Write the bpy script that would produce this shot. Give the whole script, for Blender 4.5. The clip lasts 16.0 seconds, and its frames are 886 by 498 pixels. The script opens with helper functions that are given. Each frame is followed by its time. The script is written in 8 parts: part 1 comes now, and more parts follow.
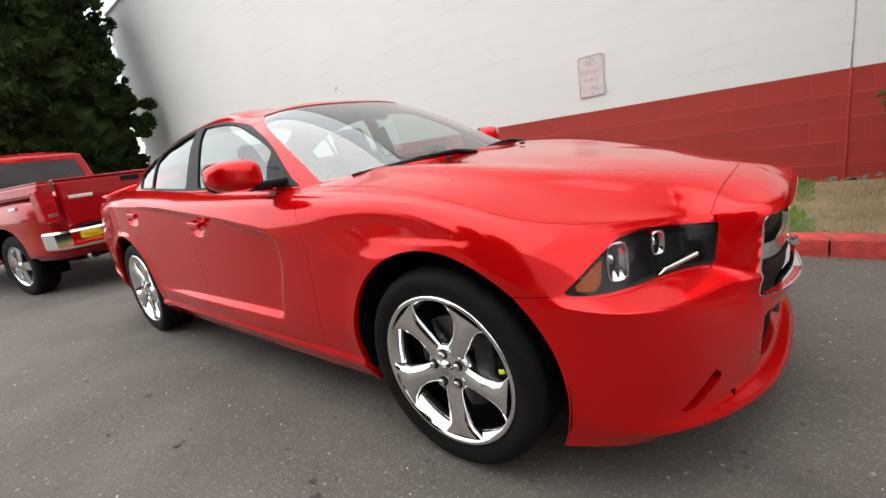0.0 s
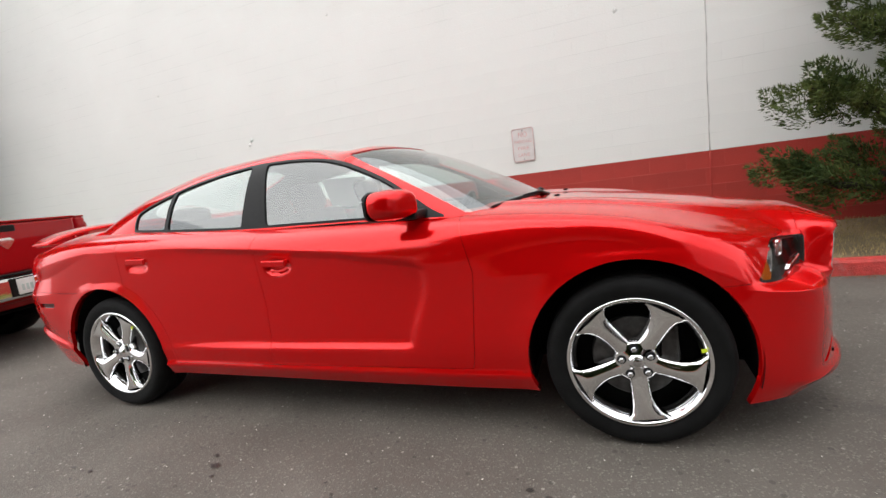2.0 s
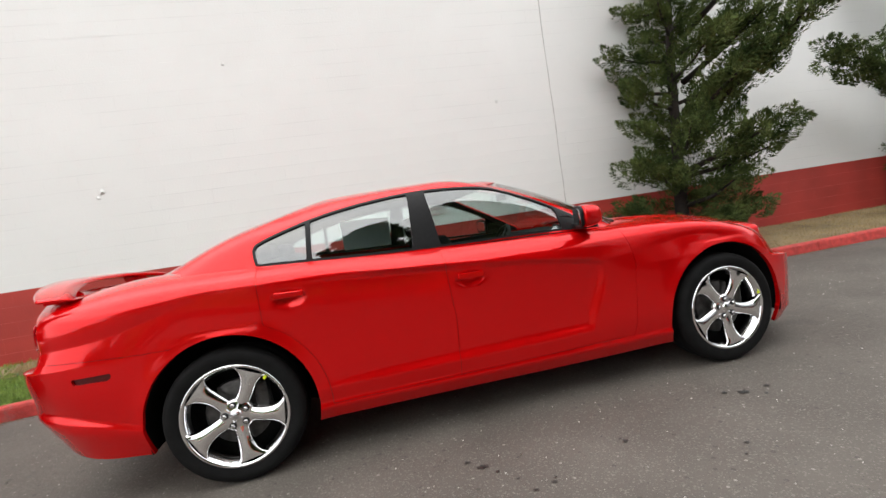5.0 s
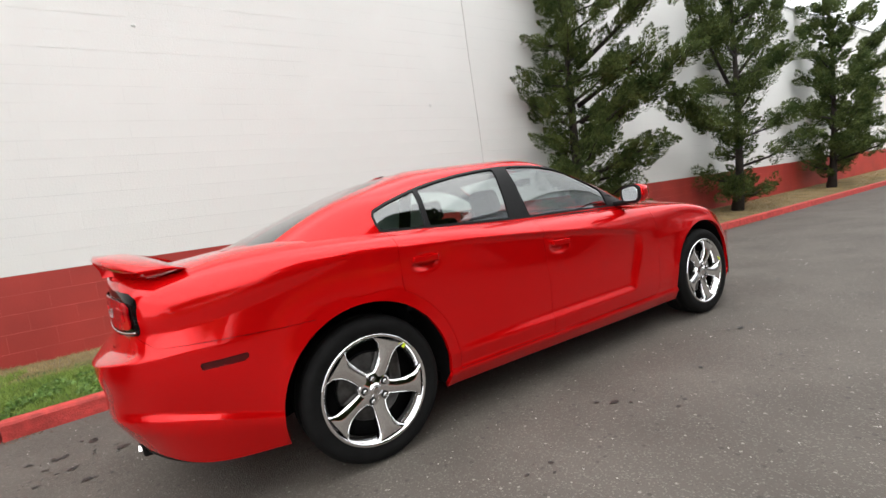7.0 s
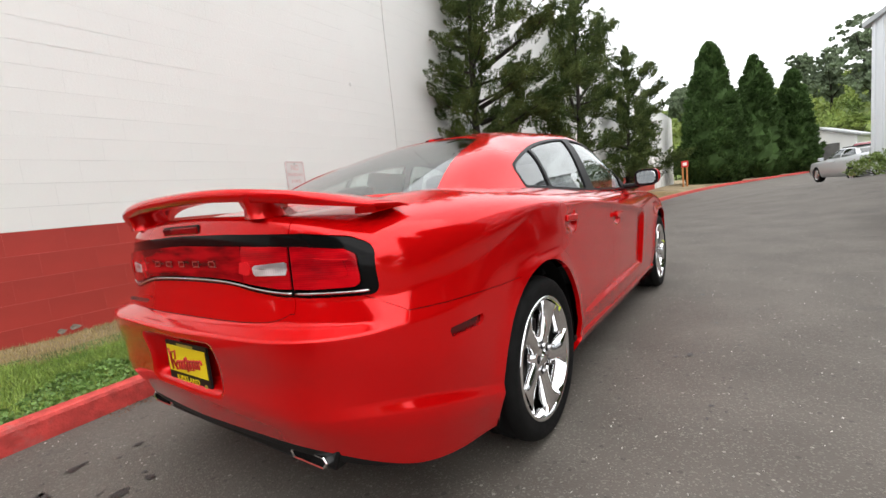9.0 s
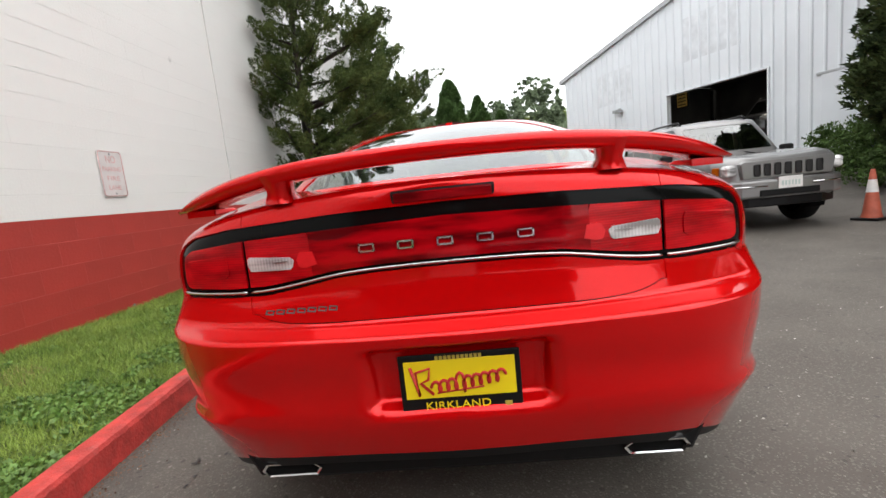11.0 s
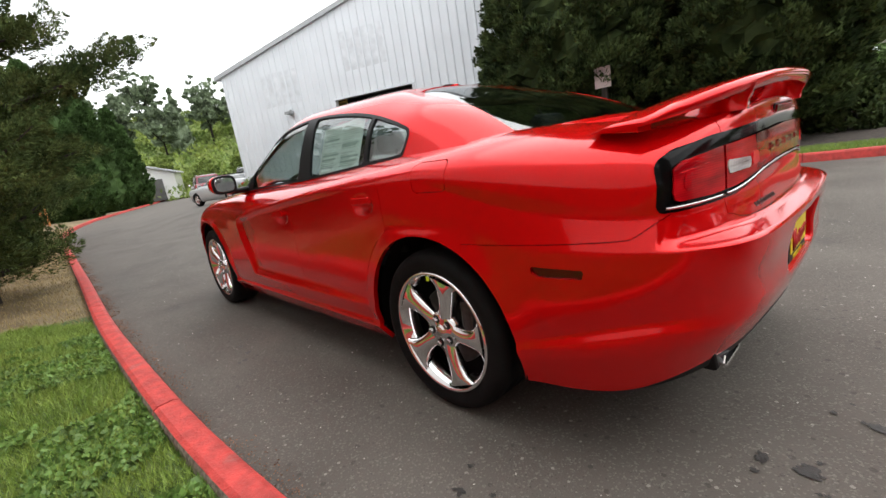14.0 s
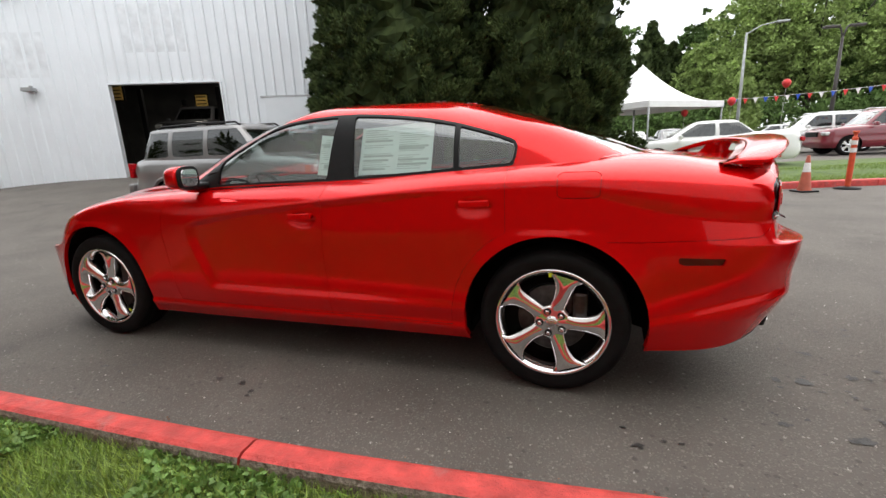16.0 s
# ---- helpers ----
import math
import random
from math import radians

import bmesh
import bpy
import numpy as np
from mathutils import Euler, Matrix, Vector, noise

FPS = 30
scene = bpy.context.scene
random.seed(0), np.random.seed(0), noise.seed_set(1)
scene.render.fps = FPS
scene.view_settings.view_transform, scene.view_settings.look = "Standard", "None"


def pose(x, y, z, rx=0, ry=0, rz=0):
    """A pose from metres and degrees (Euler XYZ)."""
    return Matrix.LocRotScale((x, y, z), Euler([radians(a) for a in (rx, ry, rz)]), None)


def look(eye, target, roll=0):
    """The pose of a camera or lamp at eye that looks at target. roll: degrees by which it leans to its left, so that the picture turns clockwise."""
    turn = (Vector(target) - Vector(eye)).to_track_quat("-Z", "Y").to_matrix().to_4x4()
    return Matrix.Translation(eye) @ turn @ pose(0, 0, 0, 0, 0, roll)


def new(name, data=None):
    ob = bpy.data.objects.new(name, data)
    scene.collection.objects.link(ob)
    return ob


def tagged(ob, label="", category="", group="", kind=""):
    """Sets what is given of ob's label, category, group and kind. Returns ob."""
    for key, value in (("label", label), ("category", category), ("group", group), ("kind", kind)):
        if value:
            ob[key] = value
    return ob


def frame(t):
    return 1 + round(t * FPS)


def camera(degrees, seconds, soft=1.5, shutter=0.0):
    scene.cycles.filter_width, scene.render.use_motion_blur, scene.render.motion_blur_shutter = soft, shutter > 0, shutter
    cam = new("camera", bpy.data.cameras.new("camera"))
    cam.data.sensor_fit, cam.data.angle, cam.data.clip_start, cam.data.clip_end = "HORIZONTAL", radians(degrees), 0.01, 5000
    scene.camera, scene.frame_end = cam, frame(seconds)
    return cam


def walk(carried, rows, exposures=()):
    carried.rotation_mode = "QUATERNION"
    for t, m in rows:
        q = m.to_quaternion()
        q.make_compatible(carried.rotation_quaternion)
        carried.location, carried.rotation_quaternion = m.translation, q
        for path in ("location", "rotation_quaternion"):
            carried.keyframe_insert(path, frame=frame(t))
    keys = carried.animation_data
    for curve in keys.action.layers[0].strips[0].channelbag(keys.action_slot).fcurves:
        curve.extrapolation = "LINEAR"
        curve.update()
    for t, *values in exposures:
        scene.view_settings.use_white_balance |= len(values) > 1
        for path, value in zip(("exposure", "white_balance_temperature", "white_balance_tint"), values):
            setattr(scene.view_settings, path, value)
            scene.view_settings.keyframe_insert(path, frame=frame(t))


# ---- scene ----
cam = camera(90.9, 16.0)
PATH = [
    (0, (2.453, -1.888, 1.11), (1.176, -0.423, 0.641), -9.0),
    (0.5, (2.22, -2.081, 1.11), (1.105, -0.465, 0.726), -7.5),
    (1, (1.98, -2.321, 1.123), (0.989, -0.629, 0.729), -7.6),
    (1.5, (1.71, -2.507, 1.135), (0.905, -0.704, 0.815), -8.2),
    (2, (1.433, -2.722, 1.158), (0.742, -0.866, 0.878), -7.2),
    (2.5, (1.129, -2.959, 1.166), (0.564, -1.057, 0.912), -7.4),
    (3, (0.761, -3.11, 1.173), (0.307, -1.172, 0.978), -8.1),
    (3.5, (0.4, -3.258, 1.174), (0.124, -1.284, 1.002), -8.5),
    (4, (0.014, -3.354, 1.187), (-0.111, -1.363, 1.043), -7.9),
    (4.2, (-0.146, -3.358, 1.183), (-0.164, -1.362, 1.064), -8.1),
    (6.5, (-1.885, -3.115, 1.182), (-0.99, -1.331, 1.05), -8.9),
    (7, (-2.248, -2.905, 1.152), (-1.207, -1.203, 1.001), -8.5),
    (7.5, (-2.564, -2.676, 1.148), (-1.35, -1.098, 0.957), -7.1),
    (8, (-2.899, -2.409, 1.15), (-1.509, -0.986, 0.94), -8.5),
    (8.2, (-3.002, -2.275, 1.123), (-1.57, -0.895, 0.908), -8.1),
    (10.3, (-3.567, -0.587, 1.098), (-1.65, -0.087, 0.827), -6.2),
    (10.5, (-3.614, -0.426, 1.106), (-1.67, -0.054, 0.822), -6.8),
    (11, (-3.648, -0.059, 1.092), (-1.67, 0.068, 0.825), -6.0),
    (11.5, (-3.631, 0.311, 1.103), (-1.665, 0.182, 0.757), -5.4),
    (12, (-3.61, 0.703, 1.106), (-1.708, 0.193, 0.755), -5.3),
    (12.5, (-3.489, 1.025, 1.092), (-1.695, 0.221, 0.728), -5.9),
    (13, (-3.33, 1.349, 1.095), (-1.66, 0.323, 0.696), -5.6),
    (13.5, (-3.151, 1.723, 1.142), (-1.602, 0.54, 0.689), -6.2),
    (14, (-2.885, 2.027, 1.126), (-1.427, 0.733, 0.679), -9.0),
    (14.5, (-2.628, 2.337, 1.124), (-1.367, 0.826, 0.765), -6.8),
    (15, (-2.368, 2.637, 1.158), (-1.267, 1.015, 0.759), -2.7),
    (15.5, (-2.034, 2.82, 1.202), (-1.14, 1.073, 0.815), -4.0),
    (16, (-1.681, 2.945, 1.222), (-1.052, 1.103, 0.762), -2.6),
]
walk(cam, [(t, look(eye, target, roll)) for t, eye, target, roll in PATH])

# ---- light ----
world = bpy.data.worlds.new("overcast_sky")
scene.world = world
world.use_nodes = True
SUN_EL, SUN_ROT = radians(67), radians(209)


def sky_nodes():
    nt = world.node_tree
    nt.nodes.clear()
    out = nt.nodes.new("ShaderNodeOutputWorld")
    bg = nt.nodes.new("ShaderNodeBackground")
    sky = nt.nodes.new("ShaderNodeTexSky")
    sky.sky_type = "NISHITA"
    sky.sun_disc = False
    sky.sun_elevation, sky.sun_rotation = SUN_EL, SUN_ROT
    sky.dust_density, sky.air_density = 4.0, 1.0
    # the cloud cover greys the sky to an even white, a little brighter overhead
    grey = nt.nodes.new("ShaderNodeMixRGB")
    grey.inputs[0].default_value = 0.93
    coord = nt.nodes.new("ShaderNodeTexCoord")
    clouds = nt.nodes.new("ShaderNodeTexNoise")
    clouds.inputs["Scale"].default_value = 2.2
    clouds.inputs["Detail"].default_value = 5
    ramp = nt.nodes.new("ShaderNodeValToRGB")
    ramp.color_ramp.elements[0].position, ramp.color_ramp.elements[1].position = 0.3, 0.72
    ramp.color_ramp.elements[0].color = (9.0, 9.3, 9.6, 1)
    ramp.color_ramp.elements[1].color = (11.5, 11.6, 11.7, 1)
    nt.links.new(coord.outputs["Generated"], clouds.inputs["Vector"])
    nt.links.new(clouds.outputs[0], ramp.inputs[0])
    nt.links.new(sky.outputs[0], grey.inputs[1])
    nt.links.new(ramp.outputs[0], grey.inputs[2])
    nt.links.new(grey.outputs[0], bg.inputs[0])
    bg.inputs[1].default_value = 0.19
    nt.links.new(bg.outputs[0], out.inputs[0])


sky_nodes()
sun = new("sun", bpy.data.lights.new("sun", "SUN"))
sun.data.energy, sun.data.angle, sun.data.color = 2.1, radians(95), (1.0, 0.97, 0.93)
sun.matrix_world = look((0, 0, 30), (6.0, 11.0, 0))

# ---- materials ----


def mat(name, color, rough=0.6, metal=0.0, var=0.15, scale=6.0, bump=0.0, bscale=60.0, coat=0.0, island=0.0, rnd=0.0, spec=0.5,
        color2=None, stain=0.0, stain_color=(0.1, 0.09, 0.08), coords="Object"):
    m = bpy.data.materials.new(name)
    m.use_nodes = True
    nt = m.node_tree
    N, L = nt.nodes, nt.links
    b = N["Principled BSDF"]
    b.inputs["Roughness"].default_value, b.inputs["Metallic"].default_value = rough, metal
    b.inputs["Coat Weight"].default_value = coat
    b.inputs["Coat Roughness"].default_value = 0.03
    b.inputs["Specular IOR Level"].default_value = spec
    tc = N.new("ShaderNodeTexCoord")
    src = tc.outputs[coords]
    if var or color2:
        n = N.new("ShaderNodeTexNoise")
        n.inputs["Scale"].default_value, n.inputs["Detail"].default_value = scale, 6
        L.new(src, n.inputs["Vector"])
        r = N.new("ShaderNodeValToRGB")
        c2 = color2 or tuple(min(1, c * (1 + var)) for c in color)
        c1 = color if color2 else tuple(c * (1 - var) for c in color)
        r.color_ramp.elements[0].position, r.color_ramp.elements[1].position = 0.32, 0.68
        r.color_ramp.elements[0].color, r.color_ramp.elements[1].color = (*c1, 1), (*c2, 1)
        L.new(n.outputs[0], r.inputs[0])
        col = r.outputs[0]
        for amount, node, sock in ((rnd, "ShaderNodeObjectInfo", "Random"), (island, "ShaderNodeNewGeometry", "Random Per Island")):
            if amount:
                o = N.new(node)
                mr = N.new("ShaderNodeMapRange")
                mr.inputs["To Min"].default_value, mr.inputs["To Max"].default_value = 1 - amount, 1 + amount
                L.new(o.outputs[sock], mr.inputs[0])
                hs = N.new("ShaderNodeHueSaturation")
                L.new(mr.outputs[0], hs.inputs["Value"])
                L.new(col, hs.inputs["Color"])
                col = hs.outputs[0]
        if stain:
            sn = N.new("ShaderNodeTexNoise")
            sn.inputs["Scale"].default_value, sn.inputs["Detail"].default_value = scale * 0.23, 8
            sn.inputs["Roughness"].default_value = 0.7
            L.new(src, sn.inputs["Vector"])
            sr = N.new("ShaderNodeMapRange")
            sr.inputs["From Min"].default_value, sr.inputs["From Max"].default_value = 0.58, 0.75
            sr.inputs["To Max"].default_value = stain
            L.new(sn.outputs[0], sr.inputs[0])
            mx = N.new("ShaderNodeMixRGB")
            mx.inputs[2].default_value = (*stain_color, 1)
            L.new(sr.outputs[0], mx.inputs[0])
            L.new(col, mx.inputs[1])
            col = mx.outputs[0]
        L.new(col, b.inputs["Base Color"])
    else:
        b.inputs["Base Color"].default_value = (*color, 1)
    if bump:
        bn = N.new("ShaderNodeTexNoise")
        bn.inputs["Scale"].default_value, bn.inputs["Detail"].default_value = bscale, 5
        L.new(src, bn.inputs["Vector"])
        bp = N.new("ShaderNodeBump")
        bp.inputs["Strength"].default_value, bp.inputs["Distance"].default_value = bump, 0.01
        L.new(bn.outputs[0], bp.inputs["Height"])
        L.new(bp.outputs[0], b.inputs["Normal"])
    return m


def glass_mat(name, color, rough=0.0, mix=0.5, sheen=0.9):
    """Thin tinted glass: partly clear, with a mirror sheen that grows at grazing angles."""
    m = bpy.data.materials.new(name)
    m.use_nodes = True
    nt = m.node_tree
    N, L = nt.nodes, nt.links
    N.clear()
    out = N.new("ShaderNodeOutputMaterial")
    tr = N.new("ShaderNodeBsdfTransparent")
    tr.inputs[0].default_value = (*color, 1)
    gl = N.new("ShaderNodeBsdfGlossy")
    gl.inputs["Roughness"].default_value = rough
    gl.inputs["Color"].default_value = (0.95, 0.97, 0.97, 1)
    # the sheen grows towards grazing angles, alike from both sides of the pane
    lw = N.new("ShaderNodeLayerWeight")
    lw.inputs["Blend"].default_value = 0.5
    pw = N.new("ShaderNodeMath")
    pw.operation, pw.inputs[1].default_value = "POWER", 4.0
    L.new(lw.outputs["Facing"], pw.inputs[0])
    fr = N.new("ShaderNodeMath")
    fr.operation, fr.inputs[1].default_value, fr.inputs[2].default_value = "MULTIPLY_ADD", sheen - mix * 0.3, mix
    L.new(pw.outputs[0], fr.inputs[0])
    ms = N.new("ShaderNodeMixShader")
    L.new(fr.outputs[0], ms.inputs[0])
    L.new(tr.outputs[0], ms.inputs[1])
    L.new(gl.outputs[0], ms.inputs[2])
    L.new(ms.outputs[0], out.inputs[0])
    return m


def asphalt_mat():
    m = mat("asphalt", (0.080, 0.069, 0.058), 0.78, var=0.28, scale=1.3, color2=(0.118, 0.104, 0.089))
    nt = m.node_tree
    N, L = nt.nodes, nt.links
    b = N["Principled BSDF"]
    tc = N.new("ShaderNodeTexCoord")
    vor = N.new("ShaderNodeTexVoronoi")
    vor.inputs["Scale"].default_value = 150
    L.new(tc.outputs["Object"], vor.inputs["Vector"])
    old = b.inputs["Base Color"].links[0].from_socket
    # light stone chips in the dark binder
    chip = N.new("ShaderNodeMapRange")
    chip.inputs["From Min"].default_value, chip.inputs["From Max"].default_value = 0.80, 0.97
    sep = N.new("ShaderNodeSeparateColor")
    L.new(vor.outputs["Color"], sep.inputs[0])
    L.new(sep.outputs[0], chip.inputs[0])
    mx = N.new("ShaderNodeMixRGB")
    mx.inputs[2].default_value = (0.34, 0.32, 0.29, 1)
    mul = N.new("ShaderNodeMath")
    mul.operation = "MULTIPLY"
    mul.inputs[1].default_value = 0.26
    L.new(chip.outputs[0], mul.inputs[0])
    L.new(mul.outputs[0], mx.inputs[0])
    L.new(old, mx.inputs[1])
    # scattered larger pale stones and dark pits
    old2 = mx.outputs[0]
    for sc, lo, tint, amt in ((46, .975, (0.34, 0.32, 0.29, 1), .6), (30, .93, (0.03, 0.028, 0.026, 1), .5), (85, .90, (0.045, 0.042, 0.038, 1), .55)):
        v2 = N.new("ShaderNodeTexVoronoi")
        v2.inputs["Scale"].default_value = sc
        L.new(tc.outputs["Object"], v2.inputs["Vector"])
        s2 = N.new("ShaderNodeSeparateColor")
        L.new(v2.outputs["Color"], s2.inputs[0])
        g2 = N.new("ShaderNodeMath")
        g2.operation, g2.inputs[1].default_value = "GREATER_THAN", lo
        L.new(s2.outputs[1], g2.inputs[0])
        l2 = N.new("ShaderNodeMath")
        l2.operation, l2.inputs[1].default_value = "LESS_THAN", .32
        L.new(v2.outputs["Distance"], l2.inputs[0])
        m4 = N.new("ShaderNodeMath")
        m4.operation = "MULTIPLY"
        L.new(g2.outputs[0], m4.inputs[0])
        L.new(l2.outputs[0], m4.inputs[1])
        m5 = N.new("ShaderNodeMath")
        m5.operation, m5.inputs[1].default_value = "MULTIPLY", amt
        L.new(m4.outputs[0], m5.inputs[0])
        x2 = N.new("ShaderNodeMixRGB")
        x2.inputs[2].default_value = tint
        L.new(m5.outputs[0], x2.inputs[0])
        L.new(old2, x2.inputs[1])
        old2 = x2.outputs[0]
    # oil and water stains
    sn = N.new("ShaderNodeTexNoise")
    sn.inputs["Scale"].default_value, sn.inputs["Detail"].default_value = 1.1, 9
    sn.inputs["Roughness"].default_value = 0.62
    L.new(tc.outputs["Object"], sn.inputs["Vector"])
    sr = N.new("ShaderNodeMapRange")
    sr.inputs["From Min"].default_value, sr.inputs["From Max"].default_value, sr.inputs["To Max"].default_value = 0.60, 0.74, 0.55
    L.new(sn.outputs[0], sr.inputs[0])
    m2 = N.new("ShaderNodeMixRGB")
    m2.inputs[2].default_value = (0.035, 0.033, 0.032, 1)
    L.new(sr.outputs[0], m2.inputs[0])
    L.new(old2, m2.inputs[1])
    L.new(m2.outputs[0], b.inputs["Base Color"])
    bp = N.new("ShaderNodeBump")
    bp.inputs["Strength"].default_value, bp.inputs["Distance"].default_value = 0.55, 0.004
    L.new(vor.outputs["Distance"], bp.inputs["Height"])
    L.new(bp.outputs[0], b.inputs["Normal"])
    return m


M = {}
M["asphalt"] = asphalt_mat()
M["glossblack"] = mat("gloss_black_plastic", (0.004, 0.004, 0.004), 0.10, var=0.1, spec=0.12)
M["paint"] = mat("red_car_paint", (0.69, 0.003, 0.004), 0.13, 0.43, var=0.03, scale=900, coat=0.6, spec=0.06)
M["paint2"] = mat("dark_red_truck_paint", (0.40, 0.004, 0.008), 0.3, 0.4, var=0.04, scale=700, coat=0.7, spec=0.06)
M["gap"] = mat("black_rubber_seam", (0.012, 0.011, 0.011), 0.7, var=0.2)
M["trim"] = mat("satin_black_trim", (0.007, 0.007, 0.0075), 0.45, var=0.15, scale=40, spec=0.2)
M["tyre"] = mat("black_tyre_rubber", (0.0065, 0.0065, 0.0066), 0.75, spec=0.16, var=0.3, scale=14, bump=0.25, bscale=220)
M["chrome"] = mat("chrome", (0.88, 0.88, 0.89), 0.05, 1.0, var=0.03, scale=30)
M["silver"] = mat("machined_aluminium", (0.60, 0.60, 0.61), 0.22, 1.0, var=0.08, scale=40)
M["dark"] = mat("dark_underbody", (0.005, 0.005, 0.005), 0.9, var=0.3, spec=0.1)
M["disc"] = mat("cast_iron_disc", (0.075, 0.072, 0.07), 0.5, 1.0, var=0.3, scale=30)
M["glass"] = glass_mat("tinted_window_glass", (0.70, 0.79, 0.77), mix=0.155)
M["glass_clear"] = glass_mat("windscreen_glass", (0.72, 0.80, 0.78), mix=0.18)
M["glass_dark"] = glass_mat("dark_privacy_glass", (0.08, 0.09, 0.09), mix=0.08)
M["lens"] = glass_mat("clear_lamp_lens", (0.97, 0.97, 0.97), mix=0.022, sheen=0.25)


def lens_mat(name, dark, bright, period, axis="Z", metal=0.0):
    """A moulded lamp lens: fine optic ribs over a reflector that shows through unevenly."""
    m = mat(name, bright, 0.10, metal, var=0.0, coat=0.15, spec=0.22)
    N, L = m.node_tree.nodes, m.node_tree.links
    tc = N.new("ShaderNodeTexCoord")
    w = N.new("ShaderNodeTexWave")
    w.bands_direction = axis
    w.inputs["Scale"].default_value = 0.314 / period
    w.inputs["Distortion"].default_value, w.inputs["Detail"].default_value = 0.6, 1
    n = N.new("ShaderNodeTexNoise")
    n.inputs["Scale"].default_value, n.inputs["Detail"].default_value = 13, 3
    mp = N.new("ShaderNodeMapping")
    mp.inputs["Scale"].default_value = (1, 0.35, 2.0)
    L.new(tc.outputs["Object"], w.inputs["Vector"])
    L.new(tc.outputs["Object"], mp.inputs["Vector"])
    L.new(mp.outputs[0], n.inputs["Vector"])
    a = N.new("ShaderNodeMath")
    a.operation = "MULTIPLY_ADD"
    a.inputs[1].default_value = 0.07
    r = N.new("ShaderNodeValToRGB")
    r.color_ramp.elements[0].position, r.color_ramp.elements[1].position = 0.40, 0.66
    r.color_ramp.elements[0].color, r.color_ramp.elements[1].color = (*dark, 1), (*bright, 1)
    L.new(w.outputs[1], a.inputs[0])
    L.new(n.outputs[0], a.inputs[2])
    L.new(a.outputs[0], r.inputs[0])
    L.new(r.outputs[0], m.node_tree.nodes["Principled BSDF"].inputs["Base Color"])
    bp = N.new("ShaderNodeBump")
    bp.inputs["Strength"].default_value, bp.inputs["Distance"].default_value = 0.12, 0.002
    L.new(w.outputs[1], bp.inputs["Height"])
    L.new(bp.outputs[0], m.node_tree.nodes["Principled BSDF"].inputs["Normal"])
    return m


M["redlens"] = lens_mat("red_lamp_lens", (0.24, 0.001, 0.004), (0.56, 0.003, 0.008), 0.0065)
M["glowlens"] = mat("bright_red_reflector", (0.78, 0.012, 0.02), 0.2, 0.2, var=0.06, scale=40, coat=0.6)
M["darkredlens"] = lens_mat("smoked_red_lens", (0.09, 0.0005, 0.002), (0.42, 0.002, 0.006), 0.042)
M["amber"] = mat("amber_reflector", (0.34, 0.075, 0.004), 0.35, var=0.15, scale=25, coat=0.0, spec=0.05)
M["clearlens"] = lens_mat("fluted_clear_lens", (0.30, 0.29, 0.29), (0.85, 0.85, 0.85), 0.009, "Y", 0.3)
M["interior"] = mat("charcoal_cloth", (0.010, 0.010, 0.011), 0.9, var=0.2, scale=90, spec=0.2)
M["paper"] = mat("window_sticker_paper", (0.82, 0.90, 0.86), 0.7, var=0.03, scale=20)
M["ink"] = mat("grey_print", (0.46, 0.53, 0.50), 0.7, var=0.1)
M["yellow"] = mat("yellow_plate", (0.85, 0.66, 0.01), 0.4, var=0.05)
M["signred"] = mat("red_sign_print", (0.55, 0.02, 0.02), 0.5, var=0.1)
M["white_wall"] = mat("white_painted_block", (0.77, 0.77, 0.75), 0.62, var=0.025, scale=.7, bump=0.22, bscale=42, rnd=0.006)
M["red_wall"] = mat("red_painted_block", (0.385, 0.036, 0.026), 0.58, var=0.14, scale=1.7, bump=0.2, bscale=45, rnd=0.04)
M["mortar_w"] = mat("painted_joint_white", (0.70, 0.70, 0.68), 0.75, var=0.22, scale=1.4, bump=0.3, bscale=60)
M["mortar_r"] = mat("painted_joint_red", (0.52, 0.12, 0.095), 0.75, var=0.4, scale=2.2, bump=0.3, bscale=60)
M["concrete"] = mat("bare_concrete", (0.12, 0.10, 0.08), 0.95, color2=(0.36, 0.32, 0.27), scale=38, bump=1.0, bscale=90, stain=0.6, stain_color=(0.06, 0.05, 0.035))
M["kerb"] = mat("red_painted_kerb", (0.50, 0.050, 0.042), 0.6, var=0.26, scale=13, bump=0.7, bscale=75, stain=0.6, stain_color=(0.26, 0.22, 0.2), rnd=0.08)
M["soil"] = mat("dry_grass_soil", (0.13, 0.10, 0.055), 0.95, color2=(0.30, 0.23, 0.13), scale=1.5, bump=0.7, bscale=40)
M["turf"] = mat("turf", (0.05, 0.085, 0.02), 0.95, color2=(0.11, 0.16, 0.04), scale=3.5, bump=0.7, bscale=60)
M["grass"] = mat("grass_blades", (0.15, 0.245, 0.038), 0.7, color2=(0.27, 0.365, 0.07), scale=3.2, island=0.4)
M["drygrass"] = mat("dry_grass_blades", (0.36, 0.28, 0.13), 0.8, var=0.25, scale=2.0, island=0.3)
M["clover"] = mat("clover_leaves", (0.13, 0.235, 0.05), 0.6, var=0.25, scale=5, island=0.3)
M["needles"] = mat("juniper_foliage", (0.030, 0.052, 0.016), 0.8, spec=.1, color2=(0.130, 0.165, 0.052), scale=2.8, island=0.45)
M["cedar"] = mat("dark_cedar_foliage", (0.010, 0.019, 0.007), 0.85, spec=.06, color2=(0.045, 0.068, 0.018), scale=2.2, island=0.45)
M["needles2"] = mat("dark_yew_foliage", (0.018, 0.031, 0.012), 0.8, spec=.12, color2=(0.085, 0.115, 0.038), scale=2.3, island=0.5)
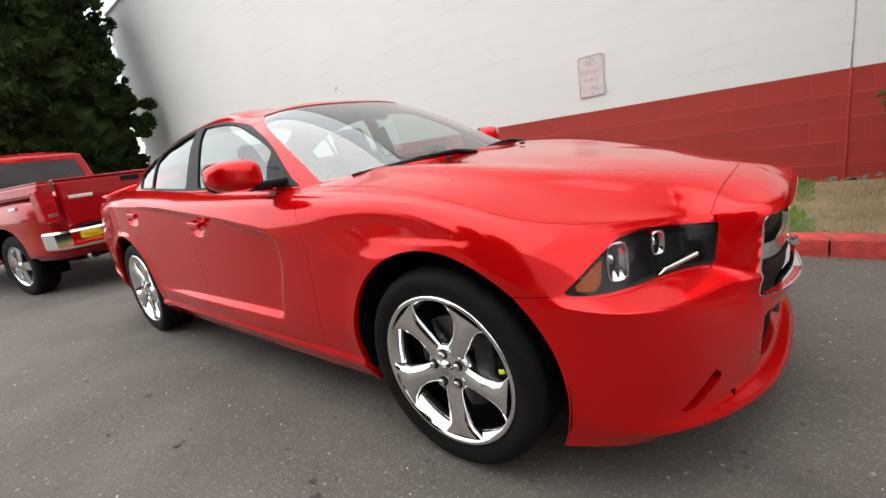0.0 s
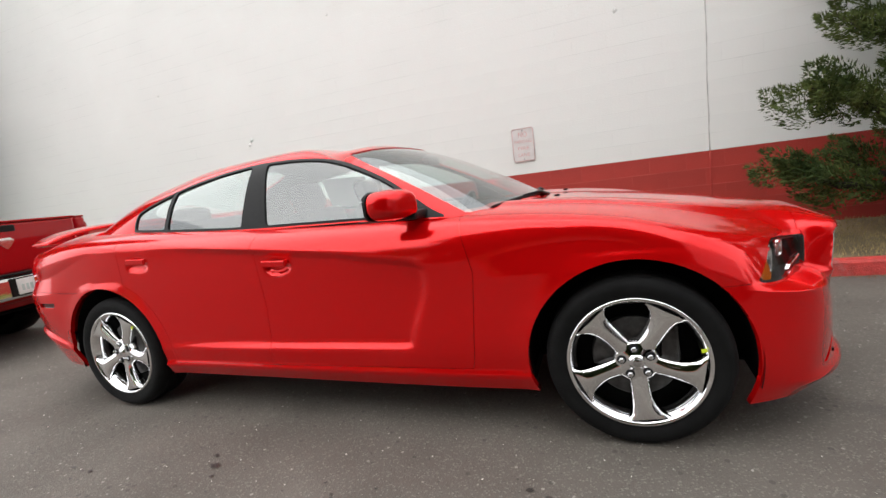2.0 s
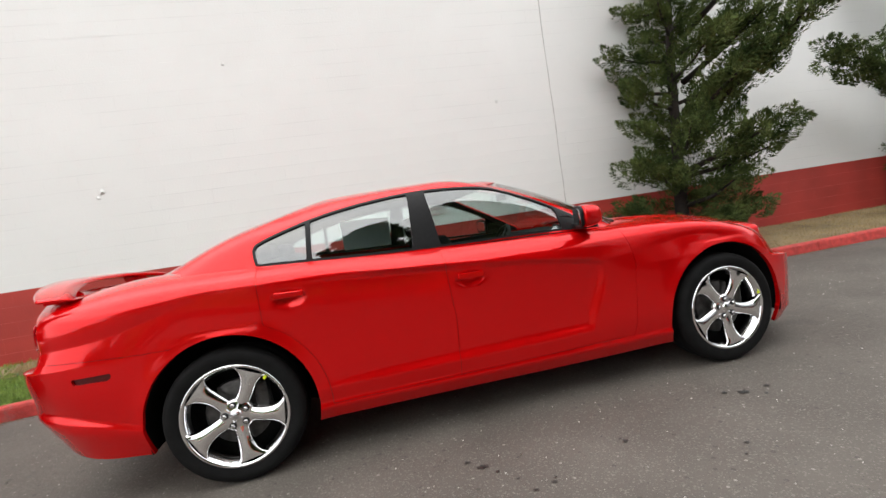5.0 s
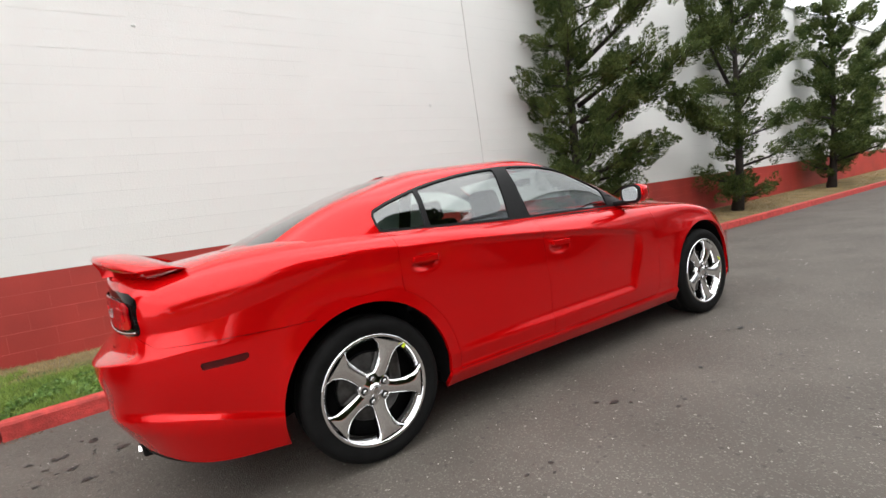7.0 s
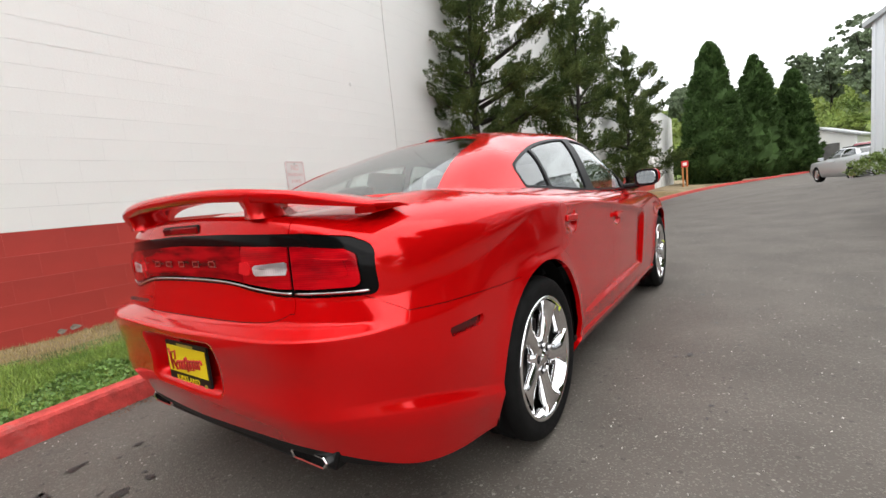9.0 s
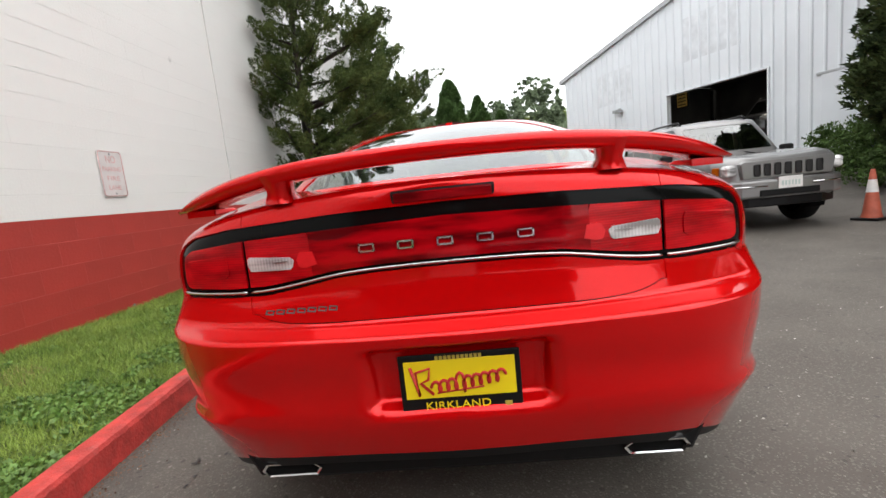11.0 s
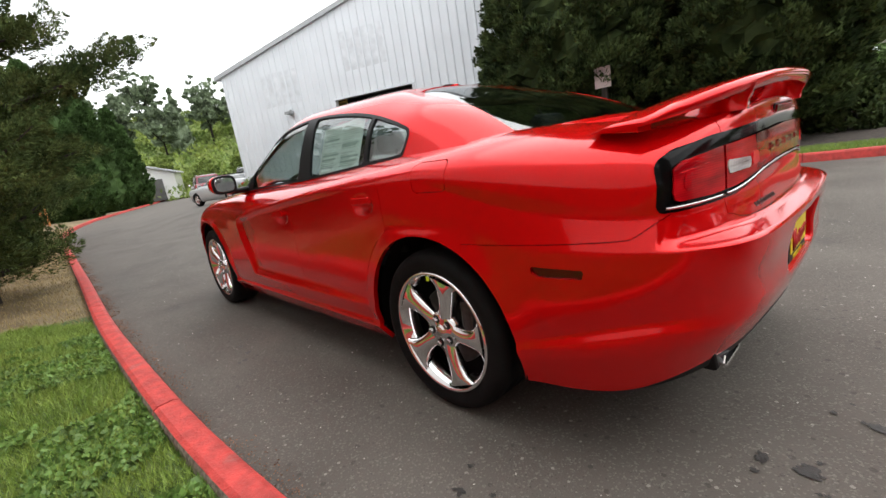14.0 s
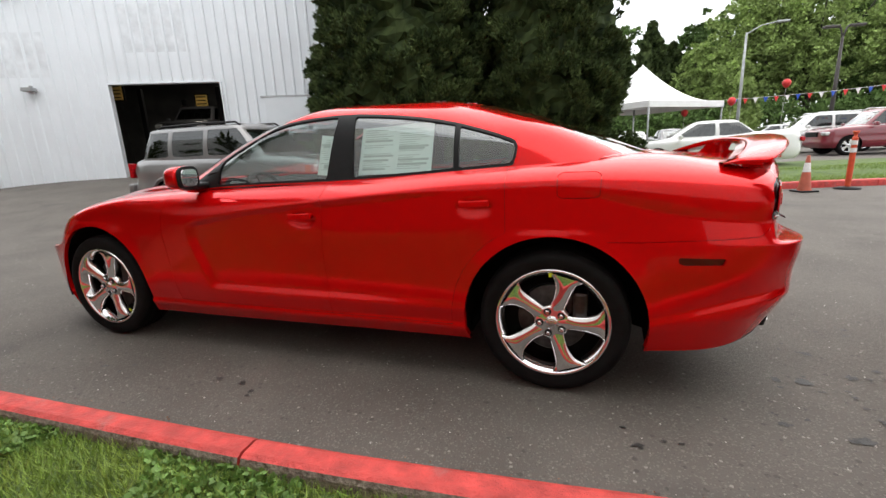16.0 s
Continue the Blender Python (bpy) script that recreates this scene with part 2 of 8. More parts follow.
M["cypress"] = mat("arborvitae_foliage", (0.050, 0.090, 0.026), 0.8, spec=.12, var=0.35, scale=0.9, island=0.4)
M["leaves"] = mat("light_green_leaves", (0.22, 0.30, 0.09), 0.7, spec=.2, var=0.35, scale=0.5, island=0.45)
M["darkleaves"] = mat("deep_green_leaves", (0.085, 0.14, 0.04), 0.75, spec=.15, var=0.35, scale=0.4, island=0.45)
M["hill"] = mat("hillside_brush", (0.13, 0.20, 0.05), 0.9, color2=(0.24, 0.29, 0.06), scale=0.25, island=0.35)
# distance haze is put into this paler, greyer foliage colour
M["farwood"] = mat("haze_tinted_woodland", (0.18, 0.23, 0.14), 0.9, var=0.3, scale=0.2, island=0.35)
M["bark"] = mat("grey_brown_bark", (0.022, 0.016, 0.012), 0.9, var=0.35, scale=9, bump=0.8, bscale=35)
M["metal_wall"] = mat("white_ribbed_steel", (0.76, 0.79, 0.82), 0.5, var=0.04, scale=0.9, rnd=0.03, stain=0.12, stain_color=(0.5, 0.5, 0.48))
M["faded_steel"] = mat("weathered_white_steel", (0.70, 0.725, 0.75), 0.7, var=0.12, scale=3, stain=0.3, stain_color=(0.45, 0.45, 0.44))
M["roofedge"] = mat("grey_roof_flashing", (0.42, 0.43, 0.44), 0.5, var=0.1)
# near-black colour carries the dimness of the rooms behind open doors
M["dark_room"] = mat("dim_room_shade", (0.10, 0.098, 0.095), 0.9, var=0.3, scale=1)
M["pewter"] = mat("pewter_car_paint", (0.205, 0.20, 0.198), 0.34, 0.5, var=0.05, scale=500, coat=0.9)
M["silverpaint"] = mat("silver_car_paint", (0.42, 0.43, 0.44), 0.34, 0.5, var=0.05, scale=500, coat=0.9)
M["whitepaint"] = mat("white_car_paint", (0.72, 0.72, 0.70), 0.35, var=0.03, scale=400, coat=0.9)
M["maroon"] = mat("maroon_car_paint", (0.17, 0.008, 0.02), 0.3, var=0.05, scale=400, coat=1.0)
M["blackpaint"] = mat("black_car_paint", (0.02, 0.02, 0.022), 0.3, var=0.1, coat=1.0)
M["cone"] = mat("orange_cone_plastic", (0.62, 0.075, 0.025), 0.5, var=0.15, scale=9)
M["coneold"] = mat("faded_orange_cone", (0.40, 0.09, 0.05), 0.6, var=0.2, scale=9)
M["reflect"] = mat("white_reflective_band", (0.72, 0.70, 0.68), 0.45, var=0.1)
M["tent"] = mat("white_tent_canvas", (0.78, 0.78, 0.77), 0.7, var=0.04, scale=2)
M["pole"] = mat("galvanised_pole", (0.35, 0.36, 0.36), 0.5, 0.6, var=0.15)
M["timber"] = mat("orange_stained_post", (0.42, 0.17, 0.05), 0.8, var=0.2, scale=10)
M["signface"] = mat("white_sign_face", (0.66, 0.62, 0.61), 0.45, var=0.08, scale=9, stain=0.3, stain_color=(0.5, 0.42, 0.4))
M["faded"] = mat("faded_red_print", (0.64, 0.38, 0.37), 0.6, var=0.2, scale=30)
M["lampwarm"] = mat("yellow_workshop_board", (0.75, 0.5, 0.12), 0.6, var=0.2, scale=4)
M["blue"] = mat("blue_pennant", (0.03, 0.1, 0.5), 0.6, var=0.1)
M["redflag"] = mat("red_pennant", (0.6, 0.03, 0.03), 0.6, var=0.1)
M["mulch"] = mat("dark_mulch", (0.05, 0.038, 0.03), 0.95, var=0.4, scale=8, bump=0.8, bscale=40)
M["striplamp"] = mat("lit_tube", (0.9, 0.88, 0.8), 0.4, var=0.0)
M["striplamp"].node_tree.nodes["Principled BSDF"].inputs["Emission Color"].default_value = (1.0, 0.93, 0.8, 1)
M["striplamp"].node_tree.nodes["Principled BSDF"].inputs["Emission Strength"].default_value = 3.0
M["mirror"] = mat("mirror_glass", (0.85, 0.87, 0.88), 0.02, 1.0, var=0.0)

# ---- building helpers ----


def mesh_of(name, verts, faces, material, smooth=True, mats=None, face_mats=None):
    me = bpy.data.meshes.new(name)
    me.from_pydata([tuple(v) for v in verts], [], [tuple(f) for f in faces])
    for m in (mats or [material]):
        me.materials.append(m)
    if face_mats is not None:
        me.polygons.foreach_set("material_index", face_mats)
    me.polygons.foreach_set("use_smooth", [smooth] * len(me.polygons))
    me.update()
    return me


def thing(name, label, category, m=None, group="", kind=""):
    ob = tagged(new(name), label, category, group, kind)
    if m is not None:
        ob.matrix_world = m
    return ob


def part(name, data, material, parent, label="", smooth=None):
    """Links a bmesh or a mesh as one object under a thing or part."""
    if isinstance(data, bmesh.types.BMesh):
        me = bpy.data.meshes.new(name)
        if smooth:
            for f in data.faces:
                f.smooth = True
        data.to_mesh(me)
        data.free()
        me.materials.append(material)
    else:
        me = data
    ob = new(name, me)
    ob.parent = parent
    if label:
        ob["label"] = label
    return ob


def solo(name, data, material, label, category, kind="", group="", m=None, smooth=False):
    ob = part(name, data, material, None, smooth=smooth)
    if m is not None:
        ob.matrix_world = m
    return tagged(ob, label, category, group, kind)


def add_box(bm, cx, cy, cz, sx, sy, sz, bevel=0.0, rot=None, seg=2):
    r = bmesh.ops.create_cube(bm, size=1)["verts"]
    bmesh.ops.scale(bm, vec=(sx, sy, sz), verts=r)
    if bevel:
        es = {e for v in r for e in v.link_edges}
        r = bmesh.ops.bevel(bm, geom=list(es), offset=bevel, segments=seg, profile=0.5, affect="EDGES")["verts"]
    if rot is not None:
        bmesh.ops.transform(bm, matrix=rot, verts=r)
    bmesh.ops.translate(bm, vec=(cx, cy, cz), verts=r)
    return r


def box(cx, cy, cz, sx, sy, sz, bevel=0.0, rot=None):
    bm = bmesh.new()
    add_box(bm, cx, cy, cz, sx, sy, sz, bevel, rot)
    return bm


def add_tube(bm, pts, radii, n=10, cap=True):
    """A tube along points; radii one number or one for each point."""
    pts = [Vector([float(c) for c in p]) for p in pts]
    if not hasattr(radii, "__len__"):
        radii = [radii] * len(pts)
    rings, side = [], None
    for i, p in enumerate(pts):
        d = (pts[min(i + 1, len(pts) - 1)] - pts[max(i - 1, 0)]).normalized()
        if side is None:
            side = d.orthogonal().normalized()
        side = (side - d * side.dot(d)).normalized()
        up = d.cross(side)
        rings.append([bm.verts.new(p + float(radii[i]) * (math.cos(a) * side + math.sin(a) * up)) for a in np.linspace(0, 2 * math.pi, n, endpoint=False)])
    for a, b in zip(rings, rings[1:]):
        for k in range(n):
            f = bm.faces.new((a[k], a[(k + 1) % n], b[(k + 1) % n], b[k]))
            f.smooth = True
    if cap:
        bm.faces.new(rings[0][::-1])
        bm.faces.new(rings[-1])


def tube(pts, radii, n=10):
    bm = bmesh.new()
    add_tube(bm, pts, radii, n)
    return bm


def add_lathe(bm, profile, n=48, axis="z", a0=0.0, a1=2 * math.pi):
    """Turns (radius, height) pairs round an axis."""
    full = abs(a1 - a0 - 2 * math.pi) < 1e-6
    rows = []
    for a in np.linspace(a0, a1, n, endpoint=not full):
        c, s = math.cos(a), math.sin(a)
        row = []
        for r, h in profile:
            p = {"z": (r * c, r * s, h), "y": (r * c, h, r * s), "x": (h, r * c, r * s)}[axis]
            row.append(bm.verts.new(p))
        rows.append(row)
    m = len(rows)
    for i in range(m if full else m - 1):
        a, b = rows[i], rows[(i + 1) % m]
        for k in range(len(profile) - 1):
            f = bm.faces.new((a[k], b[k], b[k + 1], a[k + 1]))
            f.smooth = True
    return rows


def lathe(profile, n=48, axis="z"):
    bm = bmesh.new()
    add_lathe(bm, profile, n, axis)
    return bm


def add_prism(bm, outline, d0, d1, axis="y", bevel=0.0):
    """A flat outline given thickness between d0 and d1 along an axis; outline pairs are the other two axes in order."""
    def p(a, b, d):
        return {"y": (a, d, b), "x": (d, a, b), "z": (a, b, d)}[axis]
    v0 = [bm.verts.new(p(a, b, d0)) for a, b in outline]
    v1 = [bm.verts.new(p(a, b, d1)) for a, b in outline]
    fs = [bm.faces.new(v0), bm.faces.new(v1[::-1])]
    n = len(outline)
    for i in range(n):
        fs.append(bm.faces.new((v0[i], v1[i], v1[(i + 1) % n], v0[(i + 1) % n])))
    bmesh.ops.recalc_face_normals(bm, faces=fs)
    if bevel:
        es = list({e for f in fs[:2] for e in f.edges})
        bmesh.ops.bevel(bm, geom=es, offset=bevel, segments=2, profile=0.5, affect="EDGES")


def prism(outline, d0, d1, axis="y", bevel=0.0):
    bm = bmesh.new()
    add_prism(bm, outline, d0, d1, axis, bevel)
    return bm


def text_mesh(body, size, depth=0.002, shear=0.0, align="CENTER", spacing=1.0):
    cu = bpy.data.curves.new("lettering", "FONT")
    cu.body, cu.size, cu.extrude, cu.shear, cu.align_x, cu.align_y = body, size, depth, shear, align, "CENTER"
    cu.space_character = spacing
    tmp = new("lettering", cu)
    me = bpy.data.meshes.new_from_object(tmp.evaluated_get(bpy.context.evaluated_depsgraph_get()))
    bpy.data.objects.remove(tmp)
    return me


def lettering(name, body, size, material, parent, m, depth=0.002, shear=0.0, label="", spacing=1.0, width=None):
    me = text_mesh(body, size, depth, shear, spacing=spacing)
    me.materials.clear()
    me.materials.append(material)
    if width:
        w = max(v.co.x for v in me.vertices) - min(v.co.x for v in me.vertices)
        me.transform(Matrix.Diagonal((width / w, 1, 1, 1)))
    ob = part(name, me, None, parent, label)
    ob.matrix_local = m
    return ob


def spline(ts, vs, t):
    """Natural cubic through (ts, vs), vs one or many columns, sampled at t."""
    ts, vs, t = np.asarray(ts, float), np.asarray(vs, float), np.asarray(t, float)
    one = vs.ndim == 1
    if one:
        vs = vs[:, None]
    n = len(ts)
    h = np.diff(ts)
    A = np.zeros((n, n))
    B = np.zeros((n, vs.shape[1]))
    A[0, 0] = A[-1, -1] = 1
    for i in range(1, n - 1):
        A[i, i - 1], A[i, i], A[i, i + 1] = h[i - 1], 2 * (h[i - 1] + h[i]), h[i]
        B[i] = 6 * ((vs[i + 1] - vs[i]) / h[i] - (vs[i] - vs[i - 1]) / h[i - 1])
    k = np.linalg.solve(A, B)
    j = np.clip(np.searchsorted(ts, t, side="right") - 1, 0, n - 2)
    a, b = (ts[j + 1] - t)[:, None], (t - ts[j])[:, None]
    hh = h[j][:, None]
    r = k[j] * a**3 / (6 * hh) + k[j + 1] * b**3 / (6 * hh) + (vs[j] / hh - k[j] * hh / 6) * a + (vs[j + 1] / hh - k[j + 1] * hh / 6) * b
    return r[:, 0] if one else r


def curve_pts(pts, n=60):
    """A smooth line through pairs."""
    t = np.concatenate([[0], np.cumsum([math.dist(a, b) for a, b in zip(pts, pts[1:])])])
    return [tuple(p) for p in spline(t, np.array(pts), np.linspace(0, t[-1], n))]


def smoothstep(a, b, x):
    t = np.clip((np.asarray(x, float) - a) / (b - a), 0, 1)
    return t * t * (3 - 2 * t)


def ground_z(x, y):
    """The lane is level by the car and climbs gently towards the workshop."""
    d = 0.35 * x - 0.8 * y - 5
    rise = 0.13 * (np.log1p(np.exp(np.clip(d * 2.5, -30, 30))) / 2.5)
    return float(min(rise, 0.72) * (1 - 0.85 * smoothstep(13, 22, x)) * smoothstep(0, 8, x) + 0.16 * smoothstep(10.5, 13.5, -y) * (1 - smoothstep(-2, 3, x)))

# ---- ground, kerbs, wall ----
WALL_Y, BAND = 3.36, 1.19
KERB = [(-40, -1.2), (-16, 0.2), (-9, .75), (-5.4, 1.24), (-3.2, 1.51), (-2, 1.645), (-1, 1.73), (0.2, 1.77), (1.5, 1.79), (3.5, 1.76), (6, 1.72), (10, 1.66), (15, 1.58), (20, 1.35), (24, .8), (28, -.1), (34, -1.9), (45, -5.5), (70, -14)]
KERB_LINE = curve_pts(KERB, 500)


def kerb_y(x):
    return float(np.interp(x, [p[0] for p in KERB_LINE], [p[1] for p in KERB_LINE]))


def ground_sheet():
    xs = np.unique(np.concatenate([np.linspace(-900, -40, 12), np.linspace(-40, 60, 101), np.linspace(60, 900, 14)]))
    ys = np.unique(np.concatenate([np.linspace(-900, -45, 12), np.linspace(-45, 40, 86), np.linspace(40, 900, 12)]))
    V, F = [], []
    for x in xs:
        for y in ys:
            V.append((x, y, ground_z(x, y)))
    n = len(ys)
    for i in range(len(xs) - 1):
        for j in range(n - 1):
            k = i * n + j
            F.append((k, k + n, k + n + 1, k + 1))
    solo("ground", mesh_of("ground", V, F, M["asphalt"]), None, "grey worn asphalt lane with oil stains", "asphalt", "structure")


ground_sheet()


def verge_z(x, y):
    y0 = kerb_y(x) + .15
    t = min(max((y - y0) / (WALL_Y - y0), 0), 1)
    return ground_z(x, y0) + .070 + .175 * t + .012 * noise.noise((x * 2, y * 2, 0))


def verge():
    """Grass strip between kerb and wall, rising to the wall's foot."""
    xs = np.linspace(-40, 60, 601)
    V, F, K = [], [], []
    for x in xs:
        y0 = kerb_y(x) + .13
        y1 = WALL_Y + .12 if x < 37 else WALL_Y + 12
        for t in np.linspace(0, 1, 8):
            y = y0 + (y1 - y0) * t
            V.append((x, y, verge_z(x, y)))
    for i in range(len(xs) - 1):
        for j in range(7):
            k = i * 8 + j
            F.append((k, k + 8, k + 9, k + 1))
            lim = 2.35 + .5 * noise.noise((j * .6, 3, 1))
            K.append(0 if xs[i] < lim and not (j > 4 and xs[i] < -1.5) else 1)
    me = mesh_of("verge", V, F, None, mats=[M["turf"], M["soil"]], face_mats=K)
    return solo("verge", me, None, "mown grass strip between the red kerb and the wall", "grass verge", "structure")


verge()


def wall_segments():
    """White block wall with a lower step at its far end."""
    bm = bmesh.new()
    add_box(bm, 6.5, WALL_Y + .123, 3.1, 41, .24, 6.4)
    add_box(bm, 32, WALL_Y + .123, 2.7, 10, .24, 5.7)
    w = solo("wall_north", bm, M["mortar_w"], "long white painted block wall with a red lower band", "wall", "structure")
    part("red_band", box(7, WALL_Y + .0082, .55, 42, .012, BAND * 2 - 1.1), M["mortar_r"], w)
    part("coping", box(6.5, WALL_Y + .12, 6.33, 41, .30, .06, .01), M["roofedge"], w)
    return w


WALL = wall_segments()


def kerb_runs(name, line, w, h, side, label, seglen=3.05):
    """A kerb cast in lengths, each its own piece with a joint."""
    ob = thing(name, label, "kerb", kind="structure")
    prof = [(-.012, -.05), (.0, h - .028), (.010, h - .008), (.03, h), (w - .03, h), (w - .008, h - .010), (w, h - .03), (w + .01, -.05)]
    d = np.concatenate([[0], np.cumsum([math.dist(a, b) for a, b in zip(line, line[1:])])])
    xs, ys = np.array([p[0] for p in line]), np.array([p[1] for p in line])
    s = 0.0
    while s < d[-1] - .5:
        e = min(s + seglen, d[-1])
        bm = bmesh.new()
        rows = []
        for t in np.linspace(s + .006, e - .006, 9):
            x, y = np.interp(t, d, xs), np.interp(t, d, ys)
            x2, y2 = np.interp(t + .05, d, xs), np.interp(t + .05, d, ys)
            x1, y1 = np.interp(t - .05, d, xs), np.interp(t - .05, d, ys)
            v = Vector((x2 - x1, y2 - y1)).normalized()
            nx, ny = -v.y * side, v.x * side
            g = ground_z(x, y)
            rows.append([bm.verts.new((x + nx * o, y + ny * o, g + z + (.004 * noise.noise((t * 3, o * 9, 2)) if z > 0 else 0))) for o, z in prof])
        for a, b in zip(rows, rows[1:]):
            for k in range(len(prof) - 1):
                bm.faces.new((a[k], b[k], b[k + 1], a[k + 1]))
        bm.faces.new(rows[0]), bm.faces.new(rows[-1][::-1])
        bmesh.ops.recalc_face_normals(bm, faces=bm.faces)
        st = part("kerb_stone", bm, M["kerb"], ob)
        # the paint ends raggedly at the back edge, over bare concrete
        st.data.materials.append(M["concrete"])
        per = len(prof) - 1
        for i, f in enumerate(st.data.polygons):
            if i < 8 * per and i % per >= per - 2:
                f.material_index = 1
        s = e
    return ob


kerb_runs("kerb_near", KERB_LINE, .128, .14, 1, "red painted concrete kerb with chipped edges")
FAR_KERB = [(-40, -17), (-12, -9.9), (-6, -8.35), (-3, -7.45), (0.5, -6.62), (2.7, -6.38), (3.9, -7.0), (4.5, -9.0)]
FAR_LINE = curve_pts(FAR_KERB, 160)
kerb_runs("kerb_far", FAR_LINE, .16, .14, -1, "red painted kerb of the planted island")


def island():
    """Grass strip behind the far kerb, then dark mulch under the trees."""
    V, F, K = [], [], []
    steps = [.12, .6, 1.1, 1.6, 3.0, 6.0]
    pts = [p for p in FAR_LINE if p[0] < 5.0 and p[1] > -16]
    for i, (x, y) in enumerate(pts):
        a, b = pts[max(i - 1, 0)], pts[min(i + 1, len(pts) - 1)]
        v = Vector((b[0] - a[0], b[1] - a[1])).normalized()
        for s in steps:
            s2 = s if x < 2.5 else s * max(.15, 1 - (x - 2.5) * .33)
            px, py = x + v.y * s2, y - v.x * s2
            V.append((px, py, ground_z(x, y) + .12 + .03 * min(s, 2)))
    n = len(steps)
    for i in range(len(pts) - 1):
        for j in range(n - 1):
            k = i * n + j
            F.append((k, k + 1, k + n + 1, k + n))
            K.append(0 if j < 2 or pts[i][0] < -3.6 else 1)
    solo("island", mesh_of("island", V, F, None, mats=[M["turf"], M["mulch"]], face_mats=K), None, "planted island with a grass edge and dark mulch", "island", "structure")


island()

# ---- workshop ----
C0, C1 = Vector((17.2, -5.0)), Vector((9.49, -8.74))
FD = (C1 - C0).normalized()


def workshop():
    base = ground_z(12.4, -7.3)
    yaw = math.degrees(math.atan2(FD.y, FD.x))
    ob = thing("workshop", "white ribbed steel workshop with a dark open bay door", "building", pose(C0.x, C0.y, base - .05, 0, 0, yaw) @ Matrix.Diagonal((1, -1, 1, 1)))
    # local x runs along the facade from the far corner, y > 0 is outside
    L, H, S, top = 17.0, 4.68, .205, 2.86
    a, b = 5.33, 8.57
    peak = 13.0

    def roof(x):
        return H + S * (x if x < peak else 2 * peak - x)
    part("facade_far", prism([(0, -.7), (a, -.7), (a, roof(a)), (0, roof(0))], 0, -.15, "y"), M["metal_wall"], ob)
    part("facade_head", prism([(a, top), (b, top), (b, roof(b)), (a, roof(a))], 0, -.15, "y"), M["metal_wall"], ob)
    part("facade_near", prism([(b, -.7), (L, -.7), (L, roof(L)), (peak, roof(peak)), (b, roof(b))], 0, -.15, "y"), M["metal_wall"], ob)
    part("end_wall", box(.075, -9, H / 2 - .35, .15, 17.7, H + .7), M["metal_wall"], ob)
    bm = bmesh.new()
    add_prism(bm, [(-.25, roof(0) - .05), (peak, roof(peak)), (L, roof(L)), (L, roof(L) + .16), (peak, roof(peak) + .16), (-.25, roof(0) + .11)], .12, -18, "y")
    part("roof", bm, M["roofedge"], ob, "grey metal roof edge")
    rib = mesh_of("rib", [(-.045, 0, 0), (-.02, .03, 0), (.02, .03, 0), (.045, 0, 0), (-.045, 0, 1), (-.02, .03, 1), (.02, .03, 1), (.045, 0, 1)],
                  [(0, 4, 5, 1), (1, 5, 6, 2), (2, 6, 7, 3), (4, 7, 6, 5), (0, 1, 2, 3)], M["metal_wall"], False)
    x = .15
    while x < 16.9:
        z0 = top + .05 if a - .05 < x < b + .05 else -.6
        o = part("rib", rib, None, ob)
        o.matrix_local = Matrix.Translation((x, .0015, z0)) @ Matrix.Diagonal((1, 1, roof(x) - z0 - .02, 1))
        x += .305
    for gx, gz, gw, gh in ((2.9, 3.75, 1.9, 1.25), (6.9, 4.45, 1.9, 1.35)):
        part("faded_patch", box(gx, .001, gz, gw, .006, gh), M["faded_steel"], ob, "weathered patch where a sign once hung")
    for xx, w in ((a - .025, .05), (b + .025, .05)):
        part("door_jamb", box(xx, .01, top / 2, w, .08, top, .006), M["metal_wall"], ob)
    part("door_head", box((a + b) / 2, .01, top + .025, b - a + .1, .08, .05, .006), M["metal_wall"], ob)
    # the bay's deep shade is put into the dark colour of these surfaces
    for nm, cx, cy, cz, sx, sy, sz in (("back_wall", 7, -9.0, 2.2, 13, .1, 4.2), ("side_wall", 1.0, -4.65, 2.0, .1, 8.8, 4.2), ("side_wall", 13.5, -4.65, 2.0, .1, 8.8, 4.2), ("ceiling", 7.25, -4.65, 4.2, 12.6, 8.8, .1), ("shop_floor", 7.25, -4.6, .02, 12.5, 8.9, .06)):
        part(nm, box(cx, cy, cz, sx, sy, sz), M["dark_room"], ob, "workshop interior with its dimness put into dark colour")
    for cx, cy, cz, w, h in ((4.70, -1.5, 2.85, .40, .5), (5.55, -6.6, 3.0, .5, .62)):
        board = part("pinboard", box(cx, cy, cz, w, .04, h, .01), M["lampwarm"], ob, "yellow board on the workshop wall")
        part("hanging_frame", box(cx, cy - .05, cz, w + .1, .03, h + .1, .01), M["trim"], board)
        for k in range(4):
            part("board_slot", box(cx, cy + .022, cz - h * .36 + k * h * .24, w * .8, .006, h * .07, .002), M["trim"], board)
    tube_lamp = part("strip_lamp", box(6.6, -3.6, 4.05, 1.3, .16, .10, .02), M["striplamp"], ob, "lit fluorescent strip lamp")
    part("lamp_cap", box(6.6, -3.6, 4.12, 1.4, .22, .04, .01), M["trim"], tube_lamp)
    light = new("workshop_light", bpy.data.lights.new("workshop_light", "AREA"))
    light.data.energy, light.data.shape, light.data.size, light.data.size_y = 55, "RECTANGLE", 1.3, .16
    light.data.color = (1.0, .93, .80)
    light.matrix_world = ob.matrix_world @ pose(6.6, -3.6, 3.98)
    for cx in (4.55, 7.35):
        for cy in (-3.4, -7.2):
            part("lift_post", box(cx, cy, 1.6, .16, .16, 3.2, .02), M["trim"], ob)
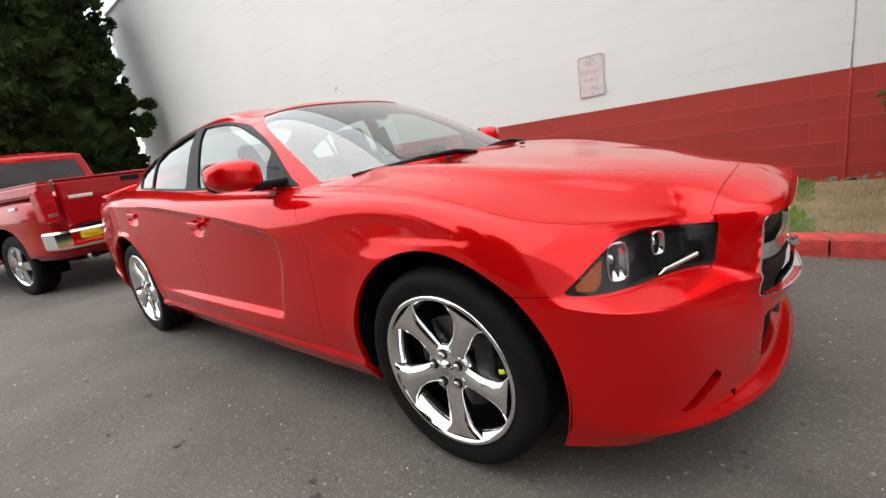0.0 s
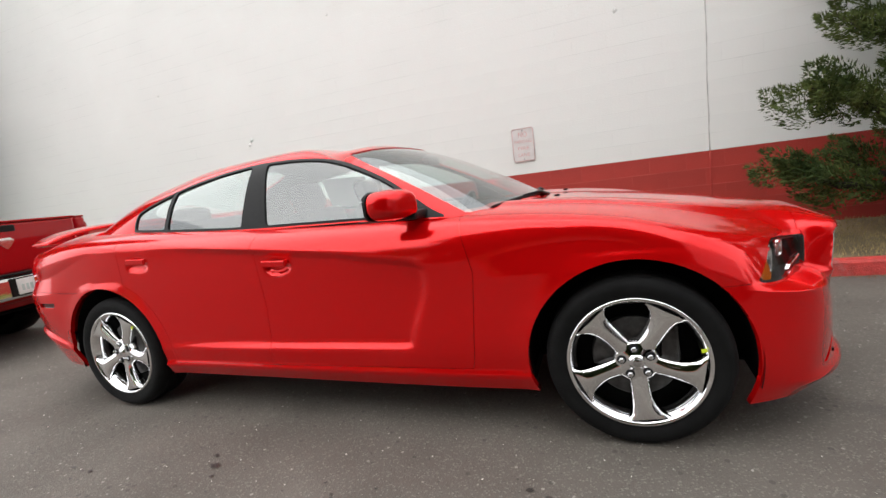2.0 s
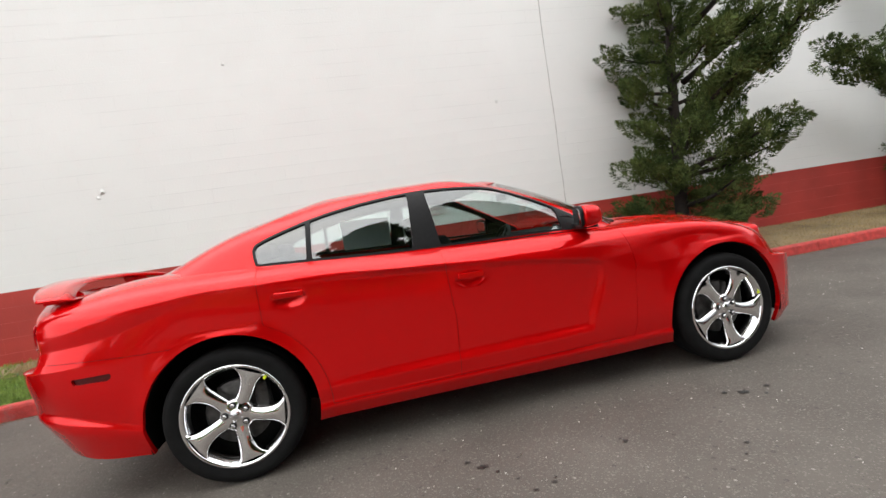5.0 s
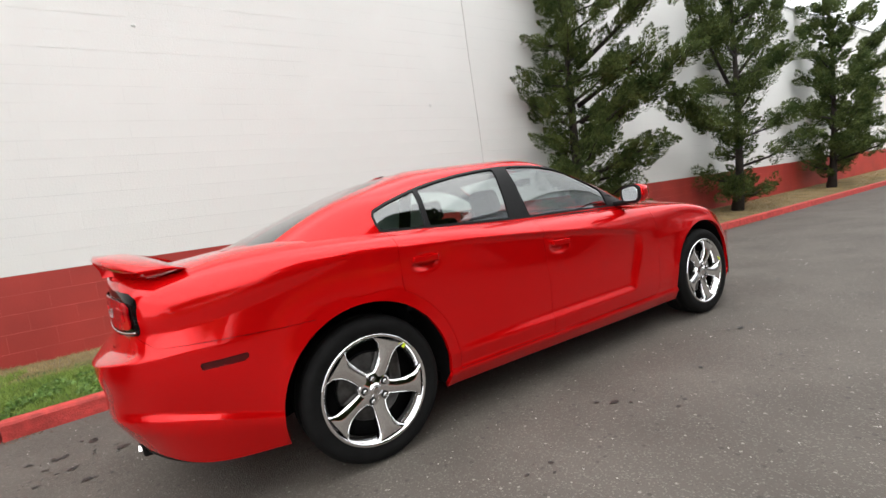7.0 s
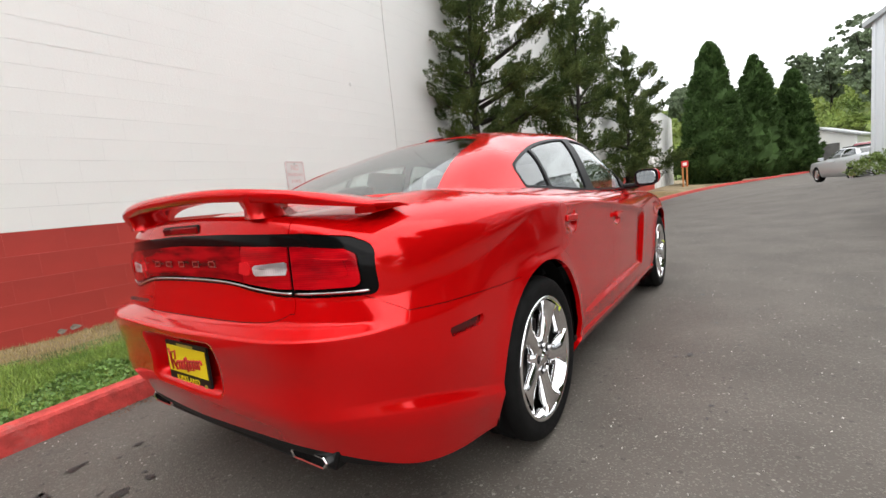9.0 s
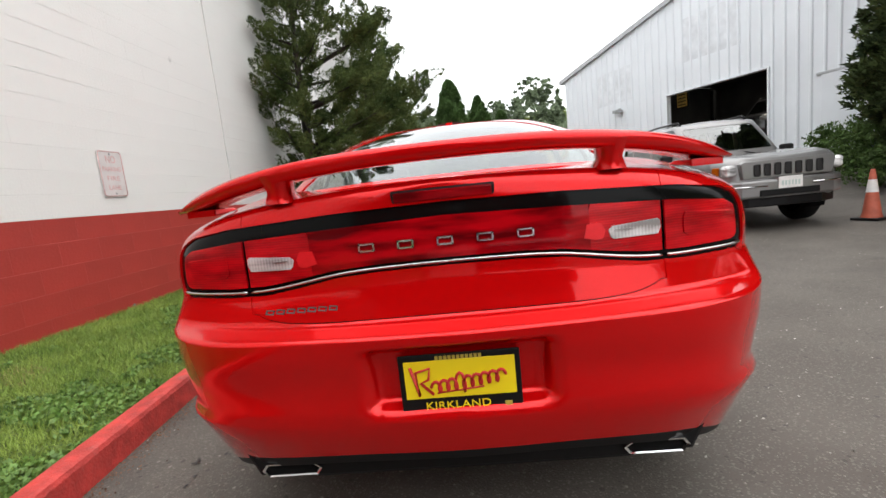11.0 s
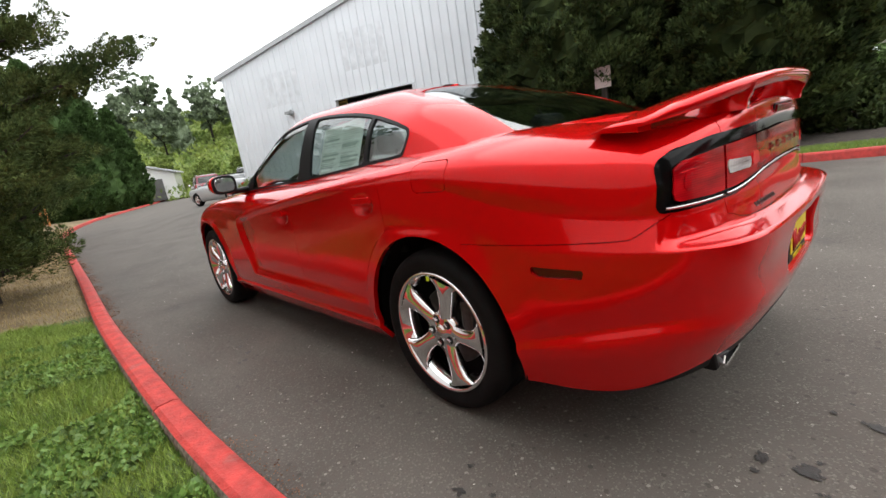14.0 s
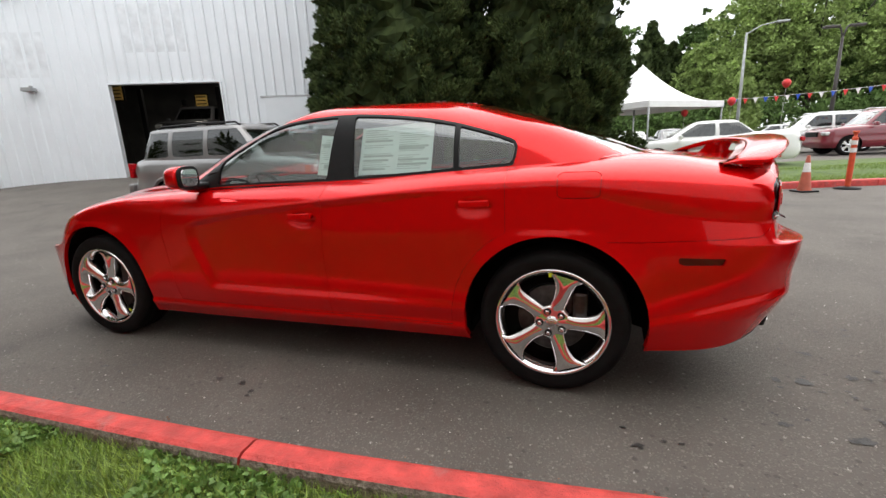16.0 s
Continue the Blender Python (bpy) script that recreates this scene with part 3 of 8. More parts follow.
    for cx in (5.15, 6.75):
        part("lift_runway", box(cx, -5.3, .86, .50, 4.7, .12, .02), M["trim"], ob, "dark lift runway")
        for cy in (-3.4, -7.2):
            part("lift_arm", box(cx + (-.42 if cx < 6 else .42), cy, .86, .5, .14, .10, .01), M["trim"], ob)
    lamp = part("wall_lamp", prism([(3.05, 2.72), (3.35, 2.72), (3.32, 2.82), (3.08, 2.82)], .02, .30, "y", .01), M["pole"], ob, "grey wall lamp")
    part("lamp_arm", box(3.2, .05, 2.85, .06, .1, .08, .01), M["pole"], lamp)
    part("side_panel", box(10.6, .035, 1.25, 1.5, .05, 2.2, .01), M["metal_wall"], ob, "closed flush white door")
    part("panel_rail", box(10.6, .04, 2.38, 1.7, .06, .06, .01), M["roofedge"], ob)
    return ob


SHOP = workshop()

# ---- sheet-metal surfaces: feature lines swept along the car, cut into panels ----


class Patch:
    """Points P, their line coordinates U (station, feature line), and faces."""

    def __init__(self, P, U, F):
        self.P, self.U, self.F = P, U, F

    def split(self, f):
        """Cuts along f = 0 and returns the pieces where f is negative and positive."""
        P, U = list(self.P), list(self.U)
        val = list(f)
        cut, neg, pos = {}, [], []
        for face in self.F:
            s = [val[i] for i in face]
            if max(s) <= 0:
                neg.append(face)
                continue
            if min(s) >= 0:
                pos.append(face)
                continue
            a, b = [], []
            n = len(face)
            for k in range(n):
                i, j = face[k], face[(k + 1) % n]
                (a if val[i] <= 0 else b).append(i)
                if val[i] == 0:
                    b.append(i)
                if val[i] * val[j] < 0:
                    key = (min(i, j), max(i, j))
                    if key not in cut:
                        t = val[i] / (val[i] - val[j])
                        cut[key] = len(P)
                        P.append(P[i] + t * (P[j] - P[i]))
                        U.append(U[i] + t * (U[j] - U[i]))
                        val.append(0.0)
                    a.append(cut[key])
                    b.append(cut[key])
            if len(a) > 2:
                neg.append(tuple(a))
            if len(b) > 2:
                pos.append(tuple(b))
        P, U = np.array(P), np.array(U)
        return Patch(P, U, neg).tidy(), Patch(P, U, pos).tidy()

    def tidy(self):
        used = sorted({i for f in self.F for i in f})
        at = {i: k for k, i in enumerate(used)}
        return Patch(self.P[used] if used else np.zeros((0, 3)), self.U[used] if used else np.zeros((0, 2)), [tuple(at[i] for i in f) for f in self.F])

    def normals(self):
        n = np.zeros_like(self.P)
        for f in self.F:
            a, b, c = self.P[f[0]], self.P[f[1]], self.P[f[2]]
            k = np.cross(b - a, c - a)
            for i in f:
                n[i] += k
        return n / np.maximum(np.linalg.norm(n, axis=1, keepdims=True), 1e-9)

    def offset(self, d):
        return Patch(self.P + d * self.normals(), self.U, self.F)

    def thick(self, d):
        """A shell: the surface with its rim turned inwards by d, so that edges have depth."""
        n = self.normals()
        edges = {}
        for f in self.F:
            for k in range(len(f)):
                e = (f[k], f[(k + 1) % len(f)])
                edges[e] = 1
        rim = [e for e in edges if (e[1], e[0]) not in edges]
        P, U, F = list(self.P), list(self.U), list(self.F)
        made = {}
        for e in rim:
            for i in e:
                if i not in made:
                    made[i] = (len(P), len(P) + 1)
                    P.append(self.P[i])
                    P.append(self.P[i] - d * n[i])
                    U.append(self.U[i])
                    U.append(self.U[i])
        for i, j in rim:
            if abs(self.P[i][1]) < 1e-5 and abs(self.P[j][1]) < 1e-5:
                continue
            F.append((made[j][0], made[i][0], made[i][1], made[j][1]))
        return Patch(np.array(P), np.array(U), F)

    def mesh(self, name, material, side="L"):
        """side: L as it stands, R mirrored, B both halves joined in the middle plane."""
        P = [tuple(p) for p in self.P]
        F = list(self.F)
        flip = np.array([1, -1, 1])
        if side == "R":
            P = [tuple(p * flip) for p in self.P]
            F = [f[::-1] for f in F]
        elif side == "B":
            at = {}
            for i, p in enumerate(self.P):
                if abs(p[1]) < 1e-4:
                    at[i] = i
                else:
                    at[i] = len(P)
                    P.append(tuple(p * flip))
            F = F + [tuple(at[i] for i in f[::-1]) for f in self.F]
        return mesh_of(name, P, F, material)


def loft(rings, ts, creases, nu, rows):
    """Feature lines (each an (n, 3) array of control points from the front middle to the rear middle) to a fine grid."""
    flip = np.array([1, -1, 1])
    n = len(ts)
    ts = np.asarray(ts, float)
    ext_t = np.concatenate([2 * ts[0] - ts[[2, 1]], ts, 2 * ts[-1] - ts[[-2, -3]]])
    ut = np.concatenate([np.linspace(ts[i], ts[i + 1], max(2, int(round(nu * (ts[i + 1] - ts[i]) / (ts[-1] - ts[0])))), endpoint=False) for i in range(n - 1)] + [[ts[-1]]])
    lines = []
    for r in rings:
        r = np.asarray(r, float)
        lines.append(spline(ext_t, np.concatenate([r[[2, 1]] * flip, r, r[[-2, -3]] * flip]), ut))
    S = np.array(lines)
    S[:, 0, 1] = S[:, -1, 1] = 0
    uidx = np.interp(ut, ts, np.arange(n))
    out, vidx = [], []
    stops = [0] + list(creases) + [len(rings) - 1]
    for a, b in zip(stops, stops[1:]):
        chord = np.concatenate([[0], np.cumsum(np.linalg.norm(np.diff(S[a:b + 1], axis=0), axis=2).mean(axis=1))])
        m = sum(rows[a:b])
        tt = np.concatenate([np.linspace(chord[k], chord[k + 1], rows[a + k], endpoint=False) for k in range(b - a)])
        flat = S[a:b + 1].reshape(b - a + 1, -1)
        g = spline(chord, flat, tt) if b - a > 1 else flat[0] + (flat[1] - flat[0]) * (tt / chord[-1])[:, None]
        out.append(g.reshape(m, -1, 3))
        vidx.append(np.interp(tt, chord, np.arange(a, b + 1)))
    out.append(S[-1:])
    vidx.append(np.array([len(rings) - 1.0]))
    G, vi = np.concatenate(out), np.concatenate(vidx)
    nv, nuu = G.shape[:2]
    U = np.stack(np.broadcast_arrays(uidx[None, :], vi[:, None]), axis=-1).reshape(-1, 2)
    F = []
    for j in range(nv - 1):
        for i in range(nuu - 1):
            k = j * nuu + i
            F.append((k, k + 1, k + nuu + 1, k + nuu))
    return Patch(G.reshape(-1, 3), U, F)


def poly_dist(px, py, outline):
    """Signed distance to a closed outline, negative inside."""
    d = np.full(len(px), 1e9)
    inside = np.zeros(len(px), bool)
    n = len(outline)
    for k in range(n):
        (ax, ay), (bx, by) = outline[k], outline[(k + 1) % n]
        ex, ey = bx - ax, by - ay
        t = np.clip(((px - ax) * ex + (py - ay) * ey) / (ex * ex + ey * ey), 0, 1)
        d = np.minimum(d, np.hypot(px - ax - t * ex, py - ay - t * ey))
        with np.errstate(divide="ignore", invalid="ignore"):
            hit = ((ay > py) != (by > py)) & (px < (bx - ax) * (py - ay) / (by - ay if by != ay else 1e-12) + ax)
        inside ^= hit
    return np.where(inside, -d, d)


def line3(x, y, z):
    return np.stack([x, y, z], axis=1)


WB = 1.526
STATIONS = [0, .38, .53, .80, 1.06, 1.52, 2.18, 3.35, 4.20, 4.58, 5.05, 5.42, 5.66, 5.99, 6.39]
XS = [1.53, .87, -.30, -1.15, -1.53, -2.0]
LINES = [
    line3([2.35, 2.325, 2.285, 2.13, 1.92] + XS + [-2.32, -2.47, -2.54, -2.56],
          [0, .36, .50, .745, .86, .87, .865, .875, .88, .88, .87, .79, .64, .36, 0],
          [.20, .20, .20, .19, .185, .20, .205, .22, .23, .235, .25, .285, .335, .37, .375]),
    line3([2.43, 2.395, 2.345, 2.172, 1.93] + XS + [-2.37, -2.54, -2.598, -2.608],
          [0, .38, .525, .772, .880, .91, .915, .925, .93, .93, .925, .865, .70, .39, 0],
          [.245, .245, .245, .25, .27, .29, .29, .30, .305, .31, .40, .50, .51, .50, .495]),
    line3([2.38, 2.355, 2.315, 2.17, 1.94] + XS + [-2.375, -2.545, -2.605, -2.618],
          [0, .37, .515, .77, .885, .905, .908, .918, .922, .925, .918, .845, .69, .39, 0],
          [.285, .285, .285, .29, .31, .315, .315, .325, .33, .335, .435, .54, .55, .545, .54]),
    line3([2.405, 2.365, 2.32, 2.18, 1.95] + XS + [-2.375, -2.545, -2.603, -2.618],
          [0, .39, .515, .775, .888, .925, .925, .935, .94, .94, .925, .859, .698, .39, 0],
          [.42, .42, .42, .42, .42, .42, .415, .42, .43, .44, .50, .60, .61, .61, .61]),
    line3([2.445, 2.352, 2.31, 2.195, 1.96] + XS + [-2.38, -2.555, -2.618, -2.630],
          [0, .405, .49, .765, .89, .93, .93, .943, .945, .945, .93, .870, .708, .40, 0],
          [.50, .53, .545, .56, .57, .60, .60, .60, .61, .62, .63, .68, .69, .69, .69]),
    line3([2.45, 2.360, 2.30, 2.19, 1.965] + XS + [-2.385, -2.56, -2.624, -2.636],
          [0, .415, .47, .765, .89, .927, .933, .947, .948, .948, .927, .871, .710, .40, 0],
          [.60, .594, .598, .618, .640, .74, .74, .77, .79, .79, .77, .765, .757, .75, .745]),
    line3([2.432, 2.352, 2.246, 2.12, 1.955] + XS + [-2.385, -2.475, -2.535, -2.548],
          [0, .417, .450, .680, .875, .915, .933, .948, .95, .95, .918, .828, .66, .39, 0],
          [.63, .616, .630, .648, .662, .85, .83, .955, 1.02, 1.02, .90, .85, .845, .86, .87]),
    line3([2.422, 2.355, 2.254, 2.105, 1.925] + XS + [-2.375, -2.468, -2.53, -2.543],
          [0, .415, .418, .570, .800, .89, .90, .90, .905, .915, .895, .80, .65, .38, 0],
          [.785, .780, .766, .786, .815, .925, .965, 1.005, 1.065, 1.075, 1.05, 1.02, 1.035, 1.05, 1.06]),
    line3([2.400, 2.332, 2.236, 2.085, 1.865, 1.50, .83, -.30, -1.18, -1.55, -2.0, -2.30, -2.44, -2.52, -2.535],
          [0, .385, .400, .540, .730, .81, .815, .82, .82, .81, .77, .72, .60, .36, 0],
          [.818, .810, .796, .810, .862, .955, 1.01, 1.05, 1.105, 1.12, 1.115, 1.08, 1.085, 1.10, 1.11]),
    line3([2.348, 2.285, 2.155, 1.99, 1.775, 1.45, .95, -.30, -1.2, -1.6, -1.98, -2.25, -2.38, -2.48, -2.51],
          [0, .24, .30, .40, .48, .54, .55, .52, .50, .50, .50, .45, .36, .22, 0],
          [.848, .850, .866, .896, .938, .995, 1.035, 1.06, 1.12, 1.13, 1.135, 1.115, 1.105, 1.11, 1.115]),
    line3([2.288, 2.205, 2.045, 1.89, 1.70, 1.42, 1.02, -.30, -1.2, -1.6, -1.96, -2.2, -2.33, -2.44, -2.50],
          [0] * 15,
          [.876, .890, .920, .950, .978, 1.01, 1.045, 1.07, 1.12, 1.14, 1.145, 1.125, 1.115, 1.112, 1.115]),
]
CABIN_T = [0, .38, .68, .90, 1.25, 2.03, 2.70, 3.04, 3.34, 3.56, 3.80, 4.25]
CABIN = [
    line3([1.12, 1.08, .97, .80, .45, -.33, -1.0, -1.33, -1.62, -1.83, -1.95, -2.02],
          [0, .38, .66, .80, .815, .82, .815, .80, .765, .68, .45, 0],
          [1.04, 1.035, 1.02, 1.015, 1.03, 1.05, 1.085, 1.105, 1.12, 1.125, 1.135, 1.14]),
    line3([.72, .69, .60, .47, .30, -.34, -.98, -1.27, -1.45, -1.53, -1.53, -1.55],
          [0, .34, .60, .715, .745, .755, .745, .72, .67, .58, .38, 0],
          [1.26, 1.25, 1.225, 1.21, 1.235, 1.245, 1.255, 1.26, 1.265, 1.285, 1.31, 1.32]),
    line3([.38, .36, .28, .18, .05, -.36, -.95, -1.15, -1.22, -1.20, -1.13, -1.12],
          [0, .32, .52, .61, .635, .645, .625, .595, .55, .48, .34, 0],
          [1.405, 1.397, 1.378, 1.364, 1.402, 1.424, 1.386, 1.368, 1.375, 1.39, 1.43, 1.45]),
    line3([.27, .25, .18, .08, -.05, -.38, -.88, -1.02, -1.05, -1.03, -1.0, -.99],
          [0, .28, .45, .52, .545, .555, .53, .50, .45, .39, .28, 0],
          [1.440, 1.437, 1.424, 1.412, 1.443, 1.463, 1.440, 1.429, 1.432, 1.440, 1.458, 1.467]),
    line3([.24, .15, .05, -.05, -.15, -.38, -.75, -.82, -.86, -.90, -.93, -.96],
          [0] * 12,
          [1.442, 1.456, 1.465, 1.471, 1.476, 1.486, 1.486, 1.484, 1.481, 1.478, 1.475, 1.470]),
]


def seam(patch, f, w=0.0013):
    """Cuts a panel gap along f = 0; returns the two panels and the dark seam sunk between them."""
    a, rest = patch.split(f(patch) + w)
    b, mid = rest.split(w - f(rest))
    return a, mid, b


def x_of(z, zs, xs):
    return np.interp(z, zs, xs)


def door_front_x(z):
    return x_of(z, [.2, .30, .38, .77, .86, .97, 1.1], [.82, .83, .85, .89, .87, .84, .80])


def pillar_x(z):
    return x_of(z, [.2, .34, .64, .93, 1.06, 1.1], [-.30, -.30, -.28, -.30, -.31, -.31])


def door_rear_x(z):
    arch = -WB + np.sqrt(np.maximum(0.50**2 - (z - 0.36)**2, 0))
    return np.where(z > .36, np.maximum(-1.31, arch), arch)


def hood_scoops(p):
    """The dished door side and the flare round the wheels."""
    x, y, z = p.P[:, 0], p.P[:, 1], p.P[:, 2]
    top = np.interp(x, [-1.2, -.32, .21, .59, .70], [1.05, .965, .905, .845, .80])
    front = .66 - .10 * smoothstep(.75, .42, z)
    a = smoothstep(-1.45, -.35, x) * (1 - smoothstep(front - .035, front + .015, x))
    b = smoothstep(.405, .45, z) * (1 - smoothstep(top - .035, top + .008, z))
    inward = .026 * a * b * (y > .5)
    for cx in (WB, -WB):
        r = np.hypot(x - cx, z - .365)
        inward = inward - .010 * np.exp(-((r - .42) / .055)**2) * (y > .5) * (z < .82)
    for hx, hz in ((-.165, .862), (-1.16, .932)):
        inward = inward + .019 * smoothstep(1.0, .55, ((x - hx) / .086)**2 + ((z - hz + .006) / .040)**2) * (y > .5)
    p.P[:, 1] -= inward
    # recess for the plate
    rec = smoothstep(.255, .205, y) * smoothstep(.525, .56, z) * smoothstep(.725, .69, z) * (x < -2.45)
    p.P[:, 0] += .052 * rec
    # crease along the hood
    # the bumper's top is a level shelf; above it the boot lid's face stands steep
    nuu = len(np.unique(p.U[:, 0]))
    G, vi = p.P.reshape(-1, nuu, 3), p.U[::nuu, 1]
    r5, r6 = int(np.argmin(np.abs(vi - 5))), int(np.argmin(np.abs(vi - 6)))
    a5, a6 = G[r5].copy(), G[r6].copy()
    hold = smoothstep(-2.40, -2.50, a5[:, 0])[:, None]
    for r in range(r5 + 1, r6):
        w = float(vi[r] - 5)
        g = np.interp(w, [0, .30, .36, 1], [0, .80, .86, 1])
        h = np.interp(w, [0, .30, .36, 1], [0, .20, .27, 1])
        G[r] = G[r] * (1 - hold) + hold * (a5 + (a6 - a5) * np.array([g, g, h]))
    p.P = G.reshape(-1, 3)
    hood = (p.U[:, 1] > 8) & (x > .9)
    p.P[:, 2] += np.where(hood, .016 * np.exp(-((p.U[:, 1] - 9.0) / .22)**2) * smoothstep(2.28, 1.7, x), 0)
    return p


def wheel(parent, x, y, mirror, spin, tag_at):
    hub = new("wheel")
    hub.parent = parent
    hub.matrix_local = pose(x, y, 0.362) @ (pose(0, 0, 0, 0, 0, 180) if mirror else Matrix())
    hub["label"] = "chrome five-spoke alloy wheel on a low-profile tyre"
    # axis along y, outer face towards -y
    tyre = [(.272, -.112), (.288, -.119), (.315, -.124), (.336, -.121), (.350, -.108), (.358, -.09)]
    for k, yy in enumerate((-.066, -.058, -.02, -.012, .012, .02, .058, .066)):
        tyre.append((.362 if k % 4 in (0, 3) else .354, yy))
    tyre += [(.358, .09), (.350, .108), (.336, .121), (.315, .124), (.272, .112)]
    part("tyre", lathe(tyre, 72, "y"), M["tyre"], hub)
    rim = [(.274, -.113), (.272, -.119), (.264, -.120), (.257, -.114), (.250, -.100), (.238, -.085), (.232, -.05), (.228, .04), (.24, .10), (.262, .112)]
    part("rim", lathe(rim, 72, "y"), M["chrome"], hub, "chrome rim barrel with polished lip")
    bm = bmesh.new()
    # each spoke is a crowned bar that twists a little and flares into the rim
    for k in range(5):
        rot = Matrix.Rotation(math.radians(72 * k + spin), 4, "Y")
        rows = []
        for r, w, yo, up in ((.050, .037, -.094, .004), (.078, .037, -.096, .007), (.100, .036, -.097, .010), (.130, .0365, -.099, .012), (.160, .039, -.102, .012), (.188, .044, -.106, .011), (.208, .051, -.109, .009), (.222, .060, -.112, .006), (.232, .073, -.114, .003), (.243, .092, -.115, .001)):
            prof = [(-w, .045), (-w, .008), (-w * .90, .001), (-w * .55, -up * .62), (-w * .10, -up), (w * .22, -up * .95), (w * .62, -up * .45), (w * .92, .002), (w, .010), (w, .045)]
            rows.append([bm.verts.new(rot @ Vector((a + .010 * math.sin((r - .05) * 16), yo + b, r))) for a, b in prof])
        for a, b in zip(rows, rows[1:]):
            for i in range(len(a) - 1):
                f = bm.faces.new((a[i], a[i + 1], b[i + 1], b[i]))
                f.smooth = True
    part("spokes", bm, M["chrome"], hub, "crowned chrome spokes flaring into the rim")
    part("hub_cap", lathe([(0, -.111), (.020, -.111), (.027, -.109), (.030, -.103), (.034, -.1005), (.074, -.1000), (.084, -.095), (.090, -.06)], 40, "y"), M["chrome"], hub)
    part("emblem", lathe([(0, -.1135), (.015, -.1132), (.018, -.111)], 20, "y"), M["silver"], hub)
    for k in range(5):
        a = math.radians(72 * k + spin + 36)
        cx, cz = .0575 * math.sin(a), .0575 * math.cos(a)
        # raised dark ring stands for the shade in the nut's recess
        bm = bmesh.new()
        add_lathe(bm, [(.0185, -.1001), (.0185, -.1016), (.0115, -.1018)], 16, "y")
        bmesh.ops.translate(bm, vec=(cx, 0, cz), verts=bm.verts)
        part("nut_recess_shade", bm, M["trim"], hub, "dark ring for the shaded recess round a lug nut")
        bm = bmesh.new()
        add_lathe(bm, [(.0122, -.100), (.0122, -.113), (.009, -.116), (0, -.116)], 6, "y")
        for f in bm.faces:
            f.smooth = False
        bmesh.ops.translate(bm, vec=(cx, 0, cz), verts=bm.verts)
        part("lug_nut", bm, M["silver"], hub)
    part("brake_disc", lathe([(.06, -.04), (.165, -.035), (.172, -.03), (.172, .0), (.06, .0)], 40, "y"), M["disc"], hub)
    bm = box(0.13, -.02, .06, .07, .09, .17, .015)
    part("brake_caliper", bm, M["disc"], hub)
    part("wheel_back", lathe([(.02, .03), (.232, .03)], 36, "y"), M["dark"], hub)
    # yellow balance tag on the rim lip
    bm = bmesh.new()
    add_box(bm, 0, -.1205, 0.246, .014, .003, .020)
    bmesh.ops.rotate(bm, cent=(0, 0, 0), matrix=Matrix.Rotation(math.radians(tag_at), 3, "Y"), verts=bm.verts)
    part("tag", bm, M["tag"], hub, "yellow sticker on the rim")
    return hub


M["marker"] = mat("dark_red_marker_lens", (0.075, 0.001, 0.002), 0.2, var=0.15, scale=60)
M["flute"] = mat("lamp_flute", (0.30, 0.29, 0.29), 0.2, 0.6, var=0.1)
M["headliner"] = mat("grey_headliner", (0.07, 0.068, 0.065), 0.9, var=0.1, scale=60)
M["tag"] = mat("lime_sticker", (0.62, 0.75, 0.02), 0.5, var=0.05)
M["chromeline"] = mat("bright_trim", (0.75, 0.75, 0.76), 0.12, 1.0, var=0.05)


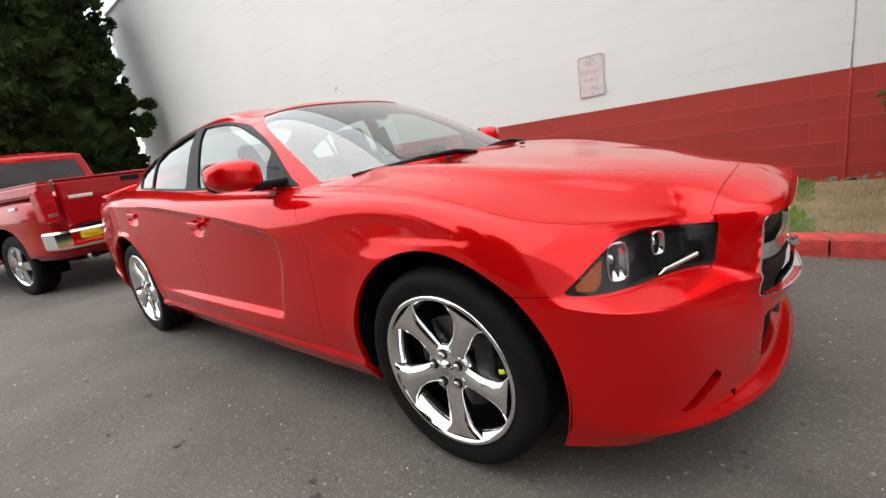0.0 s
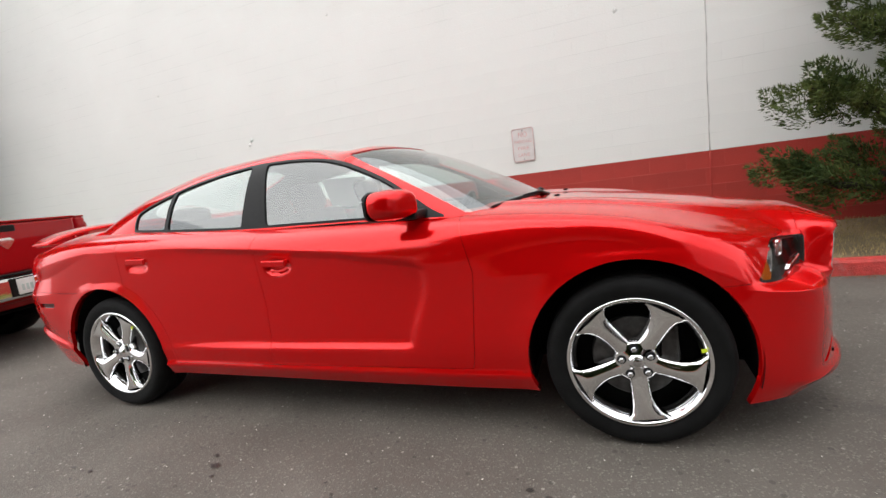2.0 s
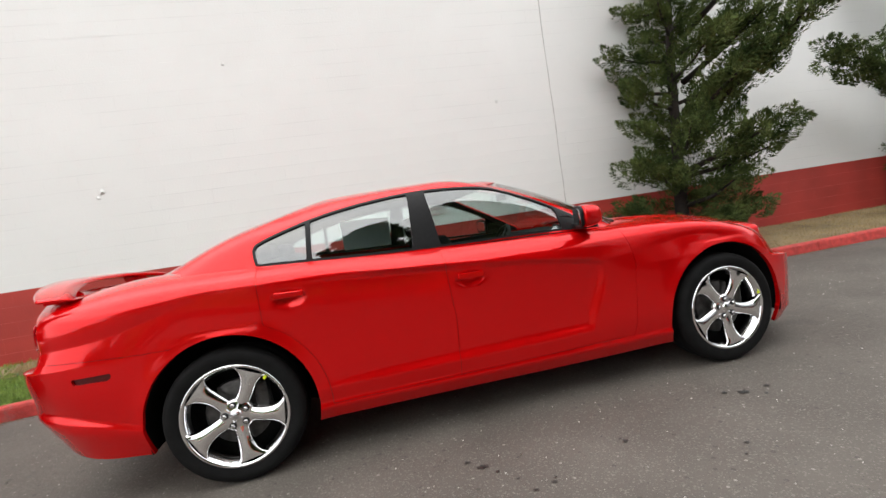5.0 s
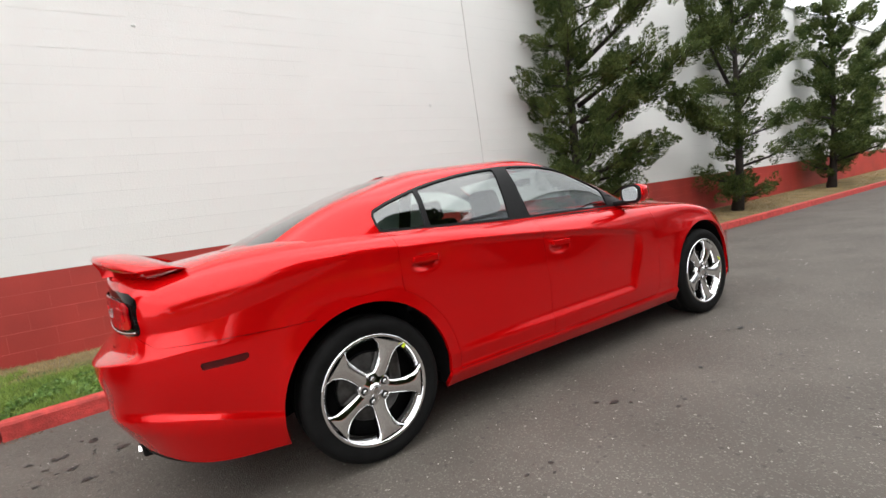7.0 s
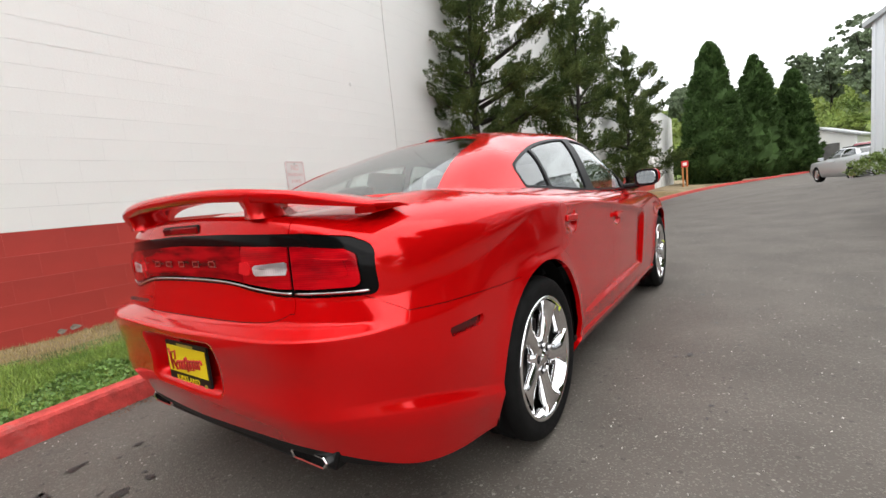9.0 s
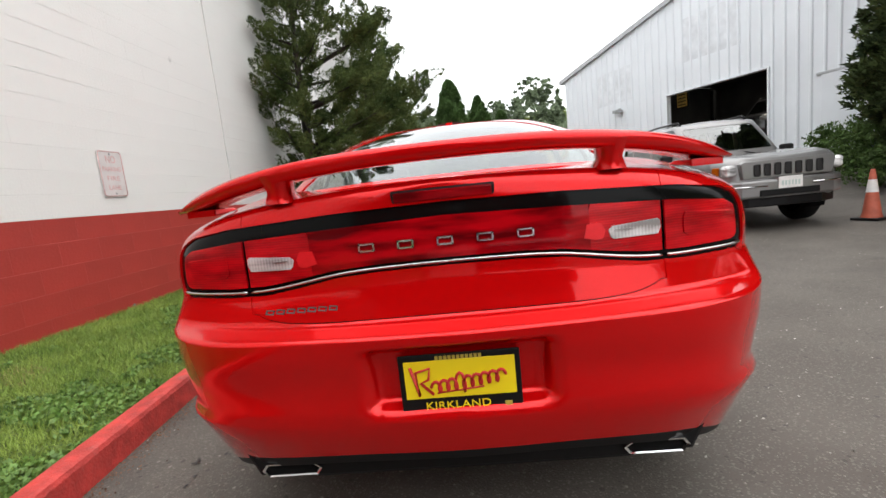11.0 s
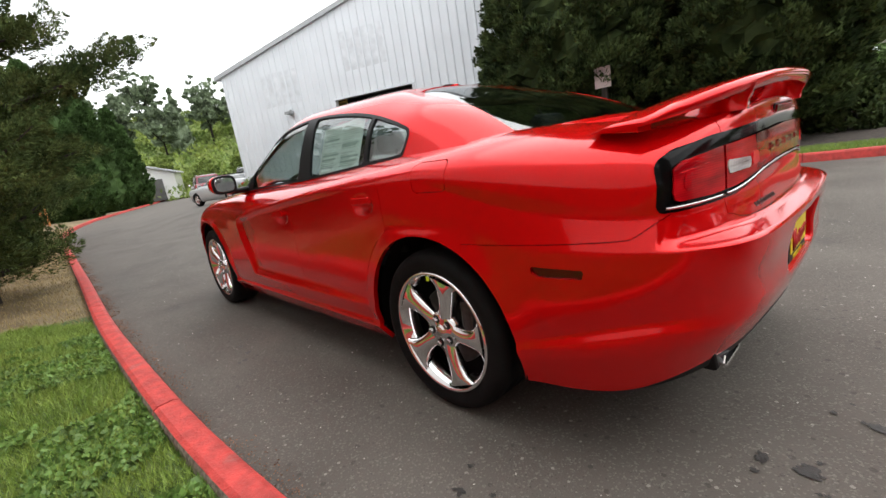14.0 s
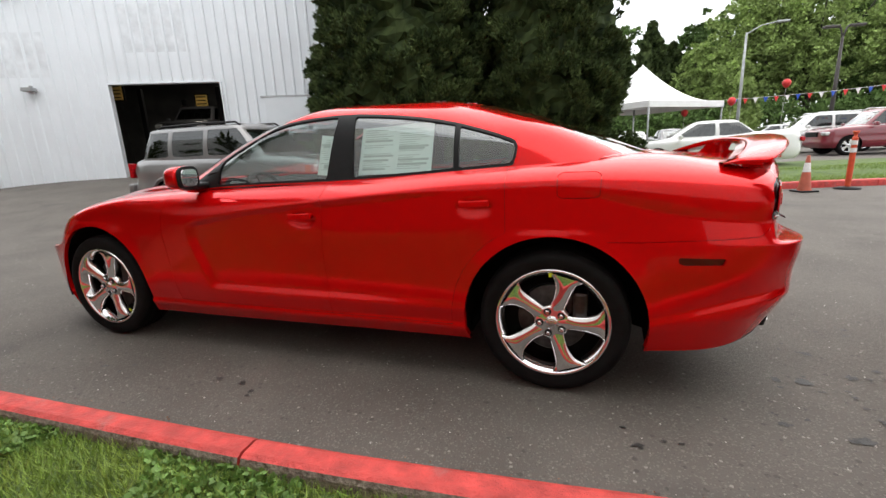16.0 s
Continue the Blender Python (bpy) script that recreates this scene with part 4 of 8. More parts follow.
def red_sedan():
    car = thing("sedan", "glossy bright red four-door sedan with chrome wheels parked on asphalt", "car")
    body = hood_scoops(loft(LINES, STATIONS, [1, 2, 5, 6], 360, [3, 3, 8, 10, 12, 14, 12, 6, 9, 9]))
    # wheel arches
    for cx in (WB, -WB):
        x, y, z = body.P.T
        f = np.hypot(x - cx, (z - .362) * (1.0 if cx > 0 else .99)) - .432
        f = np.where(y > .5, f, 1.0)
        _, body = body.split(f)
    # the cabin's footprint is left open
    def footprint(p):
        x, y, v = p.P[:, 0], p.P[:, 1], p.U[:, 1]
        fore = x - (1.10 - .42 * (y / .82)**2)
        aft = (-1.985 + .24 * (y / .72)**2) - x
        return np.where(v > 8.02, np.maximum(fore, aft), np.where((x < .80) & (x > -1.80) & (v > 7.9), (8.0 - v) * .2, 1.0))
    _, body = body.split(footprint(body))
    seams = []

    def cut(p, f, w=0.0013):
        a, mid, b = seam(p, f, w)
        seams.append(mid.offset(-.010))
        return a, b

    def side_only(p, val):
        return np.where((p.P[:, 1] > .55), val, 1.0)

    # tail lamp band across the rear
    rear_top = [(.79, 1.005), (.74, 1.028), (.60, 1.045), (.30, 1.06), (0, 1.065)]
    band = [(-.3, 1.065)] + rear_top[::-1] + [(.806, .98), (.812, .87), (.795, .857), (.62, .853), (.50, .858), (.40, .874), (.30, .893), (.18, .900), (0, .902), (-.3, .902)]

    def lampband(p, grow=0.0):
        d = poly_dist(p.P[:, 1], p.P[:, 2], band) + grow
        return np.where(p.P[:, 0] < -2.2, d, 1.0)
    lamp, body = body.split(lampband(body))
    # head lamp and grille openings
    head = [(2.0, 6.04), (2.01, 6.97), (3.12, 6.98), (3.38, 6.84), (4.0, 6.04), (3.4, 6.03)]
    hl, body = body.split(np.where(body.U[:, 0] < 5, poly_dist(body.U[:, 0], body.U[:, 1], head), 1.0))
    gr = [(-1, 3.96), (.93, 3.98), (1.0, 4.15), (1.0, 6.80), (.94, 6.96), (-1, 6.97)]
    grille, body = body.split(np.where(body.U[:, 0] < 2, poly_dist(body.U[:, 0], body.U[:, 1], gr), 1.0))
    low = [(-1, 2.2), (.95, 2.2), (1.10, 2.6), (.95, 3.35), (-1, 3.4)]
    intake, body = body.split(np.where(body.U[:, 0] < 2.2, poly_dist(body.U[:, 0], body.U[:, 1], low), 1.0))
    fog = [(2.28, 2.55), (2.66, 2.06), (2.84, 2.08), (2.40, 2.78)]
    fogs, body = body.split(np.where(body.U[:, 0] < 3.5, poly_dist(body.U[:, 0], body.U[:, 1], fog), 1.0))
    # side marker recess
    mk = [(-2.045, .712), (-2.235, .712), (-2.225, .682), (-2.06, .678)]
    marker, body = body.split(np.where(body.P[:, 1] > .5, poly_dist(body.P[:, 0], body.P[:, 2], mk), 1.0))
    # hood, nose, front bumper
    hood, rest = cut(body, lambda p: np.where(p.P[:, 0] > .7, 8.05 - .62 * smoothstep(1.15, 2.02, p.P[:, 0]) - p.U[:, 1], 1.0) * .08, .0007)
    hood, nose = cut(hood, lambda p: p.P[:, 0] - (2.262 - .03 * (p.P[:, 1] / .42)**2))
    # boot lid
    def boot_f(p):
        x, y, z = p.P.T
        deck = np.where((p.U[:, 1] > 8) & (x < -1.7), y - (.60 - .04 * smoothstep(-2.2, -2.5, x)), 1.0)
        face = np.maximum(y - .556, .778 + .030 * np.clip(y / .54, 0, 1)**10 - z)
        return np.where(x < -2.43, face, deck)
    boot, rest = cut(rest, boot_f)
    # doors
    rocker_z = .317

    def door_zone(p):
        x, y, z = p.P.T
        d = np.maximum(np.maximum(x - door_front_x(z), door_rear_x(z) - x), rocker_z - z)
        return side_only(p, d)
    doors, rest = cut(rest, door_zone)
    door_f, door_r = cut(Patch(doors.P, doors.U, doors.F), lambda p: pillar_x(p.P[:, 2]) - p.P[:, 0])
    fuel_o = [(-1.545, .985), (-1.545, 1.068), (-1.56, 1.083), (-1.715, 1.083), (-1.73, 1.068), (-1.725, .985), (-1.71, .972), (-1.56, .972)]
    fuel_cut = lambda p: np.where(p.P[:, 1] > .5, poly_dist(p.P[:, 0], p.P[:, 2], fuel_o), 1.0)
    # bumpers come off along a level seam
    def front_bumper(p):
        x, y, z = p.P.T
        d = np.where(p.U[:, 1] < 6.0, (.668 - z), np.where(p.U[:, 0] < 2.05, .05, -.05))
        return np.where(x > 1.75, -d, 1.0)
    bumper_f, rest = cut(rest, front_bumper)

    def rear_bumper(p):
        x, y, z = p.P.T
        line = np.interp(-x, [1.9, 2.36, 2.44], [.775, .80, .862])
        return np.where(x < -1.75, z - line, 1.0)
    bumper_r, rest = cut(rest, rear_bumper)
    fender, quarter = rest.split(-(rest.P[:, 0] - .2))
    under, bumper_r = bumper_r.split(bumper_r.U[:, 1] - .24 * smoothstep(.84, .58, bumper_r.P[:, 1]) + .002)
    d = .022
    part("rear_undertray", under.thick(.01).mesh("rear_undertray", M["trim"], "B"), None, car, "black underside of the rear bumper")
    tags = [("hood", hood, "B"), ("nose_panel", nose, "B"), ("front_bumper", bumper_f, "B"), ("boot_lid", boot, "B"), ("rear_bumper", bumper_r, "B")]
    for name, p, s in tags:
        part(name, p.thick(d).mesh(name, M["paint"], s), None, car)
    made = {}
    for s in "LR":
        f2, q2 = fender, quarter
        part("fender", f2.thick(d).mesh("fender", M["paint"], s), None, car)
        if s == "L":
            flap, q2 = cut(quarter, fuel_cut, .0015)
            part("fuel_flap", flap.thick(.008).mesh("fuel_flap", M["paint"], s), None, car)
            fuel_seam = seams.pop()
            part("fuel_seam", fuel_seam.mesh("fuel_seam", M["gap"], s), None, car)
        part("quarter_panel", q2.thick(d).mesh("quarter_panel", M["paint"], s), None, car)
        made["F" + s] = part("front_door", door_f.thick(d).mesh("front_door", M["paint"], s), None, car)
        made["R" + s] = part("rear_door", door_r.thick(d).mesh("rear_door", M["paint"], s), None, car)
        part("side_marker", marker.offset(-.012).mesh("side_marker", M["marker"], s), None, car, "dark red side marker lens")
    allseams = seams
    P, U, F, o = [], [], [], 0
    for q in allseams:
        P.append(q.P), U.append(q.U)
        F += [tuple(i + o for i in f) for f in q.F]
        o += len(q.P)
    part("panel_seams", Patch(np.concatenate(P), np.concatenate(U), F).mesh("panel_seams", M["gap"], "B"), None, car, "dark gaps between the body panels")

    # ---- greenhouse ----
    cab = loft(CABIN, CABIN_T, [], 230, [14, 14, 9, 9])
    dlo = [(.765, 1.020)] + curve_pts([(.72, 1.023), (.47, 1.036), (-.36, 1.060), (-1.0, 1.094), (-1.29, 1.112)], 24) + [(-1.325, 1.115), (-1.338, 1.16), (-1.342, 1.205), (-1.325, 1.236)]
    dlo += curve_pts([(-1.24, 1.270), (-1.03, 1.332), (-.69, 1.392), (-.39, 1.415), (-.08, 1.404), (.12, 1.370), (.28, 1.306), (.43, 1.230), (.565, 1.143), (.685, 1.060)], 60)

    def on_side(p, v):
        return np.where((p.U[:, 0] > 2.3) & (p.U[:, 0] < 8.6), v, 1.0)
    side, shell = cab.split(on_side(cab, poly_dist(cab.P[:, 0], cab.P[:, 2], dlo)))
    screen, shell = shell.split(np.where(shell.U[:, 0] < 5, np.maximum(np.maximum(shell.U[:, 0] - 2.68, .05 - shell.U[:, 1]) * .3, (shell.U[:, 1] - 2.78) * .2), 1.0))
    back, shell = shell.split(np.where(shell.U[:, 0] > 7, np.maximum((9.2 - shell.U[:, 0]) * .3, np.maximum(.07 - shell.U[:, 1], shell.U[:, 1] - 2.6) * .2), 1.0))
    part("roof", shell.thick(.012).mesh("roof", M["paint"], "B"), None, car, "red roof and pillars")
    liner, _ = shell.split(.14 - np.hypot(shell.P[:, 0] - .23, shell.P[:, 1]))
    part("headliner", liner.offset(-.016).mesh("headliner", M["headliner"], "B"), None, car, "grey cloth headliner")
    inner = poly_dist(side.P[:, 0], side.P[:, 2], dlo) + .013
    z = side.P[:, 2]
    x = side.P[:, 0]
    pil = np.maximum(x - (-.285 - .10 * (z - 1.06)), (-.455 + .09 * (z - 1.06)) - x)
    div = np.abs(x - (-1.04 + .06 * (z - 1.1))) - .014
    cornerp = x - (.492 - .06 * (z - 1.03))
    panes, frame_ = side.split(np.maximum(np.maximum(inner, -pil), np.maximum(-div, cornerp)))
    fg, rest_p = panes.split(-(panes.P[:, 0] + .37))
    rg, qg = rest_p.split(-(rest_p.P[:, 0] + 1.04))
    for s in "LR":
        part("window_frame", frame_.offset(.002).thick(.014).mesh("window_frame", M["trim"], s), None, made["F" + s], "satin black window surround")
        part("window", fg.offset(-.006).mesh("window", M["glass"], s), None, made["F" + s])
        part("window", rg.offset(-.006).mesh("window", M["glass"], s), None, made["R" + s])
        part("quarter_window", qg.offset(-.006).mesh("quarter_window", M["glass"], s), None, made["R" + s])
    part("windscreen", screen.offset(-.004).mesh("windscreen", M["glass_clear"], "B"), None, car, "raked windscreen with a faint green tint")
    part("rear_window", back.offset(-.004).mesh("rear_window", M["glass"], "B"), None, car)
    # ---- lamps ----
    # rear band: black surround, bright lower line, smoked middle and red outer lenses
    part("lamp_surround", lamp.offset(-.006).mesh("lamp_surround", M["glossblack"], "B"), None, car, "gloss black tail lamp surround")
    inner_b = [(-.3, 1.030), (0, 1.030), (.30, 1.022), (.58, 1.008), (.735, .992), (.765, .975), (.772, .90), (.76, .885), (.62, .880), (.50, .884), (.40, .898), (.30, .914), (.18, .921), (0, .923), (-.3, .923)]
    lens, _ = lamp.split(poly_dist(lamp.P[:, 1], lamp.P[:, 2], inner_b))
    lens = lens.offset(.004)
    outer, mid = lens.split(.560 - lens.P[:, 1])
    for s in "LR":
        la = part("tail_lamp", outer.thick(.006).mesh("tail_lamp", M["redlens"], s), None, car, "bright red outer tail lamp lens")
        inner_rect = [(.61, .975), (.735, .965), (.745, .915), (.61, .912)]
        glow, _ = outer.split(poly_dist(outer.P[:, 1], outer.P[:, 2], inner_rect))
        part("lamp_core", glow.offset(.003).thick(.003).mesh("lamp_core", M["redlens"], s), None, la)
        bar, _ = outer.split(poly_dist(outer.P[:, 1], outer.P[:, 2], [(.575, .985), (.75, .968), (.75, .960), (.575, .976)]))
        part("light_bar", bar.offset(.003).thick(.003).mesh("light_bar", M["glowlens"], s), None, la, "bright red light bar")
        m1, m2 = mid.split(np.maximum(.35 - mid.P[:, 1] + .25 * (mid.P[:, 2] - .96), mid.P[:, 1] - .549))
        lb = part("inner_lamp", m1.thick(.006).mesh("inner_lamp", M["redlens"], s), None, car, "red inner tail lamp lens")
        guide, _ = m1.split(poly_dist(m1.P[:, 1], m1.P[:, 2], [(.34, .968), (.385, .972), (.398, .960), (.400, .938), (.384, .926), (.34, .936)]))
        part("light_guide", guide.offset(.003).thick(.003).mesh("light_guide", M["glowlens"], s), None, lb, "bright red light guide")
        white = [(.405, .958), (.545, .966), (.545, .926), (.412, .926)]
        wl, _ = m1.split(poly_dist(m1.P[:, 1], m1.P[:, 2], white))
        rl = part("reversing_lens", wl.offset(.003).thick(.003).mesh("reversing_lens", M["clearlens"], s), None, lb, "clear fluted reversing lens")
        for zf in (.936, .948):
            fl, _ = wl.split(np.abs(wl.P[:, 2] - zf) - .0012)
            part("flute", fl.offset(.0062).thick(.003).mesh("flute", M["flute"], s), None, rl)
    m1, _ = mid.split(mid.P[:, 1] - .36)
    part("centre_lens", m1.offset(.001).mesh("centre_lens", M["darkredlens"], "B"), None, car, "smoked red lens across the boot lid")
    # a bright half-round bead runs along under the lenses
    bead = curve_pts([(0, .912), (.18, .910), (.30, .902), (.40, .886), (.50, .872), (.62, .867), (.79, .871)], 60)

    def on_lamp(yy, zz, out):
        d = np.hypot(lamp.P[:, 1] - yy, lamp.P[:, 2] - zz) + 1e-5
        near = np.argsort(d)[:4]
        return float((lamp.P[near, 0] / d[near]).sum() / (1 / d[near]).sum()) - out
    for sg in (1, -1):
        for y0, y1 in ((0.0, .549), (.561, .80)):
            pts = [(on_lamp(yy, zz, .002), sg * yy, zz) for yy, zz in bead if y0 <= yy <= y1]
            part("bright_line", tube(pts, .0040, 10), M["silver"], car, "bright strip under the tail lamps")
    for k in range(5):
        yy = .207 - k * .1015
        bm = bmesh.new()
        bars(bm)
        o = part("lettering", bm, M["chromeline"], car, "bright raised letter")
        o.matrix_local = pose(-2.556 + .10 * yy * yy, yy, .966, 90, 0, -90)
    for k in range(7):
        bm = bmesh.new()
        bars(bm, .022, .013, .003, .003)
        o = part("badge_mark", bm, M["disc"], car, "bright raised badge mark")
        yy = .478 - k * .0285
        o.matrix_local = pose(-2.566 - .05 * (.48 - yy), yy, .822, 62, 0, -97) @ Matrix.Shear("XY", 4, (.25, 0))
    part("third_brake_lamp", box(-2.5435, 0, 1.083, .012, .250, .026, .004, Matrix.Rotation(radians(-8), 4, "Y")), M["darkredlens"], car, "dark red high brake lamp")
    part("brake_lamp_frame", box(-2.5385, 0, 1.083, .010, .264, .036, .005, Matrix.Rotation(radians(-8), 4, "Y")), M["trim"], car)
    # head lamps
    for s in "LR":
        bowl = part("head_lamp", hl.offset(-.07).mesh("head_lamp", M["trim"], s), None, car, "dark head lamp with chrome projectors and an amber corner")
        rim_ = hl.thick(.075)
        rim_ = Patch(rim_.P, rim_.U, rim_.F[len(hl.F):])
        part("lamp_rim", rim_.mesh("lamp_rim", M["gap"], s), None, bowl)
        part("lens", hl.offset(.001).mesh("lens", M["lens"], s), None, bowl)
        am, _ = hl.offset(-.016).split(np.maximum(3.53 - hl.U[:, 0] - .04 * (hl.U[:, 1] - 6.5), (poly_dist(hl.U[:, 0], hl.U[:, 1], head) + .055) * 1.0))
        part("amber_corner", am.mesh("amber_corner", M["amber"], s), None, bowl, "amber corner reflector")
        sg = 1 if s == "L" else -1
        for cx, cy, cz, w, hgt, yaw in ((2.040, .676, .706, .034, .060, 40), (2.118, .556, .733, .022, .036, 35)):
            o = part("projector", lamp_dish(w, hgt, [(1.0, -.014), (1.0, .004), (.92, .007), (.86, .001), (.55, -.007), (.25, -.012), (.05, -.013)]), M["chrome"], bowl, "upright chrome reflector bowl")
            o.matrix_local = pose(cx, sg * cy, cz, 0, 0, sg * yaw)
            part("divider", box(-.004, -sg * w * .12, 0, .012, .004, hgt * 1.5, .0015), M["trim"], o, "dark rib in the reflector")
            part("bulb_shade", lathe([(0, .012), (.006, .010), (.009, 0), (.009, -.012), (0, -.014)], 16), M["chromeline"], o, "small bright bulb shade").matrix_local = pose(-.010, sg * w * .35, hgt * .15)
        o = part("bezel", prism([(-.075, -.020), (.075, .006), (.070, .018), (-.050, -.004)], -.006, .012, "x", .003), M["chromeline"], bowl, "bright blade under the projectors")
        o.matrix_local = pose(2.165, sg * .545, .672, 0, 0, sg * 33) @ (Matrix.Diagonal((1, -1, 1, 1)) if sg > 0 else Matrix())
    # grille: black mesh behind a bright-edged opening with a body-deep cross
    part("grille_mesh", grille.offset(-.05).mesh("grille_mesh", M["trim"], "B"), None, car, "black honeycomb grille")
    g2 = grille.thick(.06)
    part("grille_rim", Patch(g2.P, g2.U, g2.F[len(grille.F):]).mesh("grille_rim", M["chrome"], "B"), None, car, "deep chrome grille edge")
    _, ring = grille.split(poly_dist(grille.U[:, 0], grille.U[:, 1], gr) + .022)
    part("grille_surround", ring.offset(.001).thick(.004).mesh("grille_surround", M["chrome"], "B"), None, car, "bright chrome grille surround")
    cross1, _ = grille.split(np.minimum(np.abs(grille.P[:, 2] - .662) - .024, np.abs(grille.P[:, 1]) - .030))
    part("grille_cross", cross1.offset(-.026).thick(.012).mesh("grille_cross", M["chrome"], "B"), None, car, "chrome crosshair bars")
    part("lower_intake", intake.offset(-.05).mesh("lower_intake", M["trim"], "B"), None, car)
    i2 = intake.thick(.055)
    part("intake_rim", Patch(i2.P, i2.U, i2.F[len(intake.F):]).mesh("intake_rim", M["trim"], "B"), None, car)
    for s in "LR":
        part("fog_recess", fogs.offset(-.03).mesh("fog_recess", M["trim"], s), None, car)
        f3 = fogs.thick(.032)
        part("fog_rim", Patch(f3.P, f3.U, f3.F[len(fogs.F):]).mesh("fog_rim", M["paint"], s), None, car)
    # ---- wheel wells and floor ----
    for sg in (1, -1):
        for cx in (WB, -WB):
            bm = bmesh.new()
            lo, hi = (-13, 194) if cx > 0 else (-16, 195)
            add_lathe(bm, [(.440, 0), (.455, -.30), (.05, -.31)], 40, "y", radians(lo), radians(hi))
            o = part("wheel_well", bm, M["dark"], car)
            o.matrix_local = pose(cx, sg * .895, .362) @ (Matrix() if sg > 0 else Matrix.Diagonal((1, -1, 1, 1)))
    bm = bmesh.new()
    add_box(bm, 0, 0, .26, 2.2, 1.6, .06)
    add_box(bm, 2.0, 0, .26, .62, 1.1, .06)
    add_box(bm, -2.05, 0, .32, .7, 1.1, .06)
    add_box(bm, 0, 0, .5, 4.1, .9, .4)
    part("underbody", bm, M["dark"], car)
    # near-black filler block gives the shade between the sills a solid form
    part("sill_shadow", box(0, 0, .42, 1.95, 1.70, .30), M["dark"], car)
    for sg in (1, -1):
        wheel(car, WB, sg * .800, sg > 0, 15 if sg > 0 else 28, 76 if sg < 0 else 130)
        wheel(car, -WB, sg * .805, sg > 0, 15 if sg > 0 else 25, 45 if sg < 0 else -2)
    # ---- rear valance, exhausts, plate ----
    part("rear_valance", prism([(-.66, .40), (.66, .40), (.62, .315), (.42, .30), (-.42, .30), (-.62, .315)], -2.498, -2.38, "x", .012), M["trim"], car, "black lower rear valance")
    for sg in (1, -1):
        o = [(.565, .372), (.585, .392), (.57, .412), (.43, .412), (.405, .392), (.42, .372)]
        i = [(.56, .377), (.575, .392), (.565, .406), (.435, .406), (.415, .392), (.425, .377)]
        bm = bmesh.new()
        rows = []
        for xx, sh in ((-2.440, o), (-2.508, o), (-2.512, [((a - .495) * .99 + .495, (b - .392) * .95 + .392) for a, b in o]), (-2.510, i), (-2.44, i)):
            rows.append([bm.verts.new((xx, sg * (a + .02), b - .052)) for a, b in sh])
        for a, b in zip(rows, rows[1:]):
            for k in range(6):
                bm.faces.new((a[k], a[(k + 1) % 6], b[(k + 1) % 6], b[k]))
        bmesh.ops.recalc_face_normals(bm, faces=bm.faces)
        tip = part("exhaust_tip", bm, M["chrome"], car, "trapezoid chrome exhaust tip")
        # flat near-black face paints the shade inside the pipe
        bm = bmesh.new()
        bm.faces.new([bm.verts.new((-2.499, sg * (a + .02), b - .052)) for a, b in i])
        part("exhaust_bore", bm, M["dark"], tip, "near-black cap for the shaded exhaust bore")
    plate = part("dealer_plate", box(-2.592, 0, .605, .008, .310, .160, .004), M["trim"], car, "black-framed yellow dealer plate")
    part("plate_face", box(-2.5975, 0, .619, .003, .282, .100, .001), M["yellow"], plate, "yellow plate face")
    script_marks(plate)
    lettering("plate_town", "KIRKLAND", .028, M["yellow"], plate, pose(-2.5975, .01, .547, 90, 0, -90), .0008, 0, "", 1.05, .165)
    bm = bmesh.new()
    for k in range(11):
        add_box(bm, -2.5975, -.055 + .011 * k, .674, .0015, .008, .011)
    part("plate_header", bm, M["brass"], plate)
    part("plate_crest", box(-2.5975, -.118, .538, .0015, .018, .02, .0005), M["brass"], plate)
    # ---- spoiler ----
    bm = bmesh.new()
    rows = []
    for yy in np.linspace(-.80, .80, 49):
        a = abs(yy) / .80
        zc = 1.190 - .085 * a**2.6
        xf, xr = -2.395 + .185 * a**2.2, -2.590 + .205 * a**3
        th = .020 * (1 - .75 * a**8)
        rows.append([bm.verts.new(p) for p in ((xf, yy, zc - .012), ((xf * 2 + xr) / 3, yy, zc + th * .55), ((xf + 2 * xr) / 3, yy, zc + th * .85), (xr + .012, yy, zc + th), (xr, yy, zc + th * .3), (xr + .012, yy, zc - th), ((xf + xr) / 2, yy, zc - th * .9))])
    for a, b in zip(rows, rows[1:]):
        for k in range(7):
            f = bm.faces.new((a[k], b[k], b[(k + 1) % 7], a[(k + 1) % 7]))
            f.smooth = True
    bm.faces.new(rows[0]), bm.faces.new(rows[-1][::-1])
    bmesh.ops.recalc_face_normals(bm, faces=bm.faces)
    wing = part("spoiler", bm, M["paint"], car, "red rear wing")
    for sg in (1, -1):
        bm = bmesh.new()
        rows = []
        for zz, w, x0, x1 in ((1.100, .040, -2.35, -2.530), (1.13, .026, -2.39, -2.535), (1.172, .034, -2.41, -2.555)):
            rows.append([bm.verts.new((xx, sg * .43 + dy, zz)) for xx, dy in ((x0, 0), ((x0 + x1) / 2, w), (x1, w * .8), (x1, -w * .8), ((x0 + x1) / 2, -w))])
        for a, b in zip(rows, rows[1:]):
            for k in range(5):
                f = bm.faces.new((a[k], a[(k + 1) % 5], b[(k + 1) % 5], b[k]))
                f.smooth = True
        bmesh.ops.recalc_face_normals(bm, faces=bm.faces)
        part("wing_post", bm, M["paint"], wing)
        part("wing_foot", prism([(-2.215, 1.098), (-2.36, 1.085), (-2.36, 1.105), (-2.26, 1.108)], sg * .70, sg * .79, "y", .004), M["paint"], wing)
